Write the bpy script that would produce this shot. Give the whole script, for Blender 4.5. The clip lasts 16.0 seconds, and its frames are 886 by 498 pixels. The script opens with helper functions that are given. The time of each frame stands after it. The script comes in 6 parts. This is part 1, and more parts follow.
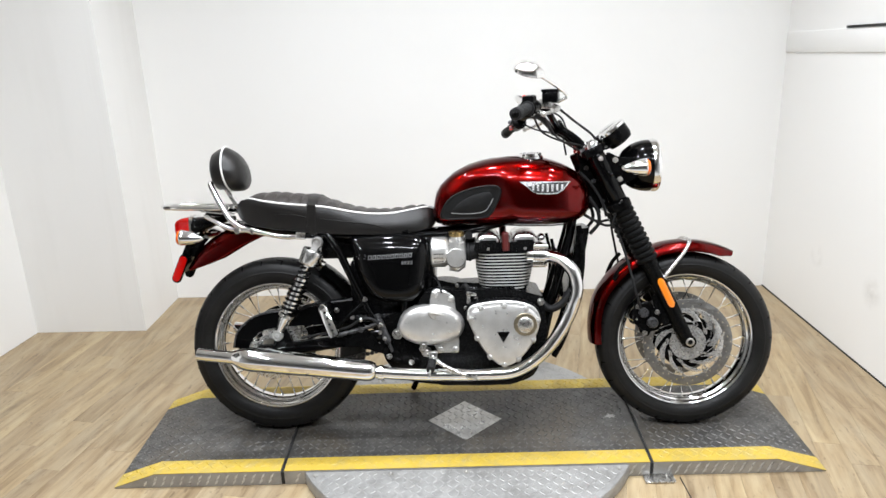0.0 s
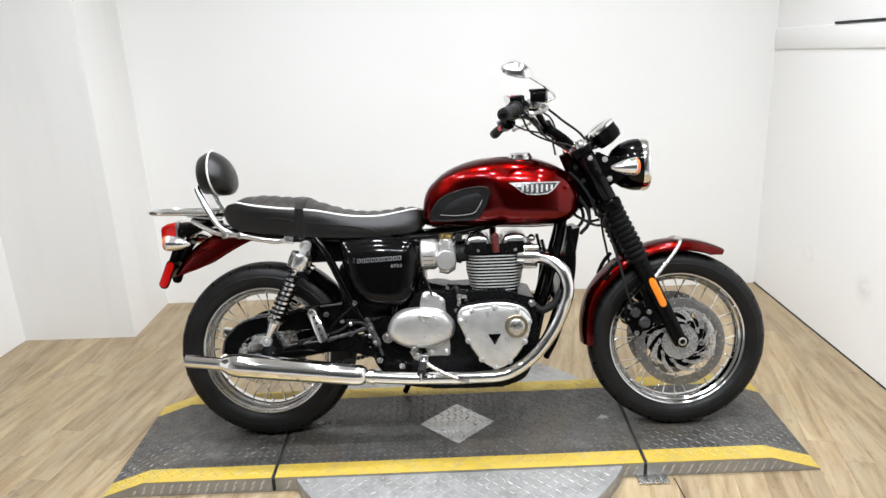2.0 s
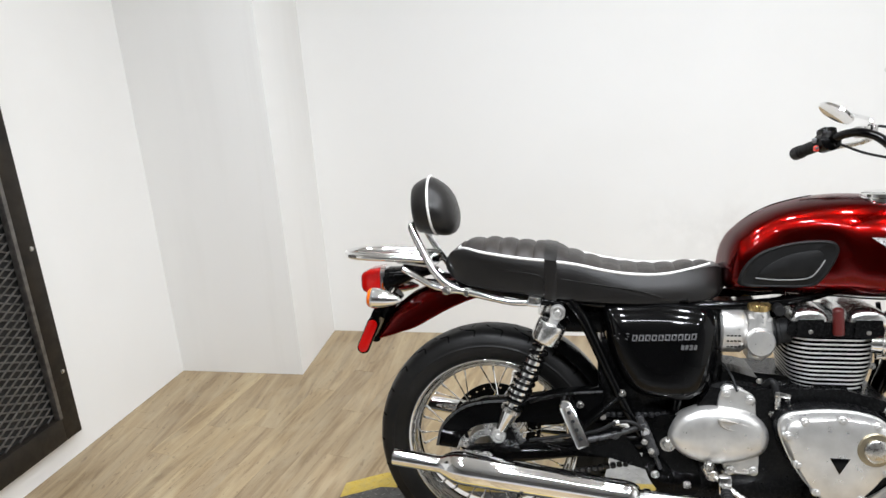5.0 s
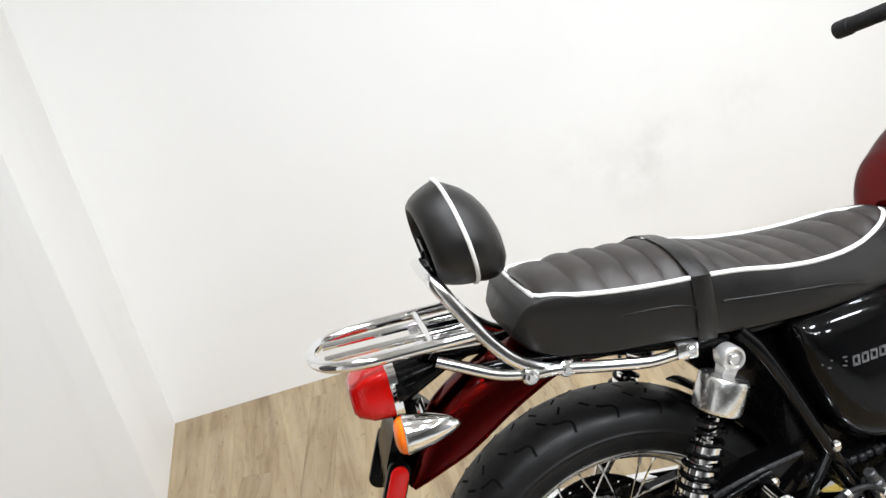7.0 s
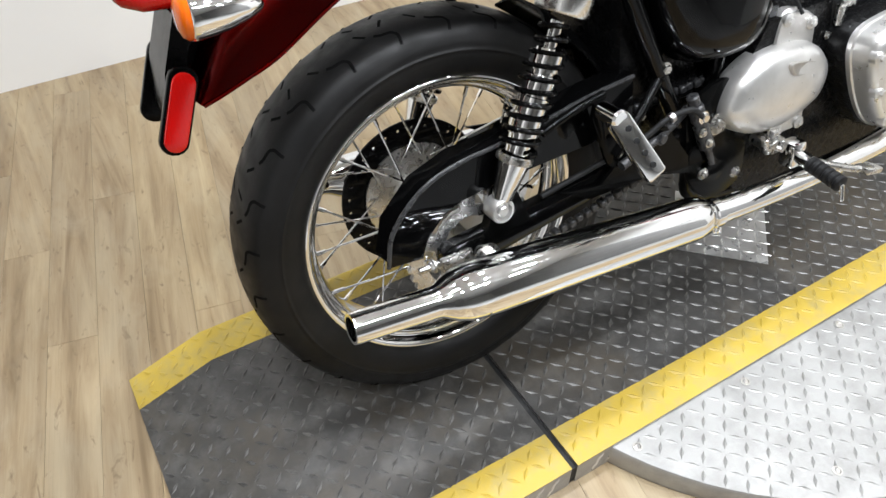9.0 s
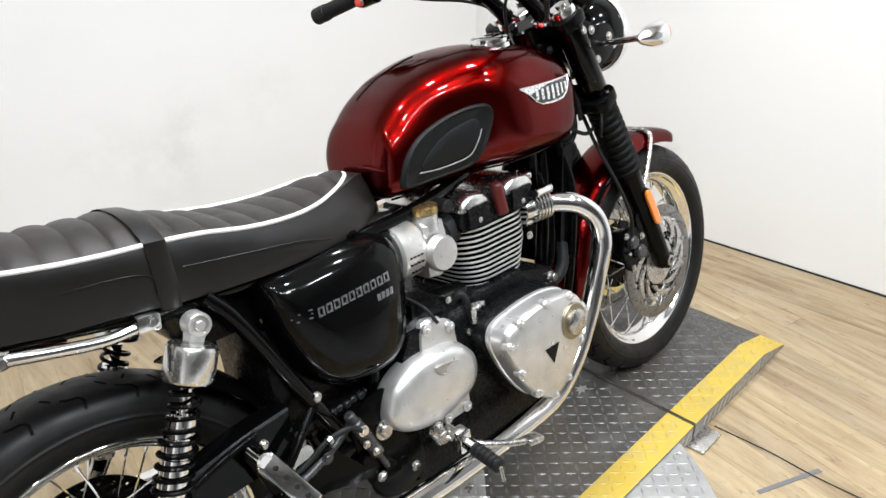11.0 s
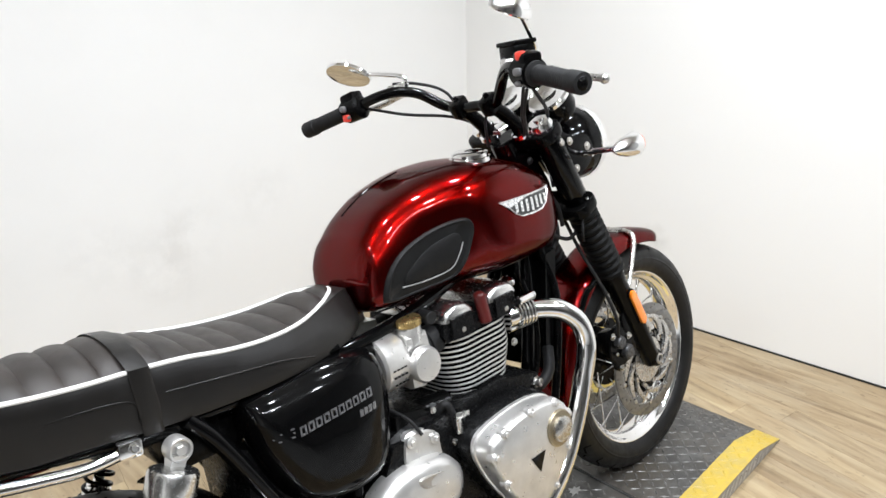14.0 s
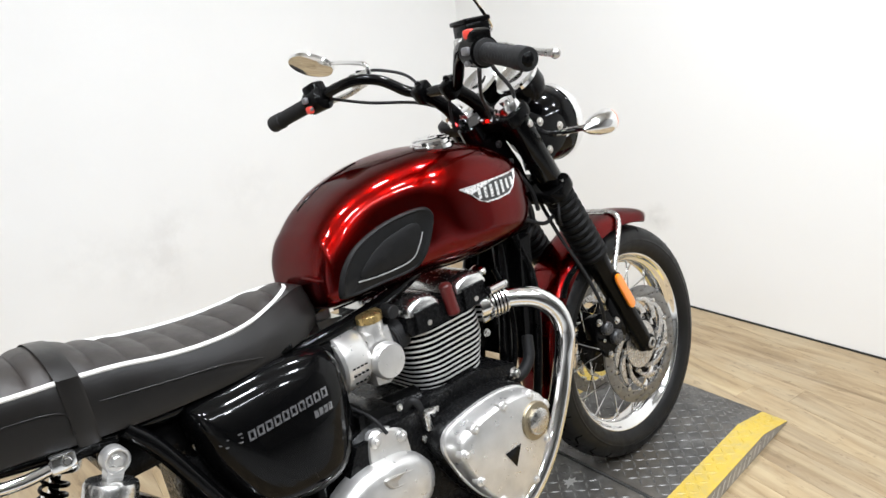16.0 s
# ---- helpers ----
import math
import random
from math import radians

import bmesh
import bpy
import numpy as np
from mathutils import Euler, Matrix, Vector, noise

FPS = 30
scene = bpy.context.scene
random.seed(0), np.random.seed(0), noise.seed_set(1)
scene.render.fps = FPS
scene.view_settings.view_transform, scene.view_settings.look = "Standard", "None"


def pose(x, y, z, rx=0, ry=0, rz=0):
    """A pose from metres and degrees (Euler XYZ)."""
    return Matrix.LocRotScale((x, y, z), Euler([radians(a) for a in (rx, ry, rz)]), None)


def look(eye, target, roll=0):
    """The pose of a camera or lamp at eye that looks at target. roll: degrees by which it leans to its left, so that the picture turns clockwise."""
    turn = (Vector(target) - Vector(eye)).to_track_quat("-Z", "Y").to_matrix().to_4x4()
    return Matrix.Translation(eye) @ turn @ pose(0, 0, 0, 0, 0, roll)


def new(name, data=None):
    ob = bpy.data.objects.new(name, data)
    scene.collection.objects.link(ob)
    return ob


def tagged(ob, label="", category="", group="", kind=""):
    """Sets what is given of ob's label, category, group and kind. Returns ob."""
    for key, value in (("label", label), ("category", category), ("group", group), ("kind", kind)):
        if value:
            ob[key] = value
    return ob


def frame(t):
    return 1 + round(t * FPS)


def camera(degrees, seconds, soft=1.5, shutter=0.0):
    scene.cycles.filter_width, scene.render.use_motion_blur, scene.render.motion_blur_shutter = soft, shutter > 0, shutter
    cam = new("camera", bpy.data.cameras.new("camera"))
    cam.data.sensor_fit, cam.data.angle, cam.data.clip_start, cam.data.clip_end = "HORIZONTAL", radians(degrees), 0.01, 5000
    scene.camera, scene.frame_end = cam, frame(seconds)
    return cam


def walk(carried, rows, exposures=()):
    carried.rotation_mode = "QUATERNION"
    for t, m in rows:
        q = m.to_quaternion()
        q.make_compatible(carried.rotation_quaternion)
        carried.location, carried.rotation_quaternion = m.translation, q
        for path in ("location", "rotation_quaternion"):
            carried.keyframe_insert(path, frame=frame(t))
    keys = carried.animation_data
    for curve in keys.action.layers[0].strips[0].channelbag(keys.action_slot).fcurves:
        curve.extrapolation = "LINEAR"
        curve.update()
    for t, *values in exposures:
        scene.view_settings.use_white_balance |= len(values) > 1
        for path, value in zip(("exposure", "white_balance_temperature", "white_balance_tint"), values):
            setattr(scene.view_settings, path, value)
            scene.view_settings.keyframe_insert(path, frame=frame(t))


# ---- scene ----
cam = camera(61.6, 16.0)
PATH = [
    (0, (0.723, -2.381, 1.505), (0.645, -0.483, 0.879), -2.1),
    (0.5, (0.713, -2.381, 1.503), (0.633, -0.482, 0.88), -2.1),
    (1, (0.721, -2.374, 1.501), (0.652, -0.477, 0.871), -2.3),
    (1.5, (0.732, -2.365, 1.502), (0.66, -0.465, 0.88), -2.4),
    (2, (0.736, -2.359, 1.504), (0.675, -0.46, 0.878), -2.7),
    (2.5, (0.741, -2.357, 1.502), (0.686, -0.458, 0.879), -3.2),
    (3, (0.753, -2.345, 1.508), (0.73, -0.454, 0.857), -3.2),
    (3.5, (0.762, -2.323, 1.502), (0.601, -0.464, 0.781), -1.4),
    (4, (0.642, -2.206, 1.501), (0.513, -0.306, 0.892), -4.8),
    (4.5, (0.436, -1.995, 1.489), (0.237, -0.118, 0.826), -6.8),
    (5, (0.261, -1.68, 1.509), (-0.111, 0.174, 0.857), -3.7),
    (5.2, (0.17, -1.545, 1.516), (-0.143, 0.297, 0.802), -5.9),
    (7.3, (-0.383, -0.735, 1.384), (0.126, 0.974, 0.478), -7.7),
    (7.5, (-0.41, -0.723, 1.361), (0.226, 0.911, 0.398), -4.3),
    (8, (-0.374, -0.796, 1.284), (0.258, 0.733, 0.161), -1.1),
    (8.5, (-0.439, -0.719, 1.138), (0.36, 0.577, -0.159), 2.7),
    (9, (-0.399, -0.703, 1.132), (0.302, 0.533, -0.276), -0.2),
    (9.5, (-0.348, -0.748, 1.135), (0.519, 0.544, -0.122), 1.0),
    (10, (-0.226, -0.798, 1.22), (0.803, 0.446, 0.04), -1.5),
    (10.2, (-0.207, -0.826, 1.246), (0.892, 0.402, 0.113), -1.4),
    (12.3, (-0.124, -0.873, 1.394), (1.171, 0.438, 0.617), -1.0),
    (12.5, (-0.131, -0.877, 1.397), (1.166, 0.428, 0.613), -0.3),
    (13, (-0.129, -0.884, 1.393), (1.166, 0.43, 0.621), -1.0),
    (13.5, (-0.133, -0.886, 1.394), (1.161, 0.45, 0.659), -1.6),
    (14, (-0.134, -0.887, 1.392), (1.159, 0.446, 0.649), -1.6),
    (14.5, (-0.145, -0.889, 1.396), (1.156, 0.443, 0.665), -2.0),
    (15, (-0.171, -0.899, 1.391), (1.171, 0.395, 0.667), -3.6),
    (15.5, (-0.177, -0.921, 1.376), (1.222, 0.265, 0.578), -4.3),
    (16, (-0.009, -0.939, 1.367), (1.219, 0.442, 0.602), -5.1),
]
walk(cam, [(t, look(eye, target, roll)) for t, eye, target, roll in PATH], [(0.0, -0.06), (3.0, -0.1), (4.5, -0.16), (5.2, -0.15), (7.5, 0.0), (8.5, -0.05), (10.0, -0.06), (12.5, -0.22), (13.5, -0.15), (14.5, -0.1), (16.0, -0.08)])

# ---- light ----
world = bpy.data.worlds.new("room_air")
scene.world = world
world.use_nodes = True
world.node_tree.nodes["Background"].inputs[0].default_value = (0.9, 0.93, 1.0, 1)
world.node_tree.nodes["Background"].inputs[1].default_value = 0.05

CEIL = 2.75
LAMPS = [(x, y) for y in (-1.75, -0.8, 0.3) for x in (-0.55, 0.25, 1.05, 1.75)]
for lx, ly in LAMPS:
    ld = bpy.data.lights.new("ceiling_lamp", "AREA")
    ld.shape, ld.size, ld.size_y = "RECTANGLE", 0.16, 0.16
    ld.energy, ld.color = 13.2, (0.89, 0.93, 0.99)
    ld.spread = radians(140)
    lo = new("ceiling_lamp", ld)
    lo.matrix_world = pose(lx, ly, CEIL - 0.035)
ld = bpy.data.lights.new("tube_lamp", "AREA")
ld.shape, ld.size, ld.size_y, ld.energy, ld.color = "RECTANGLE", 1.2, 0.07, 24.0, (0.89, 0.93, 0.99)
lo = new("tube_lamp", ld)
lo.matrix_world = pose(0.75, -1.65, CEIL - 0.035)

# ---- materials ----


def material(name, base, rough=0.5, metal=0.0, coat=0.0, coat_rough=0.03, spec=0.5):
    m = bpy.data.materials.new(name)
    m.use_nodes = True
    b = m.node_tree.nodes["Principled BSDF"]
    b.inputs["Base Color"].default_value = (*base, 1)
    b.inputs["Roughness"].default_value = rough
    b.inputs["Metallic"].default_value = metal
    b.inputs["Coat Weight"].default_value = coat
    b.inputs["Coat Roughness"].default_value = coat_rough
    b.inputs["Specular IOR Level"].default_value = spec
    return m


def nodes(m):
    t = m.node_tree
    return t, t.nodes, t.links, t.nodes["Principled BSDF"]


def noise_node(m, scale, detail=4.0, stretch=(1, 1, 1), rough=0.55, kind="Object"):
    t, n, l, b = nodes(m)
    tc, mp, nz = n.new("ShaderNodeTexCoord"), n.new("ShaderNodeMapping"), n.new("ShaderNodeTexNoise")
    mp.inputs["Scale"].default_value = stretch
    nz.inputs["Scale"].default_value, nz.inputs["Detail"].default_value, nz.inputs["Roughness"].default_value = scale, detail, rough
    l.new(tc.outputs[kind], mp.inputs[0])
    l.new(mp.outputs[0], nz.inputs["Vector"])
    return nz.outputs["Fac"]


def ramp(m, fac, stops):
    t, n, l, b = nodes(m)
    r = n.new("ShaderNodeValToRGB")
    while len(r.color_ramp.elements) < len(stops):
        r.color_ramp.elements.new(0.5)
    for e, (p, c) in zip(r.color_ramp.elements, stops):
        e.position = p
        e.color = (*c, 1) if len(c) == 3 else c
    l.new(fac, r.inputs[0])
    return r.outputs[0]


def mixed(m, fac, a, b_, mode="MIX"):
    t, n, l, b = nodes(m)
    x = n.new("ShaderNodeMix")
    x.data_type, x.blend_type = "RGBA", mode
    for sock, v in ((x.inputs["Factor"], fac), (x.inputs["A"], a), (x.inputs["B"], b_)):
        if isinstance(v, (float, int)):
            sock.default_value = v
        elif isinstance(v, tuple):
            sock.default_value = (*v, 1)
        else:
            l.new(v, sock)
    return x.outputs["Result"]


def value_range(m, fac, lo, hi, a=0.0, b_=1.0):
    t, n, l, b = nodes(m)
    r = n.new("ShaderNodeMapRange")
    r.inputs["From Min"].default_value, r.inputs["From Max"].default_value = a, b_
    r.inputs["To Min"].default_value, r.inputs["To Max"].default_value = lo, hi
    l.new(fac, r.inputs["Value"])
    return r.outputs[0]


def bump(m, fac, strength=0.2, dist=0.002):
    t, n, l, b = nodes(m)
    k = n.new("ShaderNodeBump")
    k.inputs["Strength"].default_value, k.inputs["Distance"].default_value = strength, dist
    l.new(fac, k.inputs["Height"])
    if b.inputs["Normal"].links:
        l.new(b.inputs["Normal"].links[0].from_socket, k.inputs["Normal"])
    l.new(k.outputs[0], b.inputs["Normal"])


def wire(m, sock, name):
    t, n, l, b = nodes(m)
    l.new(sock, b.inputs[name])


def worn(name, base, dark, rough, metal=0.0, scale=30.0, coat=0.0, rvar=0.1, bumps=0.0, fine=180.0, spec=0.5):
    """A surface with a tone that drifts, a gloss that varies and a fine relief."""
    m = material(name, base, rough, metal, coat, spec=spec)
    f = noise_node(m, scale)
    wire(m, ramp(m, f, [(0.3, dark), (0.7, base)]), "Base Color")
    g = noise_node(m, scale * 2.7, 5)
    wire(m, value_range(m, g, rough - rvar, rough + rvar, 0.3, 0.7), "Roughness")
    if bumps:
        bump(m, noise_node(m, fine, 3), bumps, 0.001)
    return m


CHROME = worn("chrome", (0.9, 0.9, 0.9), (0.82, 0.82, 0.82), 0.06, 1.0, 18, rvar=0.035)
STEEL = worn("brushed_steel", (0.62, 0.61, 0.59), (0.45, 0.44, 0.42), 0.28, 1.0, 40)
CAST = worn("cast_aluminium", (0.7, 0.69, 0.67), (0.56, 0.55, 0.53), 0.33, 0.78, 22, rvar=0.07, bumps=0.08, fine=700)
DULL_ALLOY = worn("dull_alloy", (0.5, 0.48, 0.45), (0.36, 0.34, 0.31), 0.42, 0.85, 30, bumps=0.15, fine=500)
PAD_RUBBER = worn("knee_pad_rubber", (0.009, 0.009, 0.0092), (0.006, 0.006, 0.006), 0.5, 0.0, 40, rvar=0.08, bumps=0.12, fine=500, spec=0.18)
PAD_LINE = worn("pale_pad_line", (0.34, 0.34, 0.335), (0.26, 0.26, 0.255), 0.5, 0.2, 90)
BADGE_SILVER = worn("badge_silver", (0.78, 0.78, 0.77), (0.68, 0.68, 0.67), 0.3, 0.7, 70)
BADGE_FIELD = worn("badge_grey", (0.05, 0.05, 0.05), (0.035, 0.035, 0.035), 0.4, 0.3, 70)
CARRIER = worn("bright_disc_carrier", (0.6, 0.595, 0.585), (0.45, 0.445, 0.435), 0.28, 0.9, 45)
CONCRETE = worn("pale_sealed_concrete", (0.46, 0.455, 0.44), (0.34, 0.335, 0.32), 0.5, 0, 3.0, bumps=0.1)
DISC_STEEL = worn("disc_steel", (0.24, 0.237, 0.23), (0.17, 0.168, 0.163), 0.36, 0.85, 60)
MACHINED = worn("machined_alloy", (0.8, 0.8, 0.79), (0.66, 0.66, 0.65), 0.24, 1.0, 60, rvar=0.05)
FIN_EDGE = worn("bright_cut_alloy", (0.66, 0.66, 0.65), (0.56, 0.56, 0.55), 0.4, 0.7, 60, rvar=0.06)
BRONZE = worn("dull_bronze", (0.36, 0.31, 0.22), (0.27, 0.23, 0.16), 0.34, 0.9, 40)
BRACKET_GREY = worn("grey_bracket_paint", (0.05, 0.05, 0.052), (0.035, 0.035, 0.036), 0.3, 0.3, 40)
BRASS = worn("brass", (0.55, 0.4, 0.17), (0.38, 0.27, 0.11), 0.3, 0.9, 40)
RED = material("candy_red_paint", (0.18, 0.0035, 0.0025), 0.24, 1.0, 0.4, 0.02)
RED.node_tree.nodes["Principled BSDF"].inputs["Specular Tint"].default_value = (0.28, 0.008, 0.006, 1)
wire(RED, ramp(RED, noise_node(RED, 900, 1), [(0.35, (0.098, 0.0006, 0.0004)), (0.65, (0.148, 0.0012, 0.0007))]), "Base Color")
GLOSS_BLACK = material("gloss_black_paint", (0.0015, 0.0015, 0.0016), 0.12, 0.0, 0.3, 0.02, 0.04)
wire(GLOSS_BLACK, value_range(GLOSS_BLACK, noise_node(GLOSS_BLACK, 25), 0.08, 0.2), "Roughness")
SATIN_BLACK = worn("satin_black", (0.003, 0.003, 0.003), (0.0015, 0.0015, 0.0015), 0.17, 0.0, 35, rvar=0.06, bumps=0.06, fine=600, spec=0.08)
ENGINE_BLACK = worn("engine_black", (0.006, 0.006, 0.0062), (0.003, 0.003, 0.0031), 0.26, 0.0, 45, rvar=0.09, bumps=0.16, fine=350, spec=0.12)
RUBBER = worn("rubber", (0.01, 0.01, 0.0103), (0.0055, 0.0055, 0.0058), 0.6, 0.0, 50, rvar=0.1, bumps=0.15, fine=420, spec=0.25)
GAITER = worn("gaiter_rubber", (0.005, 0.005, 0.005), (0.0028, 0.0028, 0.0028), 0.5, 0.0, 50, rvar=0.1, bumps=0.15, fine=420, spec=0.1)
TYRE = worn("tyre_rubber", (0.0085, 0.0082, 0.0079), (0.0042, 0.0041, 0.004), 0.48, 0.0, 14, rvar=0.12, bumps=0.16, fine=260, spec=0.24)
GROOVE = material("tread_groove_rubber", (0.003, 0.003, 0.003), 0.95, spec=0.1)
VINYL = worn("seat_vinyl", (0.0085, 0.0075, 0.0068), (0.005, 0.0045, 0.0042), 0.36, 0.0, 12, rvar=0.06, bumps=0.25, fine=900, spec=0.38)
VINYL_TOP = worn("ribbed_vinyl", (0.021, 0.0162, 0.0135), (0.011, 0.009, 0.0078), 0.45, 0.0, 14, rvar=0.07, bumps=0.3, fine=900)
PIPING = worn("white_piping", (0.72, 0.71, 0.68), (0.6, 0.58, 0.55), 0.4, 0.0, 60)
AMBER = material("amber_reflector", (0.8, 0.22, 0.012), 0.12, 0, 1.0)
AMBER_LENS = material("amber_lens", (0.72, 0.13, 0.005), 0.12, 0, 0.4, spec=0.3)
RED_LENS = material("red_lens", (0.42, 0.003, 0.002), 0.12, 0, 0.35, spec=0.3)
for lens in (AMBER, AMBER_LENS, RED_LENS):
    w = lens.node_tree.nodes.new("ShaderNodeTexWave")
    tcn = lens.node_tree.nodes.new("ShaderNodeTexCoord")
    w.inputs["Scale"].default_value = 70
    lens.node_tree.links.new(tcn.outputs["Object"], w.inputs["Vector"])
    bump(lens, w.outputs["Fac"], 0.14, 0.001)
    lens.node_tree.nodes["Principled BSDF"].inputs["Subsurface Weight"].default_value = 0.1
    lens.node_tree.nodes["Principled BSDF"].inputs["Subsurface Radius"].default_value = (0.01, 0.004, 0.002)
GLASS = material("lamp_glass", (1, 1, 1), 0.03)
GLASS.node_tree.nodes["Principled BSDF"].inputs["Transmission Weight"].default_value = 1.0
MIRROR = material("mirror_glass", (0.8, 0.8, 0.8), 0.01, 1.0)
SWITCH_RED = material("switch_red", (0.75, 0.05, 0.03), 0.4)
WHITE_PRINT = worn("silver_print", (0.6, 0.6, 0.6), (0.45, 0.45, 0.45), 0.35, 0.3, 80)
COVER_PRINT = worn("silver_script_print", (0.3, 0.3, 0.305), (0.2, 0.2, 0.205), 0.3, 0.85, 60)
GREY_PRINT = material("grey_print", (0.16, 0.16, 0.165), 0.4, 0.4)

# white wall paint with faint rubs
WALL = material("white_wall_paint", (0.8, 0.79, 0.77), 0.55)
rub = ramp(WALL, noise_node(WALL, 1.7, 6, kind="Generated"), [(0.0, (0.6, 0.57, 0.53)), (0.3, (0.78, 0.77, 0.745)), (0.5, (0.82, 0.812, 0.79))])
wire(WALL, rub, "Base Color")
bump(WALL, noise_node(WALL, 260, 3), 0.08, 0.001)
def spotted(name, base, spots):
    """Wall paint with soft grey patches at a few places: spots of (x, y, z, size, strength)."""
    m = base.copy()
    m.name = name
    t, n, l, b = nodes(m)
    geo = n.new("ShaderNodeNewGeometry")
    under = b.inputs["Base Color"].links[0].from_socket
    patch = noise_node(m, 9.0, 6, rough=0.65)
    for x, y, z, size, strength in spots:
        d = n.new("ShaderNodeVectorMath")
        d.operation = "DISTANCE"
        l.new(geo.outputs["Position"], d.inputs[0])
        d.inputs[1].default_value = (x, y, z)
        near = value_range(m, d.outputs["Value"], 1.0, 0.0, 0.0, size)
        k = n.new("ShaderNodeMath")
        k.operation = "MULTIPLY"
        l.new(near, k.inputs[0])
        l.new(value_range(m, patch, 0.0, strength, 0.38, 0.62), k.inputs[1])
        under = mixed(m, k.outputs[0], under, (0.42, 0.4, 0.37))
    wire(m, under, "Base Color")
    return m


WALL_BACK = spotted("white_wall_paint_rubbed", WALL, [(0.82, 1.425, 0.44, 0.2, 0.2), (0.9, 1.425, 0.56, 0.16, 0.14), (0.6, 1.425, 0.53, 0.16, 0.14), (1.2, 1.425, 0.6, 0.18, 0.12)])
WALL_EAST = spotted("white_wall_paint_scuffed", WALL, [(2.315, 0.92, 0.34, 0.06, 0.4), (2.335, 0.47, 0.33, 0.08, 0.45)])
CEILING = worn("pale_ceiling_paint", (0.72, 0.72, 0.71), (0.62, 0.62, 0.61), 0.8, 0, 2.0)
# tone of the unseen hall, set for what chrome and paint reflect
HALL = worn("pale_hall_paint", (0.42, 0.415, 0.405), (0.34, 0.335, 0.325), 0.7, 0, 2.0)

# vinyl planks: every board its own tone, streaks along its length
PLANK = material("oak_plank", (0.4, 0.3, 0.18), 0.42, spec=0.4)
t_, n_, l_, b_ = nodes(PLANK)
info = n_.new("ShaderNodeObjectInfo")
tcn, add = n_.new("ShaderNodeTexCoord"), n_.new("ShaderNodeVectorMath")
scl = n_.new("ShaderNodeVectorMath")
scl.operation = "SCALE"
cmb = n_.new("ShaderNodeCombineXYZ")
for k in range(3):
    l_.new(info.outputs["Random"], cmb.inputs[k])
l_.new(cmb.outputs[0], scl.inputs[0])
scl.inputs["Scale"].default_value = 37.0
l_.new(tcn.outputs["Object"], add.inputs[0])
l_.new(scl.outputs[0], add.inputs[1])


def plank_noise(stretch, scale, detail):
    mp, nz = n_.new("ShaderNodeMapping"), n_.new("ShaderNodeTexNoise")
    mp.inputs["Scale"].default_value = stretch
    nz.inputs["Scale"].default_value, nz.inputs["Detail"].default_value, nz.inputs["Roughness"].default_value = scale, detail, 0.6
    nz.inputs["Distortion"].default_value = 0.6
    l_.new(add.outputs[0], mp.inputs[0])
    l_.new(mp.outputs[0], nz.inputs["Vector"])
    return nz.outputs["Fac"]


grain = plank_noise((9, 0.8, 1), 3.0, 5)
fibre = plank_noise((60, 1.5, 1), 5.0, 4)
cloud = plank_noise((4.5, 1.6, 1), 2.6, 4)
knot = plank_noise((16, 6, 1), 4.0, 3)
col = ramp(PLANK, grain, [(0.26, (0.17, 0.114, 0.06)), (0.45, (0.29, 0.211, 0.121)), (0.68, (0.405, 0.314, 0.19))])
col = mixed(PLANK, value_range(PLANK, cloud, 0.0, 0.55, 0.45, 0.75), col, (0.405, 0.341, 0.232))
col = mixed(PLANK, value_range(PLANK, fibre, 0.0, 0.25, 0.5, 0.75), col, (0.18, 0.135, 0.08))
col = mixed(PLANK, value_range(PLANK, knot, 0.0, 0.7, 0.6, 0.76), col, (0.125, 0.082, 0.045))
tone = ramp(PLANK, info.outputs["Random"], [(0.0, (0.82, 0.82, 0.83)), (0.4, (0.94, 0.94, 0.94)), (0.65, (1.0, 1.0, 0.97)), (1.0, (1.08, 1.08, 1.04))])
col = mixed(PLANK, 1.0, col, tone, "MULTIPLY")
wire(PLANK, col, "Base Color")
wire(PLANK, value_range(PLANK, grain, 0.34, 0.52), "Roughness")
bump(PLANK, fibre, 0.15, 0.001)

# treadplate, painted and bare
def plate_paint(name, base, worn_col, rough, metal, amount=0.62, scale=16):
    m = material(name, base, rough, metal)
    f = noise_node(m, scale, 8, rough=0.7)
    wire(m, ramp(m, f, [(amount - 0.16, base), (amount + 0.1, worn_col)]), "Base Color")
    wire(m, value_range(m, noise_node(m, scale * 3, 5), rough - 0.12, rough + 0.12, 0.3, 0.7), "Roughness")
    bump(m, noise_node(m, 300, 3), 0.15, 0.001)
    return m


PLATE_BLACK = plate_paint("worn_black_treadplate", (0.047, 0.0447, 0.0415), (0.115, 0.111, 0.104), 0.42, 0.1)
# trodden-in brown dirt in broad patches
grime = value_range(PLATE_BLACK, noise_node(PLATE_BLACK, 4.5, 7, rough=0.65), 0.0, 0.75, 0.48, 0.68)
under = nodes(PLATE_BLACK)[3].inputs["Base Color"].links[0].from_socket
wire(PLATE_BLACK, mixed(PLATE_BLACK, grime, under, (0.088, 0.072, 0.052)), "Base Color")
PLATE_YELLOW = plate_paint("yellow_line_paint", (0.47, 0.33, 0.045), (0.36, 0.285, 0.1), 0.45, 0.0, 0.62, 26)
PLATE_BARE = plate_paint("bare_treadplate", (0.35, 0.345, 0.333), (0.24, 0.235, 0.223), 0.46, 0.5, 0.6, 12)
# lugs worn like the plate, with their edge highlights put into a lighter base
LUG_BLACK = plate_paint("rubbed_black_lugs", (0.066, 0.063, 0.059), (0.16, 0.155, 0.146), 0.38, 0.2, 0.58, 40)
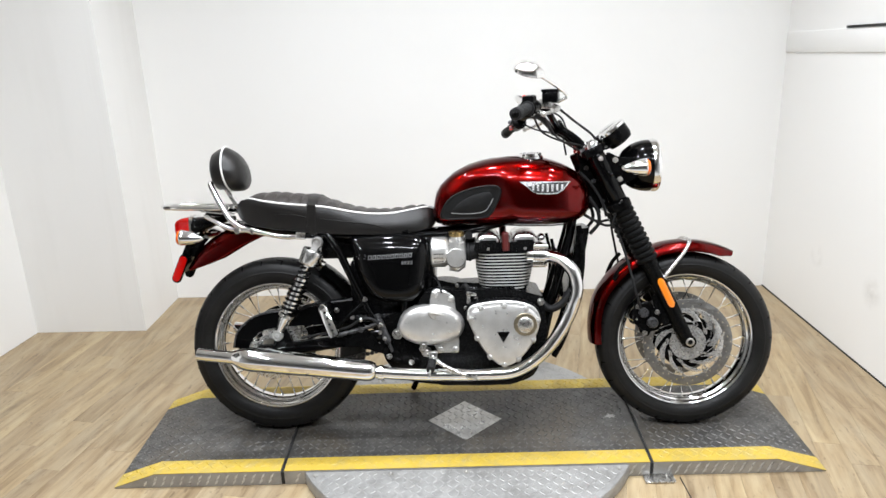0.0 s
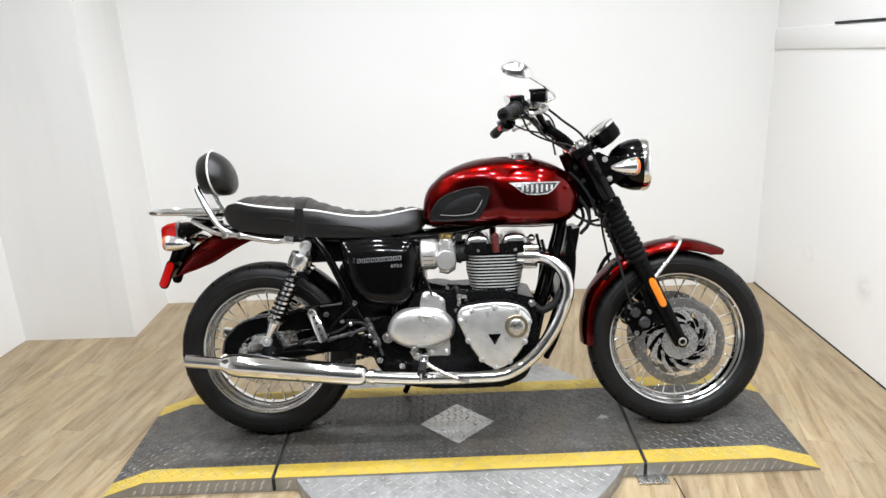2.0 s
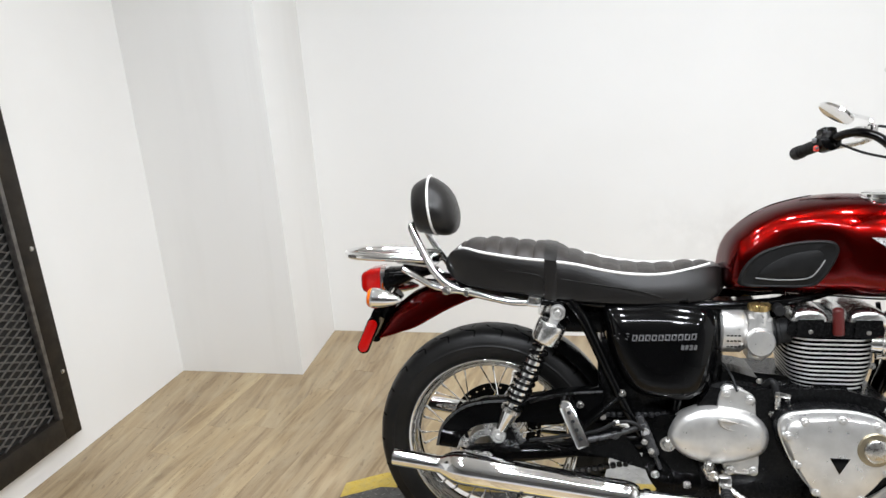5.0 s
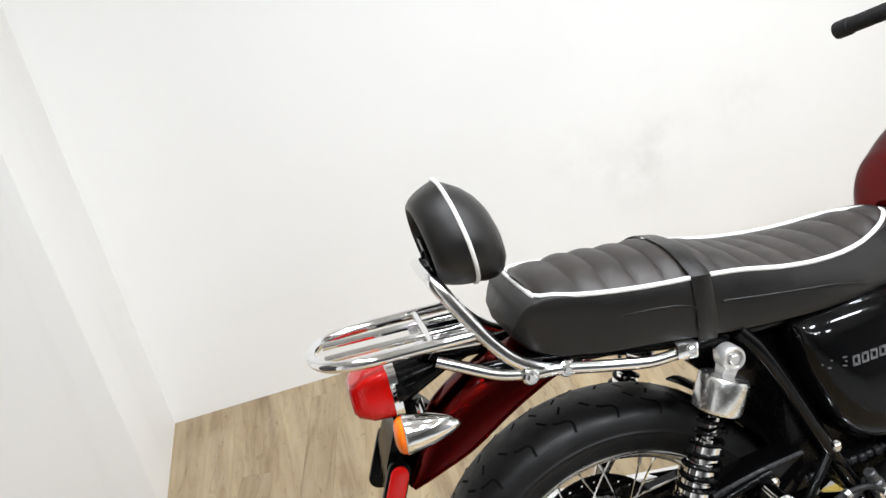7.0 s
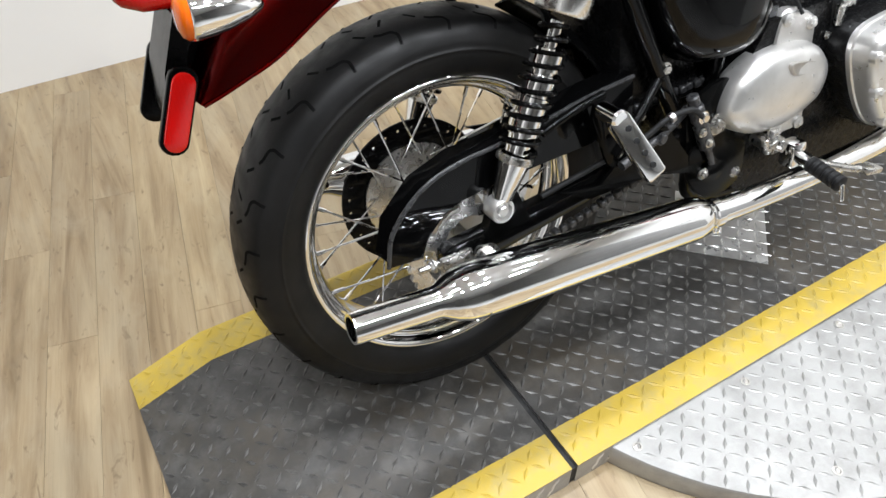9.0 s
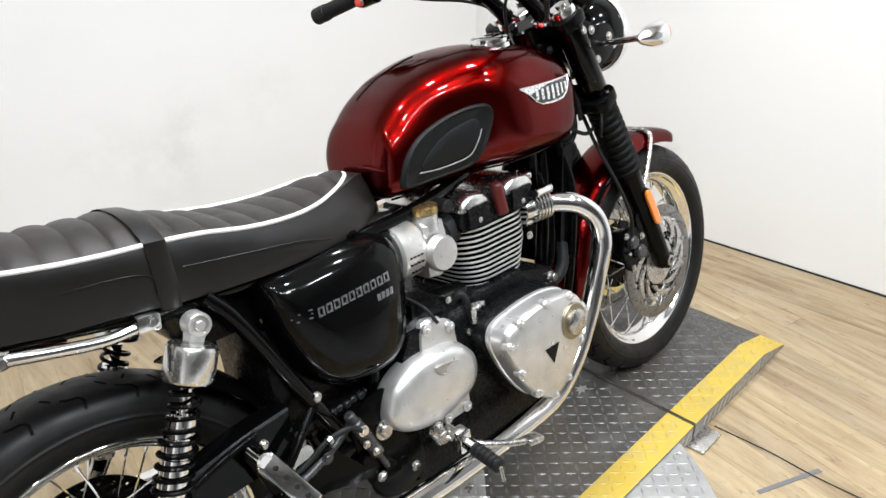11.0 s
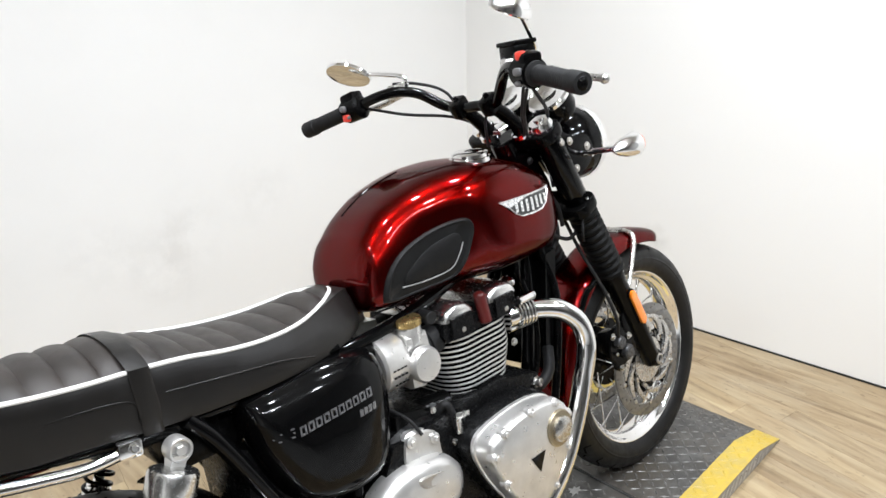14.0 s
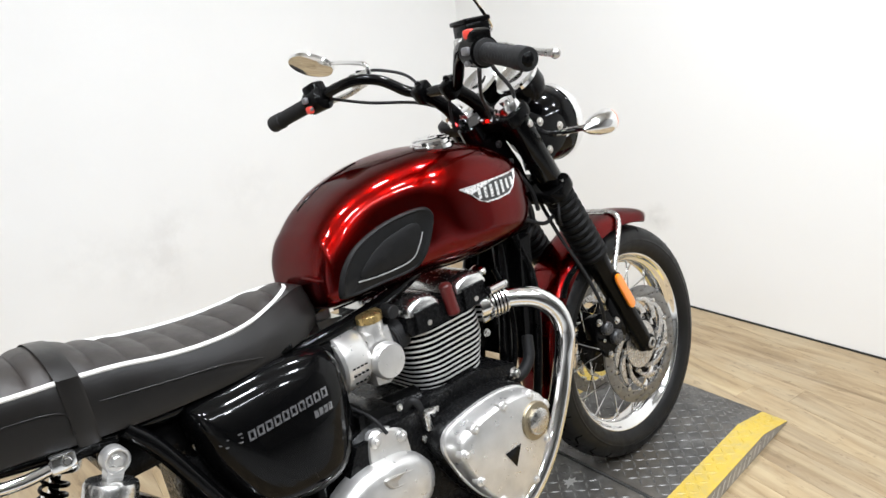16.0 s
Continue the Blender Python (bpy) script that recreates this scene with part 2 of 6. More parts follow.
POLISHED = plate_paint("polished_treadplate", (0.6, 0.59, 0.57), (0.42, 0.41, 0.39), 0.34, 0.6, 0.62, 14)
JOINT = material("dark_joint", (0.01, 0.01, 0.01), 0.7)
RUST_STEEL = worn("brown_black_steel", (0.032, 0.025, 0.018), (0.012, 0.0105, 0.009), 0.5, 0.5, 9, rvar=0.15, bumps=0.3, fine=120)
MESH_STEEL = worn("grey_mesh_steel", (0.2, 0.19, 0.18), (0.1, 0.095, 0.09), 0.45, 0.7, 40)
DARK_BOARD = worn("dark_backing", (0.02, 0.019, 0.018), (0.012, 0.012, 0.011), 0.7, 0, 6)

# ---- shape helpers ----


def mesh_of(verts, faces, sharp=38.0):
    me = bpy.data.meshes.new("shape")
    me.from_pydata([tuple(v) for v in verts], [], [tuple(f) for f in faces])
    me.validate()
    return finish(me, sharp)


def finish(me, sharp=38.0):
    bm = bmesh.new()
    bm.from_mesh(me)
    bmesh.ops.recalc_face_normals(bm, faces=bm.faces)
    bm.to_mesh(me)
    bm.free()
    me.shade_smooth()
    me.set_sharp_from_angle(angle=radians(sharp))
    return me


def joined(*meshes):
    verts, faces = [], []
    for me in meshes:
        o = len(verts)
        verts += [v.co.copy() for v in me.vertices]
        faces += [[o + i for i in p.vertices] for p in me.polygons]
    return mesh_of(verts, faces)


def flipped(me):
    """The mirror image across the plane y = 0."""
    me = me.copy()
    me.transform(Matrix.Diagonal((1, -1, 1, 1)))
    me.flip_normals()
    return me


def part(name, me, mat, parent, label="", both=False, kind=""):
    me.materials.clear()
    me.materials.append(mat)
    ob = new(name, me)
    ob.parent = parent
    tagged(ob, label, kind=kind)
    if both:
        part(name, flipped(me), mat, parent, label, kind=kind)
    return ob


def thing(name, me, mat, label, category, kind="", group=""):
    me.materials.clear()
    me.materials.append(mat)
    return tagged(new(name, me), label, category, group, kind)


def moved(me, m):
    me.transform(m)
    return me


def catmull(pts, n=6, closed=False):
    p = [np.array(q, float) for q in pts]
    out, k = [], len(p)
    for i in range(k if closed else k - 1):
        a, b, c, d = (p[(i - 1) % k] if closed or i else 2 * p[0] - p[1]), p[i], p[(i + 1) % k], (p[(i + 2) % k] if closed or i + 2 < k else 2 * p[-1] - p[-2])
        for j in range(n):
            t = j / n
            out.append(0.5 * (2 * b + (c - a) * t + (2 * a - 5 * b + 4 * c - d) * t * t + (3 * b - a - 3 * c + d) * t ** 3))
    if not closed:
        out.append(p[-1])
    return out


def sweep(pts, radius, seg=12, n=6, closed=False, smooth=True, flat=1.0):
    """A tube along points; radius a number or one for each point; flat squeezes it across."""
    path = catmull(pts, n, closed) if smooth else [np.array(q, float) for q in pts]
    k = len(path)
    if isinstance(radius, (int, float)):
        rad = [radius] * k
    else:
        rad = np.interp(np.linspace(0, len(radius) - 1, k), range(len(radius)), radius)
    tang = []
    for i in range(k):
        a, b = path[(i - 1) % k if closed else max(i - 1, 0)], path[(i + 1) % k if closed else min(i + 1, k - 1)]
        tang.append(Vector(b - a).normalized())
    up = tang[0].orthogonal().normalized() if abs(tang[0].z) > 0.9 else (Vector((0, 0, 1)) - tang[0] * tang[0].z).normalized()
    verts, faces = [], []
    for i in range(k):
        up = (up - tang[i] * up.dot(tang[i])).normalized()
        side = tang[i].cross(up)
        for j in range(seg):
            a = 2 * math.pi * j / seg
            verts.append(Vector(path[i]) + (up * math.cos(a) * flat + side * math.sin(a)) * rad[i])
    for i in range(k if closed else k - 1):
        for j in range(seg):
            a, b = i * seg, ((i + 1) % k) * seg
            faces.append((a + j, a + (j + 1) % seg, b + (j + 1) % seg, b + j))
    if not closed:
        faces += [tuple(range(seg))[::-1], tuple((k - 1) * seg + j for j in range(seg))]
    return mesh_of(verts, faces)


def along(origin, direction):
    """A frame whose z axis points along direction."""
    return Matrix.Translation(origin) @ Vector(direction).to_track_quat("Z", "Y").to_matrix().to_4x4()


def lathe(profile, seg=32, m=None, closed=False):
    """profile: (height, radius) pairs turned about z."""
    verts, faces = [], []
    for h, r in profile:
        for j in range(seg):
            a = 2 * math.pi * j / seg
            verts.append((r * math.cos(a), r * math.sin(a), h))
    k = len(profile)
    for i in range(k if closed else k - 1):
        for j in range(seg):
            a, b = i * seg, ((i + 1) % k) * seg
            faces.append((a + j, a + (j + 1) % seg, b + (j + 1) % seg, b + j))
    if not closed:
        faces += [tuple(range(seg))[::-1], tuple((k - 1) * seg + j for j in range(seg))]
    me = mesh_of(verts, faces)
    return moved(me, m) if m else me


def rod(a, b, r, seg=12, bevel=0.0015):
    a, b = Vector(a), Vector(b)
    d = (b - a).length
    e = min(bevel, r * 0.5)
    return lathe([(0, r - e), (e, r), (d - e, r), (d, r - e)], seg, along(a, b - a))


def loft(rings, caps=True, closed_u=True):
    k, verts, faces = len(rings[0]), [], []
    for r in rings:
        verts += list(r)
    for i in range(len(rings) - 1):
        for j in range(k if closed_u else k - 1):
            a, b = i * k, (i + 1) * k
            faces.append((a + j, a + (j + 1) % k, b + (j + 1) % k, b + j))
    if caps:
        faces += [tuple(range(k))[::-1], tuple((len(rings) - 1) * k + j for j in range(k))]
    return mesh_of(verts, faces)


def box(sx, sy, sz, m=None, bevel=0.003, seg=2):
    bm = bmesh.new()
    bmesh.ops.create_cube(bm, size=1, matrix=Matrix.Diagonal((sx, sy, sz, 1)))
    if bevel:
        bmesh.ops.bevel(bm, geom=bm.edges[:], offset=bevel, segments=seg, affect="EDGES", profile=0.5)
    me = bpy.data.meshes.new("box")
    bm.to_mesh(me)
    bm.free()
    me = finish(me)
    return moved(me, m) if m else me


def cuboid(x0, x1, y0, y1, z0, z1, bevel=0.0):
    return box(x1 - x0, y1 - y0, z1 - z0, Matrix.Translation(((x0 + x1) / 2, (y0 + y1) / 2, (z0 + z1) / 2)), bevel)


def plate(outlines, depth, bevel=0.0, m=None):
    """A flat sheet with holes: the first outline is its edge, the others are cut out."""
    cu = bpy.data.curves.new("plate", "CURVE")
    cu.dimensions, cu.fill_mode, cu.extrude, cu.bevel_depth, cu.offset, cu.bevel_resolution = "2D", "BOTH", max(depth / 2 - bevel, 0.0001), bevel, -bevel, 1
    for pts in outlines:
        s = cu.splines.new("POLY")
        s.points.add(len(pts) - 1)
        for p, q in zip(s.points, pts):
            p.co = (q[0], q[1], 0, 1)
        s.use_cyclic_u = True
    ob = bpy.data.objects.new("plate", cu)
    scene.collection.objects.link(ob)
    me = bpy.data.meshes.new_from_object(ob.evaluated_get(bpy.context.evaluated_depsgraph_get()))
    bpy.data.objects.remove(ob)
    bpy.data.curves.remove(cu)
    bm = bmesh.new()
    bm.from_mesh(me)
    bmesh.ops.remove_doubles(bm, verts=bm.verts, dist=1e-5)
    bm.to_mesh(me)
    bm.free()
    me = finish(me)
    return moved(me, m) if m else me


def circle(cx, cy, r, n=16):
    return [(cx + r * math.cos(2 * math.pi * i / n), cy + r * math.sin(2 * math.pi * i / n)) for i in range(n)]


def rounded(pts, n=5):
    return [(p[0], p[1]) for p in catmull([(*q, 0) for q in pts], n, True)]


def flank(y):
    """Local x, y, z to the machine's x, z and outwards on its near side."""
    return Matrix(((1, 0, 0, 0), (0, 0, -1, y), (0, 1, 0, 0), (0, 0, 0, 1)))


def dome(outline, steps, m=None):
    """A pillow over an outline. steps: (scale about the middle, height)."""
    c = np.mean(np.array(outline), axis=0)
    rings = [[(c[0] + (p[0] - c[0]) * s, c[1] + (p[1] - c[1]) * s, h) for p in outline] for s, h in steps]
    me = loft(rings)
    return moved(me, m) if m else me


def ball(rx, ry, rz, m, seg=20, rings=12):
    prof = [(-math.cos(math.pi * i / rings), max(math.sin(math.pi * i / rings), 0.002)) for i in range(rings + 1)]
    me = lathe(prof, seg)
    me.transform(m @ Matrix.Diagonal((rx, ry, rz, 1)))
    return me


def bolt(p, d, r=0.006, h=0.005):
    """A hexagon head with a washer."""
    return joined(lathe([(0, r * 1.35), (h * 0.25, r * 1.35)], 16, along(p, d)), lathe([(0, r), (h * 0.8, r), (h, r * 0.8)], 6, along(p, d)))


def smooth_curve(xs, ys):
    """A smooth function through points in rising x."""
    xs, ys = np.array(xs, float), np.array(ys, float)
    sl = np.gradient(ys, xs)

    def f(x):
        i = int(np.clip(np.searchsorted(xs, x) - 1, 0, len(xs) - 2))
        h = xs[i + 1] - xs[i]
        t = min(max((x - xs[i]) / h, 0), 1)
        return ys[i] * (2 * t ** 3 - 3 * t * t + 1) + ys[i + 1] * (3 * t * t - 2 * t ** 3) + h * sl[i] * (t ** 3 - 2 * t * t + t) + h * sl[i + 1] * (t ** 3 - t * t)

    return f


# ---- the room ----
XL, XB, XR = -1.478, -0.92, 2.285
YB, YBLK, YF, YO = 1.425, 0.988, -6.5, -1.7
TH = 0.12


def setting(name, me, mat, label, category="wall"):
    return thing(name, me, mat, label, category, "structure")


# the side walls open a little towards the front
WEST = Matrix.Translation((XL, YBLK, 0)) @ Matrix.Rotation(radians(-6.5), 4, "Z") @ Matrix.Translation((-XL, -YBLK, 0))
EAST = Matrix.Translation((XR, YB, 0)) @ Matrix.Rotation(radians(3.2), 4, "Z") @ Matrix.Translation((-XR, -YB, 0))

BAND = EAST @ Matrix.Translation((0, YB, 0)) @ Matrix(((1, 0, 0, 0), (0, 1, 0, 0), (0, -0.06, 1, 0), (0, 0, 0, 1))) @ Matrix.Translation((0, -YB, 0))

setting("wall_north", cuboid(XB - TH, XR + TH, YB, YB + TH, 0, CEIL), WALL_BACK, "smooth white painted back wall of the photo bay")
setting("wall_return", cuboid(XB - TH, XB, YBLK, YB, 0, CEIL), WALL, "short white painted return of the wall")
setting("wall_step", cuboid(XL, XB - TH, YBLK, YBLK + TH, 0, CEIL), WALL, "white painted wall stepping forward in the corner")
setting("wall_west", moved(cuboid(XL - TH, XL, YO, YBLK, 0, CEIL), WEST), WALL, "white painted side wall with a mesh screen")
setting("wall_east", moved(cuboid(XR, XR + TH, YO, YB, 0, CEIL), EAST), WALL_EAST, "white painted side wall with a slightly proud band")
# unseen walls added to close the hall; their grey shapes the reflections
setting("wall_west_hall", cuboid(XL - TH - 0.27, XL - 0.27, YF, YO, 0, CEIL), HALL, "unseen grey hall wall, added for the reflections")
setting("wall_east_hall", cuboid(XR + 0.22, XR + 0.22 + TH, YF, YO, 0, CEIL), HALL, "unseen grey hall wall, added for the reflections")
setting("wall_south", cuboid(XL - 0.4, XR + 0.4, YF - TH, YF, 0, CEIL), HALL, "unseen grey wall added to close the hall")
setting("trim", moved(cuboid(XR - 0.006, XR + 0.004, YO, YB - 0.001, 1.222, 1.318, 0.002), BAND), WALL, "white painted horizontal band along the side wall", "trim")
setting("floor_gap", moved(cuboid(XR - 0.003, XR + 0.002, YO, YB - 0.002, 0.0, 0.007), EAST), DARK_BOARD, "thin dark gap under the side wall", "trim")
setting("dark_slot", moved(cuboid(XR - 0.009, XR + 0.004, YO, 0.9, 1.32, 1.33), BAND), DARK_BOARD, "black shadow gap above the white band", "trim")
setting("ceiling", cuboid(XL - 0.4, XR + 0.4, YF - TH, YB + TH, CEIL, CEIL + 0.1), CEILING, "pale painted ceiling with square lamps", "ceiling")
floor = setting("floor", cuboid(XL - 0.4, XR + 0.4, YF - TH, YB + TH, -0.12, -0.004), DARK_BOARD, "tan oak-look plank floor", "floor")
for lx, ly in LAMPS:
    thing("ceiling_light", joined(box(0.2, 0.02, 0.04, Matrix.Translation((lx, ly - 0.1, CEIL - 0.02))), box(0.2, 0.02, 0.04, Matrix.Translation((lx, ly + 0.1, CEIL - 0.02))),
               box(0.02, 0.18, 0.04, Matrix.Translation((lx - 0.09, ly, CEIL - 0.02))), box(0.02, 0.18, 0.04, Matrix.Translation((lx + 0.09, ly, CEIL - 0.02)))), STEEL,
               "square metal ceiling light frame", "ceiling light", group="ceiling lights")

# mesh screen on the west wall
screen = new("mesh_screen")
screen.matrix_world = WEST
tagged(screen, "brown-black steel framed expanded metal mesh screen on white wall", "screen")
SY0, SY1, SZ0, SZ1 = -0.95, 0.355, 0.105, 2.1
for nm, y0, y1, z0, z1 in (("stile", SY1 - 0.07, SY1, SZ0, SZ1), ("stile", SY0, SY0 + 0.07, SZ0, SZ1), ("rail", SY0 + 0.07, SY1 - 0.07, SZ0, SZ0 + 0.09), ("rail", SY0 + 0.07, SY1 - 0.07, SZ1 - 0.09, SZ1)):
    part(nm, cuboid(XL + 0.001, XL + 0.04, y0, y1, z0, z1, 0.003), RUST_STEEL, screen)
part("inner_angle", cuboid(XL + 0.02, XL + 0.046, SY1 - 0.085, SY1 - 0.0705, SZ0 + 0.09, SZ1 - 0.09, 0.001), MESH_STEEL, screen, "bare steel edge strip")
part("backing", cuboid(XL + 0.001, XL + 0.008, SY0 + 0.07, SY1 - 0.0705, SZ0 + 0.09, SZ1 - 0.09), DARK_BOARD, screen)
sv, sf = [], []
for k in range(2):
    for i in range(-46, 62):
        # diagonal strands, clipped to the opening
        y0, y1, z0, z1 = SY0 + 0.07, SY1 - 0.085, SZ0 + 0.09, SZ1 - 0.09
        sgn = 1 if k else -1
        slope = 0.5
        c0 = z0 + i * 0.03
        zs = [(y, c0 + sgn * slope * (y - (y0 + y1) / 2)) for y in np.linspace(y0, y1, 40)]
        zs = [q for q in zs if z0 <= q[1] <= z1]
        if len(zs) < 2:
            continue
        (ya, za), (yb, zb) = zs[0], zs[-1]
        o, hw, x0 = len(sv), 0.0028, XL + 0.014 + k * 0.004
        sv += [(x0, ya, za - hw), (x0, yb, zb - hw), (x0, yb, zb + hw), (x0, ya, za + hw), (x0 + 0.004, ya, za - hw), (x0 + 0.004, yb, zb - hw), (x0 + 0.004, yb, zb + hw), (x0 + 0.004, ya, za + hw)]
        sf += [(o, o + 3, o + 2, o + 1), (o + 4, o + 5, o + 6, o + 7), (o, o + 1, o + 5, o + 4), (o + 3, o + 7, o + 6, o + 2), (o, o + 4, o + 7, o + 3), (o + 1, o + 2, o + 6, o + 5)]
part("wire_mesh", mesh_of(sv, sf), MESH_STEEL, screen, "diamond pattern metal mesh", kind="stuff")
for z in (0.35, 0.8, 1.25, 1.7):
    part("screw", bolt((XL + 0.04, SY1 - 0.02, z), (1, 0, 0), 0.006, 0.004), STEEL, screen)

# ---- the turntable stand ----
PZ = 0.052
stand = new("display_platform")
stand.matrix_world = pose(0.682, 0.012, 0, 0, 0, 1.2)
tagged(stand, "black treadplate display platform with yellow edges and ramp ends", "platform")
X0, X1, J0, J1 = -1.182, 1.183, -0.612, 0.61
W2, ST = 0.288, 0.073
XA, XZ = -1.04, 1.02


def top_z(x):
    if x < XA:
        return 0.004 + (PZ - 0.004) * (x - X0) / (XA - X0)
    if x > XZ:
        return 0.004 + (PZ - 0.004) * (X1 - x) / (X1 - XZ)
    return PZ


def slab(xs, y0, y1, z_in=0.0, lift=0.0):
    v, f = [], []
    for x in xs:
        zt = top_z(x) + lift
        zb = 0.001 if not lift else top_z(x) - 0.001
        v += [(x, y0, zb), (x, y1, zb), (x, y1, zt), (x, y0, zt)]
    for i in range(len(xs) - 1):
        for j in range(4):
            a, b = 4 * i, 4 * i + 4
            f.append((a + j, a + (j + 1) % 4, b + (j + 1) % 4, b + j))
    f += [(3, 2, 1, 0), tuple(4 * (len(xs) - 1) + j for j in range(4))]
    return mesh_of(v, f)


G = 0.006
for nm, xs in (("ramp", [X0, XA, J0 - G]), ("deck", [J0 + G, J1 - G]), ("ramp", [J1 + G, XZ, X1])):
    deck = part(nm, slab(xs, -W2, W2), PLATE_BARE, stand, "silver treadplate side with black top")
    part("paint", slab(xs, -W2 + ST, W2 - ST, lift=0.0012), PLATE_BLACK, deck, "worn black paint")
    for s in (-1, 1):
        part("yellow_line", slab(xs, *sorted((s * W2, s * (W2 - ST)))[:2], lift=0.0014), PLATE_YELLOW, deck, "yellow painted edge line")
for x in (J0, J1):
    part("joint", cuboid(x - G, x + G, -W2 + 0.002, W2 - 0.002, 0.002, PZ - 0.006), JOINT, stand)
DI = [(-0.134, 0.0), (0.0, -0.133), (0.134, 0.0), (0.0, 0.133)]
part("diamond", plate([DI], 0.003, 0, Matrix.Translation((0.0, 0.0, PZ + 0.0015))), POLISHED, stand, "bare silver diamond marking")
table = part("turntable", lathe([(0.002, 0.6), (0.041, 0.6), (0.045, 0.597)], 96, Matrix.Translation((0, -0.02, 0))), PLATE_BARE, stand, "round bare treadplate turntable disc")
part("floor_bracket", box(0.1, 0.05, 0.006, Matrix.Translation((J1 + 0.02, -W2 - 0.02, 0.004)), 0.002), STEEL, stand)


def lugs(points, z_of, h=0.0016, ln=0.0138, wd=0.0042):
    v, f = [], []
    for (x, y), turn in points:
        a = turn
        c, s = math.cos(a), math.sin(a)
        o = len(v)
        z = z_of(x, y)
        for px, py, pz in ((-ln, 0, 0), (0, -wd, 0), (ln, 0, 0), (0, wd, 0), (-ln * 0.55, 0, h), (ln * 0.55, 0, h)):
            v.append((x + c * px - s * py, y + s * px + c * py, z + pz))
        f += [(o, o + 1, o + 5, o + 4), (o + 1, o + 2, o + 5), (o + 2, o + 3, o + 5), (o + 3, o, o + 4, o + 5)][:3] + [(o + 3, o + 4, o + 5), (o + 3, o, o + 4)]
    return mesh_of(v, f)


PITCH = 0.0242


def in_diamond(x, y):
    return abs(x) / 0.134 + abs(y) / 0.133 < 0.97


groups = {"black": [], "yellow": [], "bare": [], "disc": []}
for i in range(int((X1 - X0) / PITCH)):
    for j in range(int(1.24 / PITCH) + 1):
        x, y = X0 + 0.012 + i * PITCH, -0.62 + j * PITCH
        a = radians(45 if (i + j) % 2 else -45)
        if abs(y) > W2 - 0.008:
            if abs(y) > W2 + 0.004 and math.hypot(x, y + 0.02) < 0.588:
                groups["disc"].append(((x, y), a))
            continue
        if min(abs(x - J0), abs(x - J1)) < 0.016:
            continue
        if abs(y) > W2 - ST + 0.006:
            groups["yellow"].append(((x, y), a))
        elif abs(y) < W2 - ST - 0.006:
            if in_diamond(x, y):
                groups["bare"].append(((x, y), a))
            elif abs(x) / 0.134 + abs(y) / 0.133 > 1.1:
                groups["black"].append(((x, y), a))
for key, mat, zf in (("black", LUG_BLACK, lambda x, y: top_z(x) + 0.0011), ("yellow", PLATE_YELLOW, lambda x, y: top_z(x) + 0.0013), ("bare", POLISHED, lambda x, y: PZ + 0.0029), ("disc", PLATE_BARE, lambda x, y: 0.0448)):
    part("tread_relief", lugs(groups[key], zf, 0.0014 if key == "disc" else 0.0016), mat, stand if key != "disc" else table, "raised treadplate lugs", kind="stuff")
# lugs on the upright sides of the ramps
side = []
for x in np.arange(X0 + 0.07, X1 - 0.06, 0.03):
    for z in (0.016, 0.034, 0.05):
        if z < top_z(x) - 0.012 and min(abs(x - J0), abs(x - J1)) > 0.02:
            side.append(((x + (z * 0.4), z), radians(55)))
sl = lugs(side, lambda x, y: 0.0)
part("tread_relief", moved(sl, Matrix(((1, 0, 0, 0), (0, 0, -1, -W2 - 0.0001), (0, 1, 0, 0), (0, 0, 0, 1)))), POLISHED, stand, "raised treadplate lugs", kind="stuff")

# countersunk bolts of the turntable, in rows
for bx, by in [(k * 0.249, sy * 0.308) for k in (-2, -1, 0, 1, 2) for sy in (-1, 1)] + [(k * 0.254, sy * 0.505) for k in (-1, 1) for sy in (-1, 1)]:
    if math.hypot(bx, by + 0.02) < 0.58:
        part("bolt", lathe([(0.0435, 0.0085), (0.0462, 0.0085), (0.0464, 0.006), (0.0452, 0.0045), (0.0452, 0.001)], 14, Matrix.Translation((bx, by, 0))), DULL_ALLOY, table, "dull countersunk bolt")
chip = [(0.024 * math.cos(a) * k, 0.018 * math.sin(a) * k) for a, k in zip(np.linspace(0, 2 * math.pi, 14, endpoint=False), (1, 0.5, 0.9, 0.45, 1.1, 0.5, 0.8, 0.55, 1.2, 0.5, 0.8, 0.4, 1, 0.6))]
part("paint_chip", plate([chip], 0.0006, 0, Matrix.Translation((0.53, 0.0, PZ + 0.0026))), PLATE_BARE, stand, "pale chipped patch of paint")
thing("floor_cord", sweep([(1.388, -0.277, 0.002), (1.392, -0.35, 0.002), (1.395, -0.43, 0.002), (1.39, -0.53, 0.002), (1.396, -0.66, 0.002)], 0.0016, 6), DARK_BOARD, "thin dark cord lying on plank floor", "cord")
thing("tape_strip", moved(box(0.19, 0.012, 0.0008, None, 0), Matrix.Translation((1.335, -0.497, 0.0008)) @ Matrix.Rotation(radians(-23), 4, "Z")), GREY_PRINT, "pale grey tape strip on plank floor", "tape")
thing("wire_scrap", sweep([(1.09, -0.62, 0.003), (1.112, -0.59, 0.003), (1.13, -0.578, 0.004), (1.15, -0.585, 0.004), (1.145, -0.61, 0.003)], 0.0022, 6), RUBBER, "short black wire end on plank floor", "wire")

# ---- the motorcycle ----
bike = new("motorcycle")
bike.matrix_world = pose(0.0076, -0.005, PZ - 0.001, -11.2, 0, -0.14)
tagged(bike, "dark candy red retro motorcycle with chrome exhausts leaning on treadplate platform", "motorcycle")


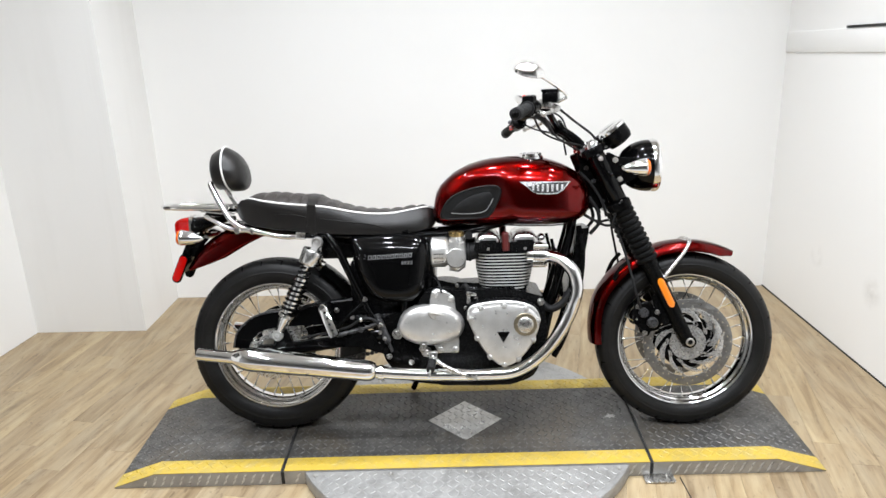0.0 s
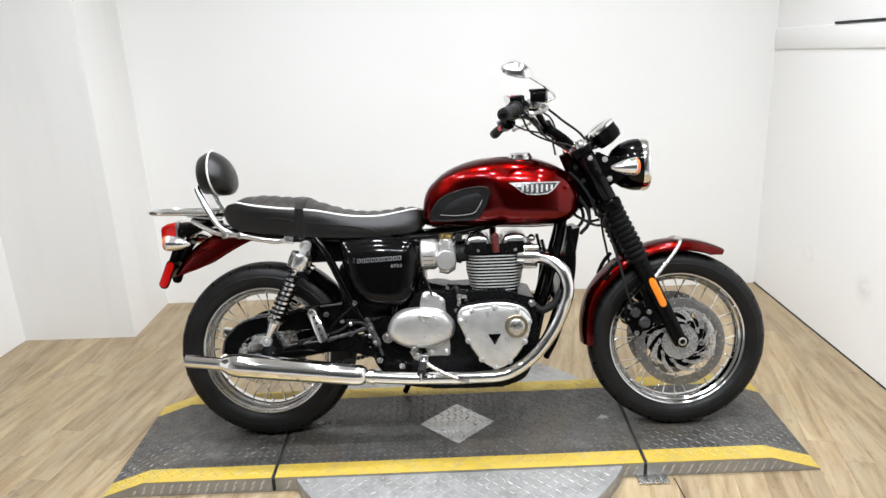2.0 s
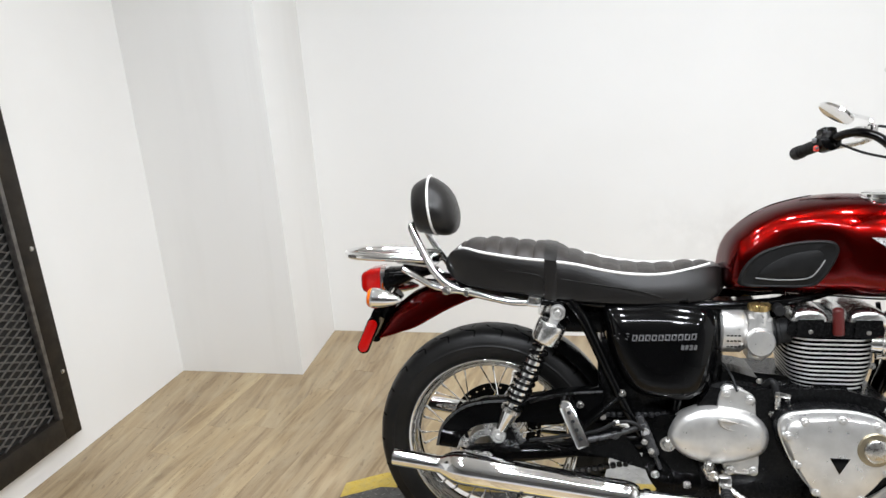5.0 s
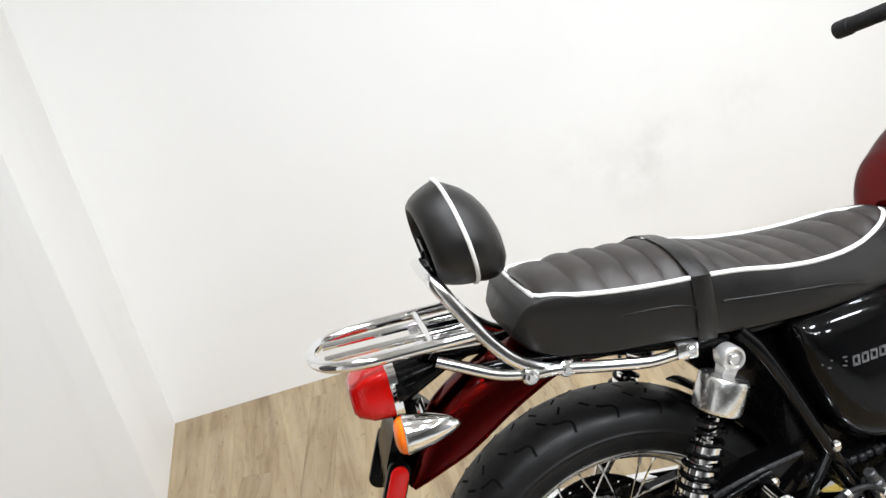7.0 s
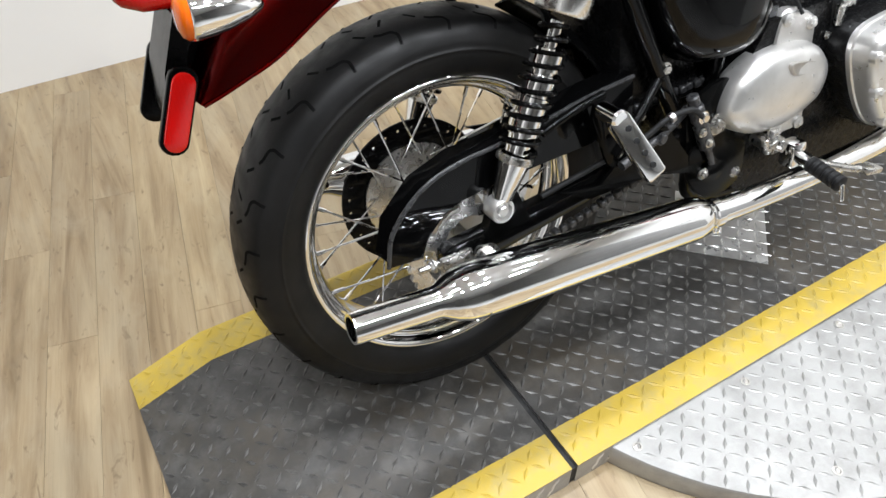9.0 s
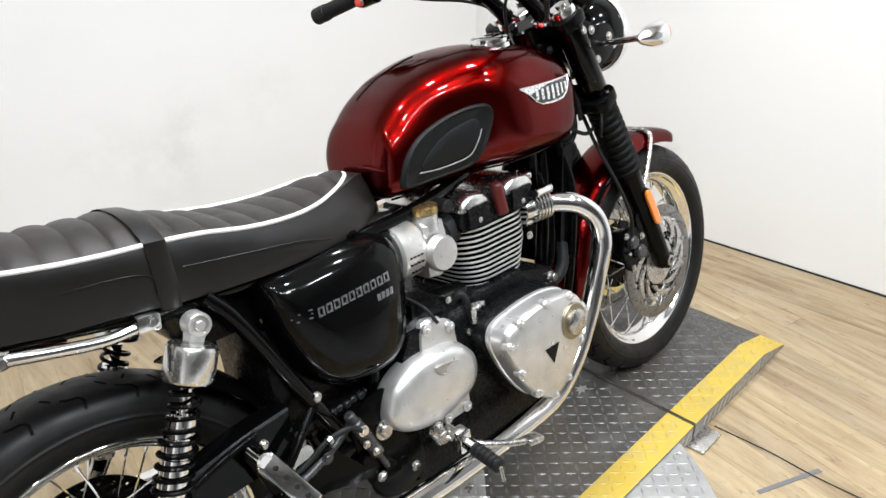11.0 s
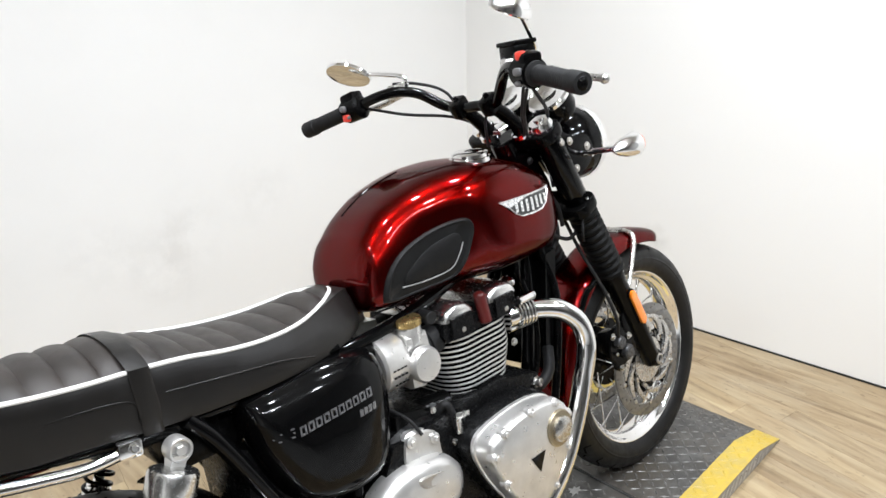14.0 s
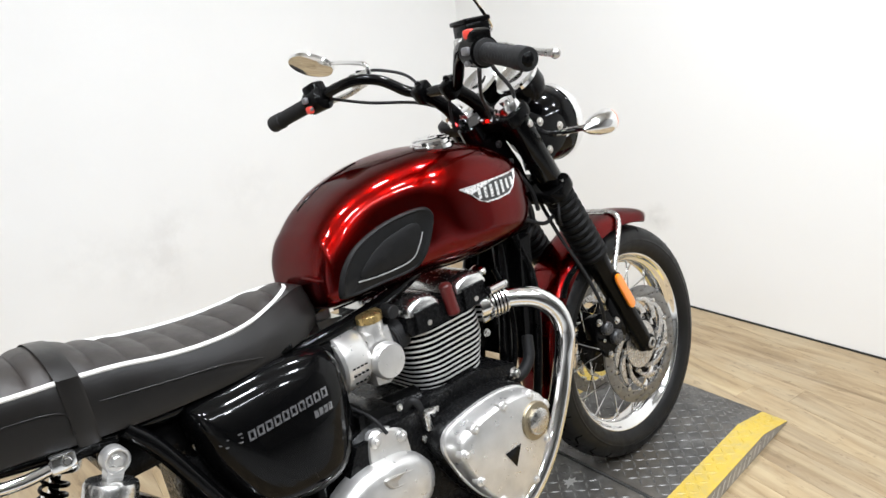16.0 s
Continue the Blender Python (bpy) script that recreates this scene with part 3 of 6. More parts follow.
def tyre_profile(rim_r, out_r, half):
    """(across, radius) pairs round the tyre's section."""
    pts = [(-half * 0.62, rim_r), (-half * 0.86, rim_r + 0.012), (-half * 0.985, rim_r + (out_r - rim_r) * 0.36), (-half, rim_r + (out_r - rim_r) * 0.46), (-half * 1.018, rim_r + (out_r - rim_r) * 0.5), (-half * 0.99, rim_r + (out_r - rim_r) * 0.54), (-half * 0.96, rim_r + (out_r - rim_r) * 0.64),
           (-half * 0.84, out_r - 0.016), (-half * 0.6, out_r - 0.0062), (-half * 0.3, out_r - 0.0014), (0, out_r)]
    return pts + [(-a, r) for a, r in pts[-2::-1]]


def wheel(name, centre, rim_r, out_r, half, rim_half, spokes, hub_mat, label):
    m = Matrix.Translation(centre) @ Matrix.Rotation(radians(90), 4, "X")
    hub = part(name, lathe([(-0.066, 0.03), (-0.064, 0.06), (-0.056, 0.062), (-0.05, 0.04), (-0.03, 0.034), (0.03, 0.034), (0.05, 0.04), (0.056, 0.062), (0.064, 0.06), (0.066, 0.03)], 32, m), hub_mat, bike, label)
    prof = tyre_profile(rim_r - 0.004, out_r, half)
    prof = [(p[0], p[1]) for p in catmull([(a, r, 0) for a, r in prof], 3)] + [(half * 0.5, rim_r - 0.012), (-half * 0.5, rim_r - 0.012)]
    part("tyre", lathe(prof, 120, m, closed=True), TYRE, hub, "black rubber tyre with side grooves")
    rp = [(-rim_half, rim_r + 0.004), (-rim_half - 0.003, rim_r), (-rim_half, rim_r - 0.006), (-rim_half * 0.78, rim_r - 0.012), (-rim_half * 0.62, rim_r - 0.02), (-rim_half * 0.3, rim_r - 0.026), (0, rim_r - 0.027)]
    rp = rp + [(-a, r) for a, r in rp[-2::-1]]
    rp = [(p[0], p[1]) for p in catmull([(a, r, 0) for a, r in rp], 3)] + [(rim_half * 0.5, rim_r - 0.002), (-rim_half * 0.5, rim_r - 0.002)]
    part("rim", lathe(rp, 96, m, closed=True), CHROME, hub, "polished chrome spoked rim")
    for i in range(spokes):
        s = 1 if i % 2 else -1
        lean = 1 if (i // 2) % 2 else -1
        a0 = 2 * math.pi * i / spokes
        a1 = a0 + lean * radians(34)
        p1 = (rim_r - 0.024) * Vector((math.cos(a0), 0, math.sin(a0))) + Vector((0, s * 0.008, 0))
        p0 = 0.058 * Vector((math.cos(a1), 0, math.sin(a1))) + Vector((0, s * 0.06, 0))
        d = (p0 - p1).normalized()
        sp = joined(rod(p1 + d * 0.016, p0, 0.0017, 6, 0.0003), rod(p1 - d * 0.001, p1 + d * 0.018, 0.0032, 6, 0.0005))
        part("spoke", moved(sp, Matrix.Translation(centre)), CHROME, hub)
    # sipes cut in bands across the tread
    v, f = [], []
    surf = tyre_profile(rim_r - 0.004, out_r, half)[6:-6]
    surf = [(a * 1.0001, r) for a, r in surf]
    rad = smooth_curve([a for a, r in surf], [r for a, r in surf])

    def strip(path, w):
        o = len(v)
        for k, (ang, ac) in enumerate(path):
            q = path[min(k + 1, len(path) - 1)] if k + 1 < len(path) else path[k - 1]
            sg = 1 if k + 1 < len(path) else -1
            da, dc = (q[0] - ang) * out_r * sg, (q[1] - ac) * sg
            ln = math.hypot(da, dc) or 1
            for e in (-w, w):
                an, cc = ang - dc / ln * e / out_r, ac + da / ln * e
                r = rad(cc) + 0.0005
                v.append((centre[0] + r * math.cos(an), centre[1] + cc, centre[2] + r * math.sin(an)))
        for k in range(len(path) - 1):
            b = o + 2 * k
            f.append((b, b + 1, b + 3, b + 2))

    count = 26
    for k in range(count):
        a = 2 * math.pi * k / count
        for s in (-1, 1):
            off = (0.5 if s > 0 else 0) * 2 * math.pi / count
            hook = [(a + off + da, s * half * c) for da, c in ((0.02, 0.9), (0.012, 0.72), (0.03, 0.6), (0.075, 0.56), (0.1, 0.5))]
            strip([(p[0], p[1]) for p in catmull([(x, y, 0) for x, y in hook], 4)], 0.0023)
            strip([(a + off + 0.13, s * half * 0.42), (a + off + 0.165, s * half * 0.2)], 0.0022)
            if k % 2:
                strip([(a + off + 0.05, s * half * 0.3), (a + off + 0.02, s * half * 0.06)], 0.0022)
    part("tread_groove", mesh_of(v, f), GROOVE, hub, "dark tread grooves", kind="stuff")
    return hub


FC, RC = (1.453, 0.0, 0.3065), (0.0115, 0.014, 0.3115)
fw = wheel("front_wheel", FC, 0.234, 0.3075, 0.053, 0.034, 32, SATIN_BLACK, "black hub of spoked front wheel")
rw = wheel("rear_wheel", RC, 0.226, 0.3125, 0.069, 0.05, 32, CAST, "cast silver hub of spoked rear wheel")


def brake_disc(centre, y, r, mat, parent, holes=48, label="drilled steel brake disc"):
    ring = [circle(0, 0, r, 96), circle(0, 0, r * 0.8, 64)]
    for k in range(holes):
        a = 2 * math.pi * k / holes
        rr = r * (0.96, 0.9, 0.84)[k % 3]
        ring.append(circle(rr * math.cos(a), rr * math.sin(a), 0.0026, 8))
    part("brake_disc", plate(ring, 0.005, 0.0006, Matrix.Translation((centre[0], 0, centre[2])) @ flank(y)), mat, parent, label)
    spider = [circle(0, 0, r * 0.8, 80), circle(0, 0, r * 0.4, 40)]
    for k in range(10):
        a = 2 * math.pi * k / 10
        def swirl(t, e):
            w = 0.055 * math.sin(math.pi * min(1.0, t * 0.9 + 0.08)) ** 0.7
            rr = 0.47 + 0.26 * t ** 0.8 + e * w
            return (r * rr * math.cos(a + 0.78 * t), r * rr * math.sin(a + 0.78 * t))
        ts = np.linspace(0, 1, 9)
        spider.append([swirl(t, 1) for t in ts] + [swirl(t, -1) for t in ts[::-1]])
        spider.append(rounded([(r * rr * math.cos(a + da), r * rr * math.sin(a + da)) for da, rr in ((0.42, 0.46), (0.62, 0.5), (0.72, 0.47), (0.56, 0.43))], 2))
    part("disc_carrier", plate(spider, 0.006, 0.001, Matrix.Translation((centre[0], 0, centre[2])) @ flank(y)), CARRIER, parent, "grey swirl-cut disc carrier")
    for k in range(10):
        a = 2 * math.pi * (k + 0.35) / 10
        p = Vector((centre[0] + r * 0.79 * math.cos(a), y, centre[2] + r * 0.79 * math.sin(a)))
        part("disc_button", lathe([(-0.005, 0.006), (0.005, 0.006), (0.0056, 0.004)], 12, along(p, (0, -1 if y < 0 else 1, 0))), STEEL, parent)
    for k in range(5):
        a = 2 * math.pi * (k + 0.2) / 5
        c, sn = math.cos(a), math.sin(a)
        arm = [(c * r * 0.16 - sn * 0.012, sn * r * 0.16 + c * 0.012), (c * r * 0.46 - sn * 0.008, sn * r * 0.46 + c * 0.008), (c * r * 0.46 + sn * 0.008, sn * r * 0.46 - c * 0.008), (c * r * 0.16 + sn * 0.012, sn * r * 0.16 - c * 0.012)]
        part("disc_arm", plate([arm], 0.008, 0.001, Matrix.Translation((centre[0], 0, centre[2])) @ flank(y * 0.97)), SATIN_BLACK, parent)
    # black disc added behind the carrier so that its openings look shaded
    part("hub_flange", lathe([(-0.003, 0.03), (-0.003, r * 0.62), (0.003, r * 0.62), (0.003, 0.03)], 40, Matrix.Translation((centre[0], y * 0.8, centre[2])) @ Matrix.Rotation(radians(90), 4, "X")), SATIN_BLACK, parent)


brake_disc(FC, -0.07, 0.152, DISC_STEEL, fw)
brake_disc(FC, 0.07, 0.152, DISC_STEEL, fw)
ring = [circle(0, 0, 0.125, 72), circle(0, 0, 0.085, 48)] + [circle(0.112 * math.cos(a), 0.112 * math.sin(a), 0.003, 8) for a in np.linspace(0, 2 * math.pi, 30, endpoint=False)]
part("brake_disc", plate(ring, 0.005, 0.0006, flank(0.08) @ Matrix.Translation((RC[0], RC[2], 0))), SATIN_BLACK, rw, "dark drilled rear brake disc")
part("disc_carrier", lathe([(-0.004, 0.086), (0.004, 0.086), (0.012, 0.06), (0.014, 0.03)], 40, Matrix.Translation((RC[0], 0.078, RC[2])) @ Matrix.Rotation(radians(90), 4, "X")), STEEL, rw)
# sprocket
teeth = []
for k in range(37 * 4):
    a = 2 * math.pi * k / (37 * 4)
    teeth.append(((0.098 + (0.005 if k % 4 in (0, 1) else 0)) * math.cos(a), (0.098 + (0.005 if k % 4 in (0, 1) else 0)) * math.sin(a)))
spr = [teeth, circle(0, 0, 0.042, 32)]
for k in range(5):
    a = 2 * math.pi * k / 5 + 0.5
    spr.append(rounded([(0.075 * math.cos(a + d), 0.075 * math.sin(a + d)) for d in np.linspace(0, 0.85, 6)] + [(0.06 * math.cos(a + d), 0.06 * math.sin(a + d)) for d in np.linspace(0.85, 0, 6)], 2))
part("sprocket", plate(spr, 0.008, 0.001, flank(-0.1) @ Matrix.Translation((RC[0], RC[2], 0))), CARRIER, rw, "dull steel sprocket with slots")
part("axle_nut", joined(bolt((RC[0], -0.15, RC[2]), (0, -1, 0), 0.016, 0.014), rod((RC[0], -0.15, RC[2]), (RC[0], 0.15, RC[2]), 0.01)), STEEL, bike)

# frame tubes
for s in (-1, 1):
    part("frame_tube", sweep([(1.075, s * 0.02, 0.8), (1.045, s * 0.05, 0.66), (0.985, s * 0.07, 0.46), (0.935, s * 0.08, 0.27), (0.88, s * 0.085, 0.2), (0.7, s * 0.085, 0.185), (0.48, s * 0.09, 0.21), (0.44, s * 0.1, 0.28)], 0.016), GLOSS_BLACK, bike)
    part("frame_tube", sweep([(0.45, s * 0.11, 0.27), (0.35, s * 0.118, 0.462), (0.262, s * 0.112, 0.652), (0.22, s * 0.105, 0.715)], 0.0135), GLOSS_BLACK, bike)
    part("frame_tube", sweep([(1.06, s * 0.02, 0.86), (0.8, s * 0.06, 0.73), (0.5, s * 0.085, 0.7), (0.2, s * 0.09, 0.712), (0.0, s * 0.06, 0.735), (-0.15, s * 0.05, 0.745)], 0.0125), GLOSS_BLACK, bike)
    part("frame_tube", sweep([(0.44, s * 0.1, 0.28), (0.47, s * 0.1, 0.4), (0.49, s * 0.095, 0.55), (0.5, s * 0.085, 0.7)], 0.014), GLOSS_BLACK, bike)
part("steering_head", rod((1.09, 0, 0.97), (1.165, 0, 0.79), 0.034, 24, 0.004), GLOSS_BLACK, bike)
part("head_cover", loft([[(1.09, y, 0.93), (1.12, y, 0.94), (1.165, y, 0.86), (1.183, y, 0.8), (1.16, y, 0.775), (1.1, y, 0.785), (1.075, y, 0.83)] for y in (-0.05, -0.044, 0.044, 0.05)]), GLOSS_BLACK, bike)
for x, z in ((1.11, 0.915), (1.135, 0.87), (1.12, 0.81), (1.165, 0.8)):
    part("neck_bolt", bolt((x, -0.05, z), (0, -1, 0), 0.0065, 0.006), BRACKET_GREY, bike, both=True)
part("wire_loom", joined(sweep([(1.06, -0.055, 0.86), (1.1, -0.068, 0.83), (1.14, -0.07, 0.78), (1.15, -0.066, 0.73), (1.12, -0.06, 0.69)], 0.0062, 10), sweep([(1.09, -0.05, 0.9), (1.125, -0.062, 0.86), (1.16, -0.07, 0.8), (1.175, -0.066, 0.75)], 0.005, 10), sweep([(1.07, -0.06, 0.78), (1.12, -0.074, 0.745), (1.17, -0.08, 0.72), (1.21, -0.075, 0.725)], 0.0045, 10)), RUBBER, bike, "black cable loom", both=True)
part("gusset", loft([[(1.02, y, 0.8), (1.14, y, 0.85), (1.145, y, 0.79), (1.06, y, 0.72)] for y in (-0.028, 0.028)]), GLOSS_BLACK, bike)
# swing arm, chain run and guard
for s in (-1, 1):
    rr = lambda x, z, h, w: [(x, s * 0.118 + dy * w, z + dz * h) for dy, dz in ((-1, -0.7), (-0.7, -1), (0.7, -1), (1, -0.7), (1, 0.7), (0.7, 1), (-0.7, 1), (-1, 0.7))]
    part("swing_arm", loft([rr(-0.045, 0.31, 0.014, 0.01), rr(-0.03, 0.31, 0.024, 0.013), rr(0.06, 0.318, 0.024, 0.014), rr(0.25, 0.345, 0.021, 0.014), rr(0.46, 0.37, 0.022, 0.014), rr(0.48, 0.372, 0.014, 0.01)]), GLOSS_BLACK, bike)
    part("chain_adjuster", joined(box(0.05, 0.012, 0.03, Matrix.Translation((-0.03, s * 0.138, 0.312)), 0.003), rod((-0.085, s * 0.125, 0.312), (-0.04, s * 0.125, 0.312), 0.005), bolt((-0.06, s * 0.125, 0.312), (-1, 0, 0), 0.008, 0.008)), STEEL, bike)
    # lower mount of the shock
    part("mount", loft([[(0.02, s * y, 0.33), (0.1, s * y, 0.33), (0.075, s * y, 0.39), (0.04, s * y, 0.39)] for y in (0.118, 0.136)]), SATIN_BLACK, bike)
gtop = [(-0.122, 0.325), (-0.107, 0.379), (-0.058, 0.426), (0.0, 0.446), (0.06, 0.452), (0.12, 0.46), (0.22, 0.478), (0.3, 0.486)]
gbot = [(-0.07, 0.322), (-0.058, 0.351), (-0.03, 0.378), (0.0, 0.39), (0.06, 0.398), (0.12, 0.4), (0.22, 0.404), (0.3, 0.407)]
gring = []
for (xa, za), (xb, zb) in zip(gtop, gbot):
    gring.append([(xb, -0.113, zb), (xa, -0.11, za), ((xa * 2 + xb) / 3, -0.104, za + 0.004), (xa, -0.068, za + 0.004), (xa, -0.066, za), (xb * 0.2 + xa * 0.8, -0.1, za - 0.006), (xb, -0.108, zb)])
guard = part("chain_guard", loft(gring), GLOSS_BLACK, bike, "glossy black chain guard")
# rim in lighter grey than the guard: its highlight line put into the colour
part("rolled_edge", sweep([(x, -0.111, z + 0.001) for x, z in gtop], 0.0034, 8, 4), BRACKET_GREY, guard, "rolled edge in grey for its highlight line")
part("guard_bolt", bolt((0.245, -0.112, 0.452), (0, -1, 0), 0.007, 0.006), STEEL, guard)
ig = []
for a in np.radians(np.linspace(14, 58, 20)):
    ring_ = [(RC[0] + (0.338 - 0.02 * abs(u) ** 3) * math.cos(a), 0.066 * u, RC[2] + (0.338 - 0.02 * abs(u) ** 3) * math.sin(a)) for u in np.linspace(-1, 1, 9)]
    ig.append(ring_ + [(RC[0] + (x - RC[0]) * 0.99, y * 0.96, RC[2] + (z - RC[2]) * 0.99) for x, y, z in ring_[::-1]])
part("inner_guard", loft(ig), SATIN_BLACK, bike, "black inner rear mudguard")
part("tool_tray", cuboid(0.19, 0.31, -0.075, 0.075, 0.625, 0.7, 0.012), SATIN_BLACK, bike)
part("splash_guard", cuboid(0.29, 0.46, -0.09, 0.09, 0.4, 0.62, 0.02), ENGINE_BLACK, bike)
ch = []
for x0, z0, x1, z1 in ((0.0, 0.408, 0.52, 0.43), (0.0, 0.212, 0.52, 0.33)):
    ch = []
    k = 34
    for i in range(k):
        a, b = i / k, (i + 0.82) / k
        ch.append(box((x1 - x0) / k * 0.9, 0.016 if i % 2 else 0.011, 0.013, Matrix.Translation((x0 + (x1 - x0) * (a + b) / 2, -0.088, z0 + (z1 - z0) * (a + b) / 2)) @ Matrix.Rotation(-math.atan2(z1 - z0, x1 - x0), 4, "Y"), 0.0025, 1))
    part("drive_chain", joined(*ch), BRACKET_GREY, bike, "dark oily drive chain")

# rear shocks
ST_, SB_ = Vector((0.191, -0.127, 0.69)), Vector((0.043, -0.138, 0.374))


def shock():
    d = (SB_ - ST_).normalized()
    L = (SB_ - ST_).length
    m = along(ST_, d)
    root = part("shock_absorber", lathe([(0.024, 0.01), (0.026, 0.026), (0.029, 0.034), (0.034, 0.0362), (0.076, 0.0362), (0.08, 0.034), (0.082, 0.012)], 40, m), MACHINED, bike, "chrome capped twin rear shock")
    part("neck", loft([[m @ Vector((x, y, z)) for x, y in ((-w, -0.011), (w, -0.011), (w, 0.011), (-w, 0.011))] for z, w in ((0.008, 0.013), (0.024, 0.009), (0.032, 0.01))]), CAST, root, "cast neck of the shock eye")
    rings = [(0.09, 0.009), (0.125, 0.009), (0.126, 0.0175)]
    for i in range(4):
        h = 0.13 + i * 0.029
        rings += [(h, 0.0185), (h + 0.001, 0.0222), (h + 0.023, 0.0222), (h + 0.024, 0.0185)]
    part("damper", lathe(rings + [(L - 0.083, 0.0175), (L - 0.08, 0.0245), (L - 0.06, 0.022), (L - 0.035, 0.0175), (L - 0.014, 0.0145)], 24, m), CHROME, root)
    turns, n = 10.0, 250
    coil = []
    for i in range(n + 1):
        a = 2 * math.pi * turns * i / n
        rc = 0.0205 + 0.005 * min(1.0, max(0.0, (i / n - 0.2) / 0.15))
        coil.append(m @ Vector((rc * math.cos(a), rc * math.sin(a), 0.094 + (L - 0.178) * i / n)))
    part("spring", sweep(coil, 0.0034, 8, smooth=False), SATIN_BLACK, root, "black coil spring")
    part("collar", lathe([(L - 0.08, 0.018), (L - 0.078, 0.026), (L - 0.07, 0.026), (L - 0.066, 0.018)], 24, m), STEEL, root)
    for p, o in ((ST_, 0.0), (SB_, 0.0)):
        eye = Matrix.Translation(p) @ Matrix.Rotation(radians(90), 4, "X") @ Matrix.Diagonal((0.9, 0.9, 1, 1))
        part("eye", joined(lathe([(-0.007, 0.002), (-0.007, 0.014), (-0.0135, 0.0155), (-0.014, 0.0185), (-0.011, 0.0205), (0.011, 0.0205), (0.014, 0.0185), (0.0135, 0.0155), (0.007, 0.014), (0.007, 0.002)], 28, eye), bolt(p + Vector((0, -0.006, 0)), (0, -1, 0), 0.0085, 0.009),
             rod(p, p + Vector((0, 0.03, 0)), 0.009)), CAST, root)
    return root


sh = shock()
shl = part("shock_absorber", flipped(sh.data), MACHINED, bike, "chrome capped twin rear shock")
for o in list(sh.children):
    part(o.name.split(".")[0], flipped(o.data), o.data.materials[0], shl)

# silencers and header pipes
SX = Vector((-0.217, -0.2, 0.328))
SE = Vector((0.388, -0.197, 0.257))
L = (SE - SX).length
sil = [(0.0, 0.0165), (0.0, 0.0205), (0.006, 0.0212), (0.115, 0.0218), (0.122, 0.0225), (0.14, 0.032), (0.16, 0.0385), (0.185, 0.041), (0.3, 0.0395), (0.46, 0.0365), (0.57, 0.0352), (0.59, 0.033), (0.603, 0.026), (0.606, 0.0195)]
silencer = part("silencer", lathe([(0.03, 0.0165)] + sil, 40, along(SX, SE - SX)), CHROME, bike, "long chrome tapered silencer")
part("silencer", flipped(silencer.data), CHROME, bike, "long chrome tapered silencer")
for s in (1, -1):
    part("tailpipe_bore", moved(lathe([(0.028, 0.0005), (0.0285, 0.0163), (0.0295, 0.0163)], 24, along(SX, SE - SX)), Matrix.Diagonal((1, s, 1, 1))), ENGINE_BLACK, bike, "dark disc inside the bore")
pipe_pts = [(0.385, -0.197, 0.2555), (0.46, -0.196, 0.249), (0.57, -0.194, 0.2425), (0.74, -0.192, 0.2405), (0.83, -0.188, 0.243), (0.887, -0.185, 0.264), (0.94, -0.182, 0.303), (0.98, -0.178, 0.346), (1.013, -0.177, 0.395), (1.038, -0.178, 0.448), (1.053, -0.183, 0.496),
            (1.058, -0.183, 0.535), (1.047, -0.177, 0.578), (1.018, -0.158, 0.611), (0.98, -0.13, 0.624), (0.945, -0.115, 0.626), (0.925, -0.109, 0.626)]
part("header_pipe", sweep(pipe_pts, 0.0212, 20, 5), CHROME, bike, "curved chrome exhaust header", both=True)
part("pipe_clamp", joined(lathe([(0, 0.022), (0.002, 0.0245), (0.016, 0.0245), (0.018, 0.022)], 24, along((0.392, -0.197, 0.2548), (1, 0, -0.07))), box(0.018, 0.022, 0.014, Matrix.Translation((0.402, -0.199, 0.229)), 0.003), bolt((0.402, -0.21, 0.229), (0, -1, 0), 0.005)), CHROME, bike, both=True)
fl = []
for i in range(5):
    x = 0.925 + i * 0.008
    fl.append(lathe([(0, 0.026), (0.002, 0.031), (0.005, 0.031), (0.006, 0.026)], 24, along((x, -0.111 - 0.24 * (x - 0.925), 0.626), (1, -0.25, 0))))
fl.append(rod((0.905, -0.103, 0.626), (0.97, -0.121, 0.626), 0.0245, 20))
for dy, dz in ((-0.02, 0.034), (0.02, -0.034)):
    fl.append(rod((0.92, -0.113 + dy, 0.626 + dz), (0.962, -0.113 + dy, 0.626 + dz), 0.009, 12))
    fl.append(bolt((0.962, -0.113 + dy, 0.626 + dz), (1, 0, 0), 0.007, 0.008))
part("exhaust_flange", joined(*fl), CHROME, bike, "finned chrome exhaust clamp", both=True)

# engine
part("crankcase", loft([[(0.52, y, 0.22), (0.6, y, 0.185), (0.86, y, 0.19), (0.94, y, 0.26), (0.965, y, 0.38), (0.95, y, 0.49), (0.84, y, 0.52), (0.7, y, 0.515), (0.55, y, 0.51), (0.5, y, 0.43), (0.49, y, 0.3)] for y in (-0.13, -0.12, 0.12, 0.13)]), ENGINE_BLACK, bike, "matte black engine cases")
part("sump", cuboid(0.6, 0.86, -0.1, 0.1, 0.168, 0.22, 0.02), ENGINE_BLACK, bike)
part("gear_hump", loft([[(0.615 + 0.085 * r * math.cos(a), y, 0.487 + 0.04 * r * math.sin(a)) for a in np.linspace(0, 2 * math.pi, 20, endpoint=False)] for y, r in ((-0.12, 0.8), (-0.11, 1.0), (0.11, 1.0), (0.12, 0.8))]), ENGINE_BLACK, bike)
cl = rounded([(0.697, 0.44), (0.712, 0.468), (0.76, 0.479), (0.816, 0.483), (0.87, 0.478), (0.912, 0.462), (0.932, 0.43), (0.926, 0.385), (0.9, 0.335), (0.862, 0.292), (0.83, 0.274), (0.8, 0.276), (0.766, 0.302), (0.735, 0.345), (0.71, 0.395)], 4)
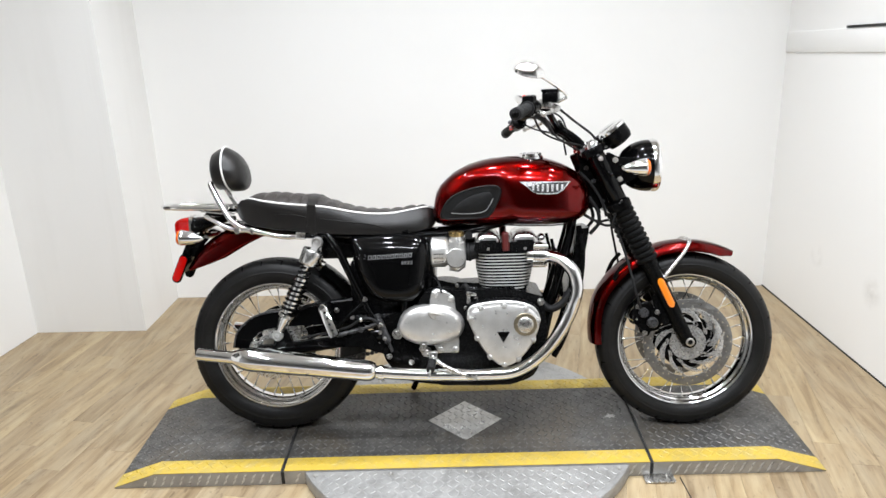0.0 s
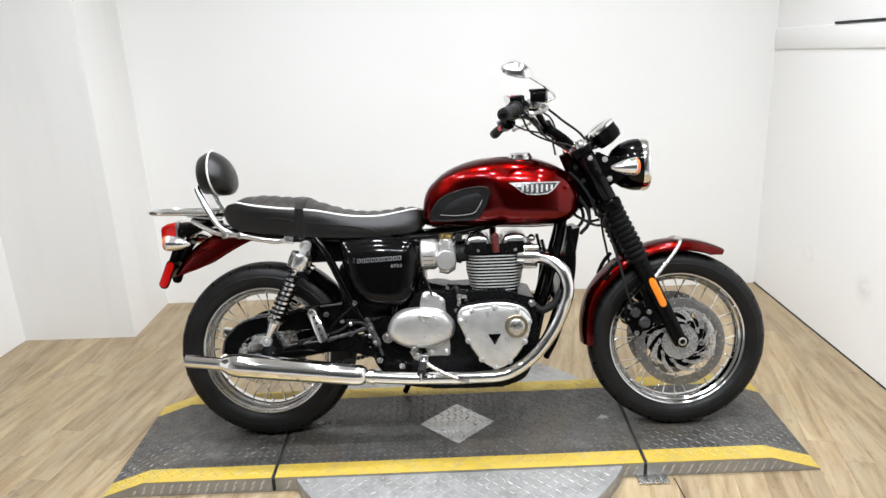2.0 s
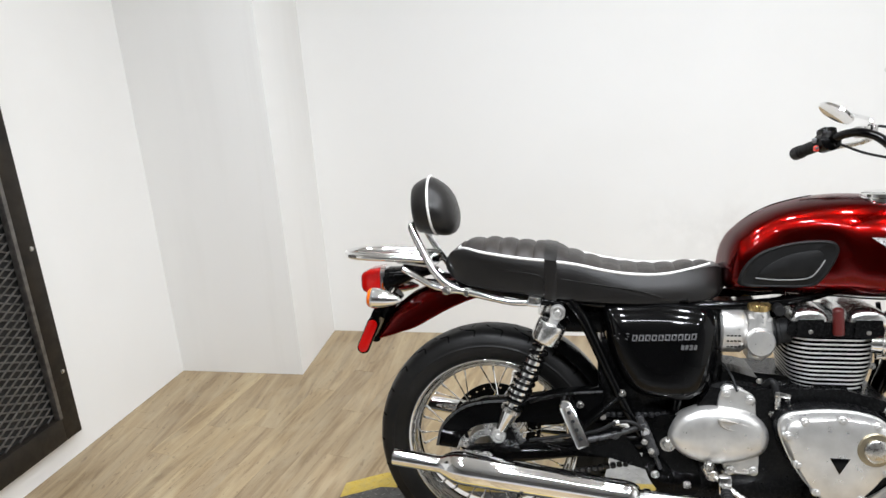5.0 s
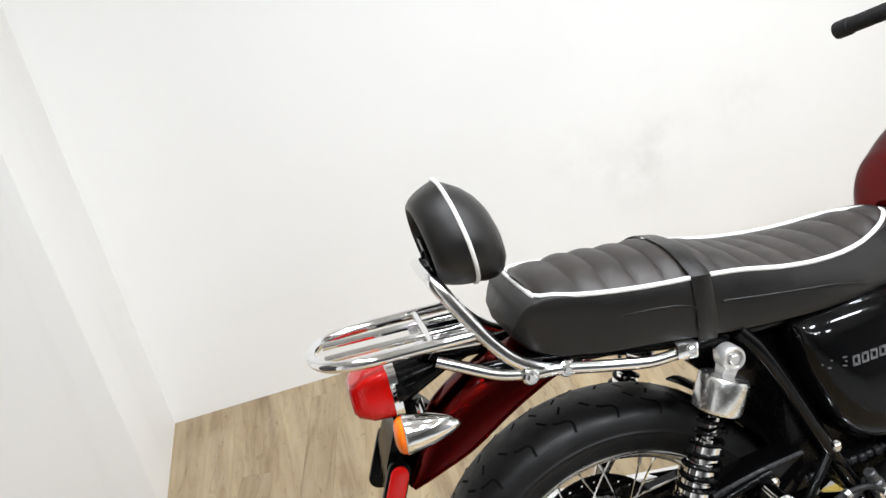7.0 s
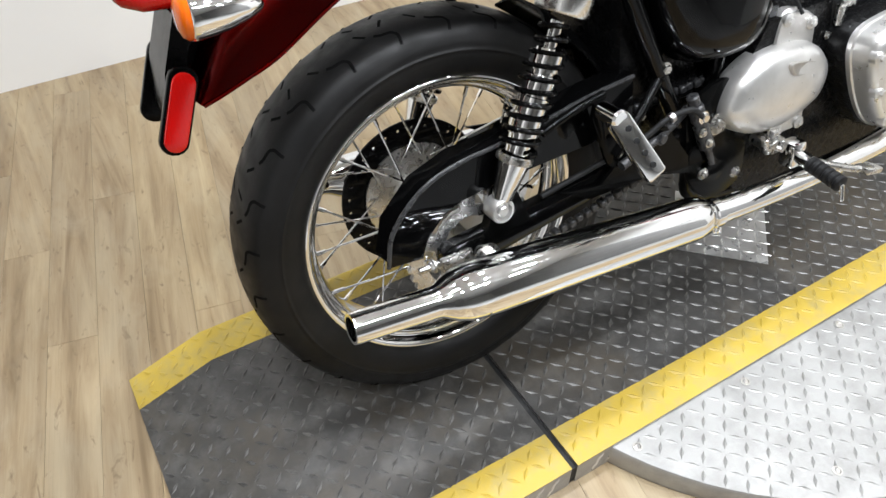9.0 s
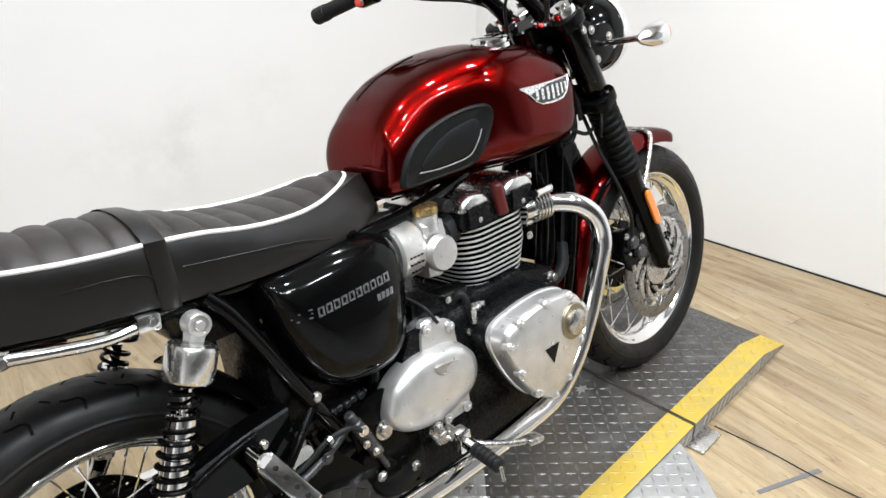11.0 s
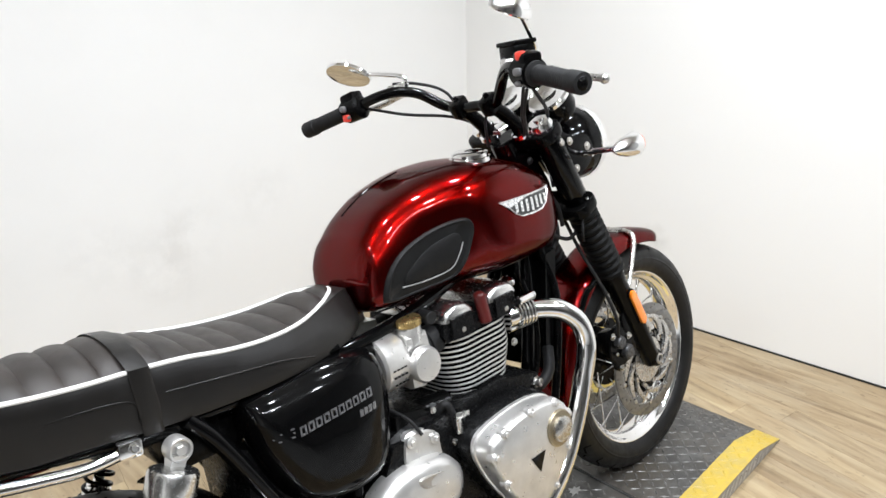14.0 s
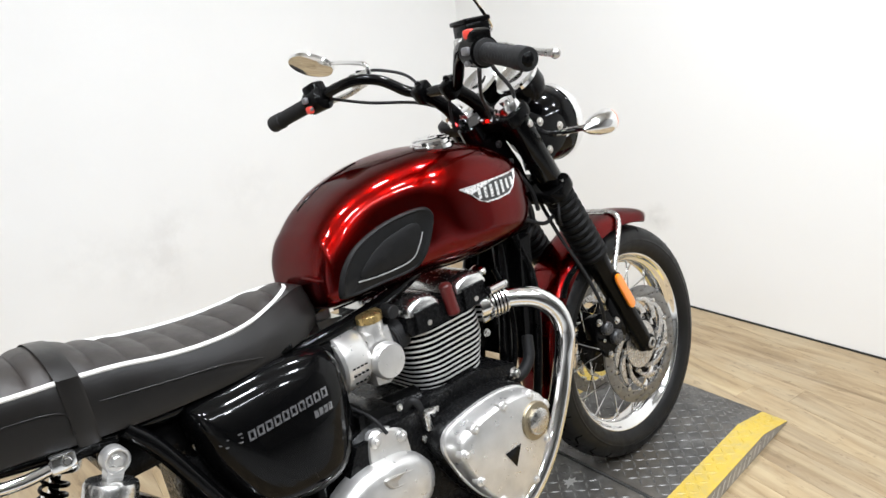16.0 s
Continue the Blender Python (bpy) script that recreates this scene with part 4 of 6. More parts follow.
cover = part("clutch_cover", dome(cl, [(1.03, -0.03), (1.03, 0.004), (1.0, 0.006), (1.0, 0.03), (0.985, 0.043), (0.94, 0.049), (0.8, 0.0525), (0.5, 0.055), (0.1, 0.056)], flank(-0.172)), CAST, bike, "polished cast aluminium clutch cover")
for k in range(0, len(cl), 6):
    x, z = cl[k]
    cx, cz = 0.816 + (x - 0.816) * 0.93, 0.39 + (z - 0.39) * 0.93
    part("bolt", joined(lathe([(0, 0.012), (0.012, 0.011), (0.014, 0.009)], 16, along((cx, -0.208, cz), (0, -1, 0))), bolt((cx, -0.222, cz), (0, -1, 0), 0.0058, 0.006)), CAST, cover)
part("filler_cap", lathe([(0, 0.038), (0.005, 0.038), (0.007, 0.036), (0.008, 0.027)], 32, along((0.884, -0.224, 0.416), (0, -1, 0))), BRONZE, cover, "bronze ring of oil filler")
part("cap_face", lathe([(0, 0.026), (0.013, 0.026), (0.016, 0.022), (0.017, 0.003)], 32, along((0.884, -0.225, 0.416), (0, -1, 0))), STEEL, cover, "spun metal filler cap")
part("emblem", plate([[(0.791, 0.393), (0.833, 0.393), (0.812, 0.356)]], 0.002, 0.0004, flank(-0.2285)), GLOSS_BLACK, cover, "black triangle emblem")
part("case_gasket", dome(cl, [(1.07, 0.0), (1.07, 0.04), (1.04, 0.046)], flank(-0.122)), ENGINE_BLACK, bike)
al = rounded([(0.468, 0.412), (0.487, 0.444), (0.53, 0.464), (0.585, 0.466), (0.635, 0.455), (0.667, 0.425), (0.674, 0.393), (0.657, 0.36), (0.6, 0.338), (0.54, 0.335), (0.49, 0.354), (0.465, 0.384)], 4)
al = [(0.566 + (x - 0.566) * 1.09, 0.4 + (z - 0.4) * 1.05) for x, z in al]
alc = part("alternator_cover", dome(al, [(1.0, 0.0), (1.0, 0.02), (0.975, 0.034), (0.91, 0.043), (0.78, 0.049), (0.5, 0.053), (0.1, 0.054)], flank(-0.115)), CAST, bike, "oval polished cast engine cover")
slot = rounded([(0.572, 0.446), (0.6, 0.443), (0.64, 0.43), (0.652, 0.418), (0.62, 0.42), (0.58, 0.428)], 4)
part("recess", dome(slot, [(1.2, -0.004), (1.12, 0.0012), (1.0, 0.002), (0.92, 0.0004), (0.3, 0.0002)], Matrix.Translation((0.61, -0.1655, 0)) @ Matrix.Rotation(radians(6.4), 4, "Z") @ Matrix.Translation((-0.61, 0, 0)) @ flank(0)), DULL_ALLOY, alc, "sunk oval panel of cover")
part("sprocket_case", dome(rounded([(0.565, 0.47), (0.575, 0.512), (0.6, 0.52), (0.648, 0.5), (0.655, 0.46), (0.66, 0.4), (0.665, 0.31), (0.63, 0.298), (0.59, 0.305), (0.575, 0.34), (0.56, 0.4)], 3), [(1, 0), (1, 0.016), (0.95, 0.022), (0.2, 0.023)], flank(-0.112)), CAST, bike, "cast aluminium sprocket case")
for x, z in ((0.585, 0.505), (0.64, 0.488), (0.6, 0.312), (0.652, 0.312)):
    part("bolt", joined(lathe([(0, 0.011), (0.008, 0.011), (0.01, 0.008)], 14, along((x, -0.13, z), (0, -1, 0))), bolt((x, -0.139, z), (0, -1, 0), 0.0055)), CAST, bike)
# finned barrel
barrel = part("cylinder_barrel", cuboid(0.755, 0.9, -0.098, 0.098, 0.49, 0.66, 0.015), ENGINE_BLACK, bike, "black cylinder barrel with polished fin edges")


def fin_outline(x0, x1, w, r):
    pts = []
    for cx, cy, a0 in ((x1 - r, w - r, 0), (x0 + r, w - r, 90), (x0 + r, -w + r, 180), (x1 - r, -w + r, 270)):
        pts += [(cx + r * math.cos(radians(a0 + a)), cy + r * math.sin(radians(a0 + a))) for a in range(0, 91, 15)]
    return pts


for i in range(12):
    z = 0.516 + i * 0.0106
    g = min(1.0, 0.82 + i * 0.026)
    hw = 0.097 * (0.86 + 0.14 * min(1, i / 6))
    o = fin_outline(0.825 - hw, 0.825 + hw, 0.116 * (0.95 + 0.05 * min(1, i / 5)), 0.055)
    part("fin", plate([o], 0.0034, 0.0006, Matrix.Translation((0, 0, z))), ENGINE_BLACK, barrel)
    oo = [(0.825 + (x - 0.825) * 1.004, y * 1.004) for x, y in o]
    ii = [(0.825 + (x - 0.825) * 0.988, y * 0.99) for x, y in o]
    part("fin_edge", plate([oo, ii], 0.0042, 0.0006, Matrix.Translation((0, 0, z))), FIN_EDGE, barrel, "machined bright fin edge")
head = part("cylinder_head", loft([[(0.73, y, 0.638), (0.92, y, 0.638), (0.93, y, 0.652), (0.925, y, 0.674), (0.727, y, 0.674), (0.722, y, 0.652)] for y in (-0.114, -0.108, 0.108, 0.114)]), ENGINE_BLACK, bike, "black cylinder head")
for x0, x1, sgn in ((0.728, 0.812, 1), (0.85, 0.938, -1)):
    ring = []
    c = ((x0 + x1) / 2, 0.676)
    for y, k in ((-0.117, 0.5), (-0.115, 0.72), (-0.11, 0.88), (-0.1, 0.97), (-0.085, 1.0), (0.085, 1.0), (0.1, 0.97), (0.11, 0.88), (0.115, 0.72), (0.117, 0.5)):
        o = [(x0, 0.676), (x0 + 0.002, 0.688), (x0 + 0.01, 0.699), (x0 + 0.024, 0.705), ((x0 + x1) / 2, 0.7075), (x1 - 0.024, 0.705), (x1 - 0.01, 0.699), (x1 - 0.002, 0.688), (x1, 0.676)]
        ring.append([(c[0] + (x - c[0]) * (0.6 + 0.4 * k), y, c[1] + (z - c[1]) * k) for x, z in o])
    part("cam_cover", loft(ring), MACHINED, head, "chrome cam cover")
    for y in (-0.16,):
        xm = (x0 + x1) / 2
        part("bracket", loft([[(xm - 0.03, yy, 0.641), (xm + 0.03, yy, 0.641), (xm + 0.028, yy, 0.682), (xm - 0.028, yy, 0.682)] for yy in (-0.122, -0.11)]), ENGINE_BLACK, head)
        part("bolt", bolt((xm, -0.122, 0.653), (0, -1, 0), 0.004, 0.003), STEEL, head)
part("plug_cap", joined(rod((0.83, -0.124, 0.645), (0.828, -0.117, 0.702), 0.0125, 16, 0.004), ball(0.013, 0.013, 0.009, Matrix.Translation((0.828, -0.117, 0.702)))), material("dark_red_rubber", (0.075, 0.006, 0.005), 0.4), bike, "dark red plug cap", both=True)
part("chrome_knob", ball(0.013, 0.02, 0.013, Matrix.Translation((0.952, -0.078, 0.686))), CHROME, bike)
part("oil_plug", joined(rod((0.935, -0.08, 0.47), (0.945, -0.131, 0.47), 0.015, 6, 0.002), rod((0.944, -0.129, 0.47), (0.946, -0.141, 0.47), 0.009, 20)), STEEL, bike)
part("hose", sweep([(0.67, -0.1, 0.5), (0.69, -0.12, 0.53), (0.7, -0.125, 0.5), (0.7, -0.12, 0.45)], 0.009), RUBBER, bike)
part("breather", loft([[(0.575, y, 0.5), (0.66, y, 0.5), (0.66, y, 0.535), (0.6, y, 0.55), (0.58, y, 0.548)] for y in (-0.11, -0.04)]), SATIN_BLACK, bike)
part("starter_motor", joined(rod((0.655, -0.06, 0.505), (0.74, -0.075, 0.5), 0.03, 24, 0.006), rod((0.74, -0.075, 0.5), (0.744, -0.076, 0.5), 0.02, 20)), SATIN_BLACK, bike)
part("sensor", ball(0.02, 0.016, 0.013, Matrix.Translation((0.725, -0.115, 0.487))), CHROME, bike)
part("lower_crown", loft([[(0.775, y, 0.497), (0.87, y, 0.497), (0.855, y, 0.52), (0.79, y, 0.52)] for y in (-0.118, -0.06)]), ENGINE_BLACK, bike)
part("name_plate", loft([[(0.788, y, 0.494), (0.855, y, 0.494), (0.845, y, 0.506), (0.798, y, 0.506)] for y in (-0.126, -0.117)]), DULL_ALLOY, bike)

# throttle bodies
part("throttle_body", loft([[(0.637 + k * dx, y, 0.62 + k * dz) for dx, dz in ((0, -0.04), (0.03, -0.046), (0.055, -0.03), (0.06, 0.02), (0.055, 0.058), (0.0, 0.065))] for y, k in ((-0.108, 0.9), (-0.1, 1.0), (-0.05, 1.0))]), CAST, bike, "cast throttle body", both=True)
part("float_cover", lathe([(0, 0.034), (0.012, 0.034), (0.018, 0.03), (0.02, 0.004)], 32, along((0.661, -0.114, 0.625), (0, -1, 0))), CAST, bike, "round dull alloy cover", both=True)
part("drain_bowl", lathe([(0, 0.024), (0.018, 0.023), (0.026, 0.016), (0.028, 0.003)], 24, along((0.66, -0.088, 0.604), (0.0, -0.1, -1))), CAST, bike, both=True)
part("bell_mouth", loft([[(x, -0.075 + ry * math.cos(a), 0.643 + rz * math.sin(a)) for a in np.linspace(0, 2 * math.pi, 28, endpoint=False)] for x, ry, rz in ((0.574, 0.042, 0.048), (0.579, 0.048, 0.054), (0.622, 0.048, 0.054), (0.633, 0.042, 0.046), (0.64, 0.03, 0.03))]), CAST, bike, "slotted alloy intake shroud", both=True)
hl = []
for i in range(4):
    for j in range(3):
        hl.append(box(0.0058, 0.003, 0.003, Matrix.Translation((0.589 + i * 0.0085, -0.1228 + 0.0006 * j, 0.64 - j * 0.0135)), 0.0006, 1))
part("vent_slot", joined(*hl), GROOVE, bike, "small dark vent slots", kind="stuff")
part("cap_tower", lathe([(0, 0.025), (0.03, 0.024), (0.034, 0.022)], 28, along((0.663, -0.086, 0.662), (0, -0.05, 1))), CAST, bike, both=True)
part("brass_cap", lathe([(0, 0.0235), (0.002, 0.026), (0.014, 0.026), (0.017, 0.022), (0.018, 0.004)], 28, along((0.663, -0.088, 0.696), (0, -0.05, 1))), BRASS, bike, "bronze coloured cap", both=True)
part("inlet_rubber", joined(rod((0.69, -0.075, 0.638), (0.735, -0.075, 0.645), 0.03, 24, 0.004), lathe([(0, 0.031), (0.002, 0.034), (0.008, 0.034), (0.01, 0.031)], 24, along((0.7, -0.075, 0.64), (1, 0, 0.1)))), RUBBER, bike, both=True)
part("round_sensor", rod((0.705, -0.08, 0.7), (0.705, -0.11, 0.698), 0.013, 20), RUBBER, bike)
part("intake_box", cuboid(0.38, 0.585, -0.1, 0.1, 0.5, 0.7, 0.02), SATIN_BLACK, bike)
part("radiator", loft([[(x0, y, 0.71), (x0 + 0.035, y, 0.715), (x0 - 0.012, y, 0.45), (x0 - 0.05, y, 0.455)] for x0 in (1.08,) for y in (-0.085, 0.085)]), SATIN_BLACK, bike, "slim black radiator")
rb_ = []
for i in range(20):
    z = 0.47 + i * 0.0122
    rb_.append(box(0.004, 0.15, 0.0022, Matrix.Translation((1.072 + (z - 0.46) * 0.178, 0, z)), 0))
part("radiator_fins", joined(*rb_), DULL_ALLOY, bike, kind="stuff")
part("radiator_hose", sweep([(1.05, -0.08, 0.5), (1.02, -0.1, 0.46), (0.98, -0.1, 0.44), (0.95, -0.09, 0.46)], 0.013), RUBBER, bike, both=True)
part("coolant_tube", sweep([(1.08, -0.07, 0.72), (1.09, -0.09, 0.62), (1.075, -0.09, 0.5), (1.03, -0.09, 0.35), (0.99, -0.09, 0.27)], 0.01), SATIN_BLACK, bike, both=True)

# tank
TX = [0.586, 0.592, 0.603, 0.628, 0.688, 0.757, 0.854, 0.922, 1.0, 1.05, 1.085, 1.108, 1.119, 1.124]
tank_top = smooth_curve(TX, [0.79, 0.828, 0.856, 0.886, 0.926, 0.949, 0.962, 0.96, 0.944, 0.922, 0.897, 0.867, 0.838, 0.812])
tank_bot = smooth_curve(TX, [0.752, 0.742, 0.736, 0.732, 0.73, 0.728, 0.727, 0.725, 0.725, 0.73, 0.742, 0.76, 0.778, 0.79])
tank_wid = smooth_curve(TX, [0.068, 0.085, 0.098, 0.109, 0.126, 0.142, 0.159, 0.163, 0.16, 0.148, 0.126, 0.098, 0.066, 0.03])


def scoop(x, z):
    """The flank is drawn in behind the shoulder, where the knees rest."""
    a = 1 / (1 + math.exp((x - 0.842 + (z - 0.8) * 0.35) / 0.011))
    b = 1 / (1 + math.exp((z - 0.888) / 0.013))
    return 0.016 * a * b * min(1.0, max(0.0, (x - 0.6) / 0.12))


def tank_half(x, z):
    zt, zb, w = tank_top(x), tank_bot(x), tank_wid(x)
    zm = zb + 0.4 * (zt - zb)
    if z >= zm:
        return w * max(0.0, 1 - ((z - zm) / (zt - zm)) ** 3.0) ** (1 / 3.0) - scoop(x, z)
    return w * max(0.0, 1 - ((zm - z) / (zm - zb)) ** 3.1) ** (1 / 3.1) - scoop(x, z)


def tank_ring(x, k=96):
    zt, zb, w = tank_top(x), tank_bot(x), tank_wid(x)
    zm = zb + 0.4 * (zt - zb)
    out = []
    for j in range(k):
        a = 2 * math.pi * j / k
        c, s = math.cos(a), math.sin(a)
        p = 3.0 if s >= 0 else 3.1
        y = w * abs(c) ** (2 / p)
        z = zm + ((zt - zm) if s >= 0 else (zm - zb)) * math.copysign(abs(s) ** (2 / p), s)
        y -= scoop(x, z) * min(1.0, y / (0.8 * w))
        out.append((x, math.copysign(y, c), z))
    return out


xs = sorted(set(list(np.linspace(0.586, 0.63, 9)) + list(np.linspace(0.63, 1.08, 60)) + list(np.linspace(1.08, 1.124, 9))))
tank = part("fuel_tank", loft([tank_ring(x) for x in xs]), RED, bike, "glossy dark candy red fuel tank")


def on_tank(outline, steps, side=-1):
    """A raised piece that follows the tank's flank. steps: (scale, lift)."""
    c = np.mean(np.array(outline), axis=0)
    rings = []
    for sc, h in steps:
        r = []
        for p in outline:
            x, z = c + (np.array(p) - c) * sc
            r.append((x, side * (tank_half(x, z) + h), z))
        rings.append(r)
    return loft(rings)


kp = rounded([(0.612, 0.766), (0.627, 0.807), (0.663, 0.84), (0.729, 0.862), (0.79, 0.868), (0.812, 0.857), (0.812, 0.83), (0.785, 0.775), (0.757, 0.757), (0.68, 0.754), (0.63, 0.754)], 5)
kin = rounded([(0.656, 0.782), (0.672, 0.806), (0.715, 0.832), (0.768, 0.845), (0.785, 0.838), (0.783, 0.82), (0.76, 0.788), (0.71, 0.779)], 5)
for s in (-1, 1):
    pad = part("knee_pad", on_tank(kp, [(1.03, -0.006), (1.015, 0.002), (0.985, 0.0065), (0.955, 0.0075), (0.925, 0.006), (0.89, 0.0035), (0.3, 0.0035), (0.05, 0.0035)], s), PAD_RUBBER, tank, "dark grey rubber knee pad")
    part("pad_panel", on_tank(kin, [(1.02, 0.002), (1.0, 0.0046), (0.95, 0.0054), (0.3, 0.0058), (0.05, 0.0058)], s), PAD_RUBBER, tank, "raised middle of pad")
    line = [(0.648, 0.777), (0.7, 0.7735), (0.757, 0.78), (0.778, 0.803), (0.789, 0.824)]
    part("pad_line", sweep([(x, s * (tank_half(x, z) + 0.0046), z) for x, z in line], 0.0013, 6, 5), PAD_LINE, tank, "pale grey outline on pad")
    wing = [(0.876, 0.8775), (0.9, 0.877), (0.96, 0.876), (1.02, 0.875), (1.046, 0.875), (1.032, 0.861), (1.018, 0.846), (1.0, 0.836), (0.965, 0.8345), (0.935, 0.8365), (0.915, 0.846), (0.9, 0.861), (0.884, 0.871)]
    part("tank_badge", on_tank(wing, [(1.0, -0.003), (1.0, 0.0024), (0.985, 0.0034), (0.955, 0.0034), (0.94, 0.0018), (0.2, 0.0018)], s), BADGE_SILVER, tank, "silver winged tank badge")
    part("badge_infill", on_tank([(0.905 + (x - 0.905) * 0.97, 0.856 + (z - 0.856) * 0.8) for x, z in wing[2:-1]], [(1.02, 0.001), (1.02, 0.0026), (0.3, 0.0027)], s), BADGE_FIELD, tank, "grey badge field")
    for k in range(7):
        x = 0.916 + k * 0.0158
        zc, hh = 0.857 - 0.0006 * (3 - abs(k - 3)), 0.0085 + 0.0016 * (3 - abs(k - 3))
        part("badge_mark", on_tank([(x, zc - hh), (x + 0.007, zc - hh), (x + 0.008, zc + hh), (x + 0.001, zc + hh)], [(1.0, 0.002), (1.0, 0.0038), (0.4, 0.0038)], s), BADGE_SILVER, tank, "plain silver bar")
part("filler_neck", lathe([(-0.004, 0.043), (0.004, 0.042), (0.006, 0.038), (0.0125, 0.0375), (0.0145, 0.034), (0.016, 0.018), (0.0145, 0.004)], 40, along((0.922, -0.056, 0.957), (-0.03, -0.08, 1))), CHROME, tank, "round chrome fuel cap")
def tank_z(x, y):
    """Height of the tank's top skin."""
    zb, zt = tank_bot(x), tank_top(x)
    zm = zb + 0.4 * (zt - zb)
    return zm + (zt - zm) * (1 - (abs(y) / tank_wid(x)) ** 3) ** (1 / 3)


part("tank_strip", sweep([(x, 0.035, tank_z(x, 0.035) + 0.0004) for x in np.linspace(0.65, 0.8, 9)], 0.0014, 8, 2), GLOSS_BLACK, tank, "thin black seam strip")
part("tank_lip", sweep([(x, -(tank_half(x, tank_bot(x) + 0.006) - 0.006), tank_bot(x) + 0.001) for x in np.linspace(0.615, 1.05, 24)], 0.0022, 8, 2), GLOSS_BLACK, tank, both=True)

# seat
SXS = [-0.08, -0.068, -0.045, 0.0, 0.1, 0.18, 0.24, 0.3, 0.36, 0.45, 0.51, 0.545, 0.567, 0.58]
s_bot = smooth_curve(SXS, [0.782, 0.766, 0.75, 0.738, 0.727, 0.718, 0.713, 0.71, 0.708, 0.708, 0.711, 0.717, 0.727, 0.745])
s_edge = smooth_curve(SXS, [0.805, 0.828, 0.84, 0.833, 0.819, 0.812, 0.804, 0.791, 0.782, 0.78, 0.789, 0.793, 0.79, 0.781])
s_wid = smooth_curve(SXS, [0.07, 0.088, 0.097, 0.103, 0.109, 0.111, 0.112, 0.111, 0.106, 0.09, 0.068, 0.05, 0.034, 0.012])
p_wid = smooth_curve([-0.05, -0.044, -0.03, 0.0, 0.1, 0.18, 0.24, 0.3, 0.36, 0.42, 0.47, 0.505, 0.53, 0.545, 0.551], [0.06, 0.08, 0.092, 0.101, 0.109, 0.111, 0.112, 0.111, 0.106, 0.096, 0.08, 0.06, 0.038, 0.018, 0.004])
s_base = smooth_curve(SXS, [0.055, 0.072, 0.085, 0.095, 0.106, 0.113, 0.118, 0.121, 0.121, 0.11, 0.094, 0.077, 0.057, 0.03])
s_mid = smooth_curve([-0.09, 0.05, 0.2, 0.36, 0.592], [0.003, 0.003, 0.002, 0.001, 0.0])
s_crown = smooth_curve(SXS, [0.0, 0.003, 0.006, 0.021, 0.029, 0.027, 0.014, 0.008, 0.007, 0.008, 0.008, 0.006, 0.003, 0.0])
xs = np.linspace(-0.08, 0.58, 90)


def seat_x(x):
    """The seat's tail and nose reach a little further than its middle's run."""
    return x * 1.22 if x < 0 else x + max(0.0, x - 0.45) * 0.12


rings = []
for x in xs:
    b, e, w, v, c = s_bot(x), s_edge(x), s_wid(x), s_base(x), s_mid(x)
    row = [(-v * 0.9, b), (-v * 0.985, b + 0.004), (-v * 1.02, b + (e - b) * 0.28), (-(v * 0.45 + w * 0.55) * 1.03, b + (e - b) * 0.68), (-w * 1.005, e - 0.004), (-w * 0.985, e)]
    rings.append([(seat_x(x), y + c, z) for y, z in row] + [(seat_x(x), -y + c, z) for y, z in row[::-1]])
seat = part("seat", loft(rings), VINYL, bike, "long black ribbed dual seat with white piping")
trows = []
xt = np.linspace(-0.049, 0.55, 250)
for x in xt:
    e, w, c = s_edge(x), p_wid(x) * 0.97, s_crown(x) * min(1.0, p_wid(x) / 0.06)
    rib = 0.0065 * (abs(math.sin(math.pi * x / 0.043)) ** 0.6 - 0.75)
    row = []
    for k in range(-12, 13):
        u = k / 12
        f = max(0, 1 - abs(u) ** 3)
        row.append((seat_x(x), s_mid(x) + w * u, e - 0.004 + (c + 0.006) * (1 - abs(u) ** 2.4) + rib * min(1, f * 2.2) + 0.002))
    trows.append(row)
part("seat_top", loft(trows, caps=False, closed_u=False), VINYL_TOP, seat, "dark brown-black ribbed vinyl seat top")
loop = [(seat_x(x), s_mid(x) - p_wid(x) * 0.99, s_edge(x) + 0.001) for x in [-0.0495, -0.047, -0.042] + list(np.linspace(-0.03, 0.5, 30)) + [0.515, 0.53, 0.541, 0.548]]
loop += [(seat_x(x), s_mid(x) + p_wid(x) * 0.99, s_edge(x) + 0.001) for x in [0.548, 0.541, 0.53, 0.515] + list(np.linspace(0.5, -0.03, 30)) + [-0.042, -0.047, -0.0495]]
part("piping", sweep(loop, 0.0036, 8, 2, closed=True), PIPING, seat, "white edge piping")
st = []
for x in (0.158, 0.162, 0.184, 0.188):
    w, b, e = s_wid(x) * 1.02 + (0.0035 if x in (0.162, 0.184) else 0.001), s_bot(x) + 0.001, s_edge(x)
    row = [(-w * 0.96, b - 0.003), (-w * 1.03, b + (e - b) * 0.4), (-w, e + 0.004)]
    row += [(w * u, e + 0.004 + (s_crown(x) + 0.004) * (1 - abs(u) ** 2.4)) for u in np.linspace(-0.9, 0.9, 13)]
    row += [(-y, z) for y, z in row[2::-1]]
    st.append([(x, y + s_mid(x), z) for y, z in row])
part("strap", loft(st, caps=False, closed_u=False), VINYL, seat, "black vinyl seat strap")
part("seat_base", sweep([(-0.06, -0.07, 0.752), (0.1, -0.09, 0.728), (0.3, -0.1, 0.716), (0.5, -0.095, 0.718)], 0.008), SATIN_BLACK, bike, both=True)
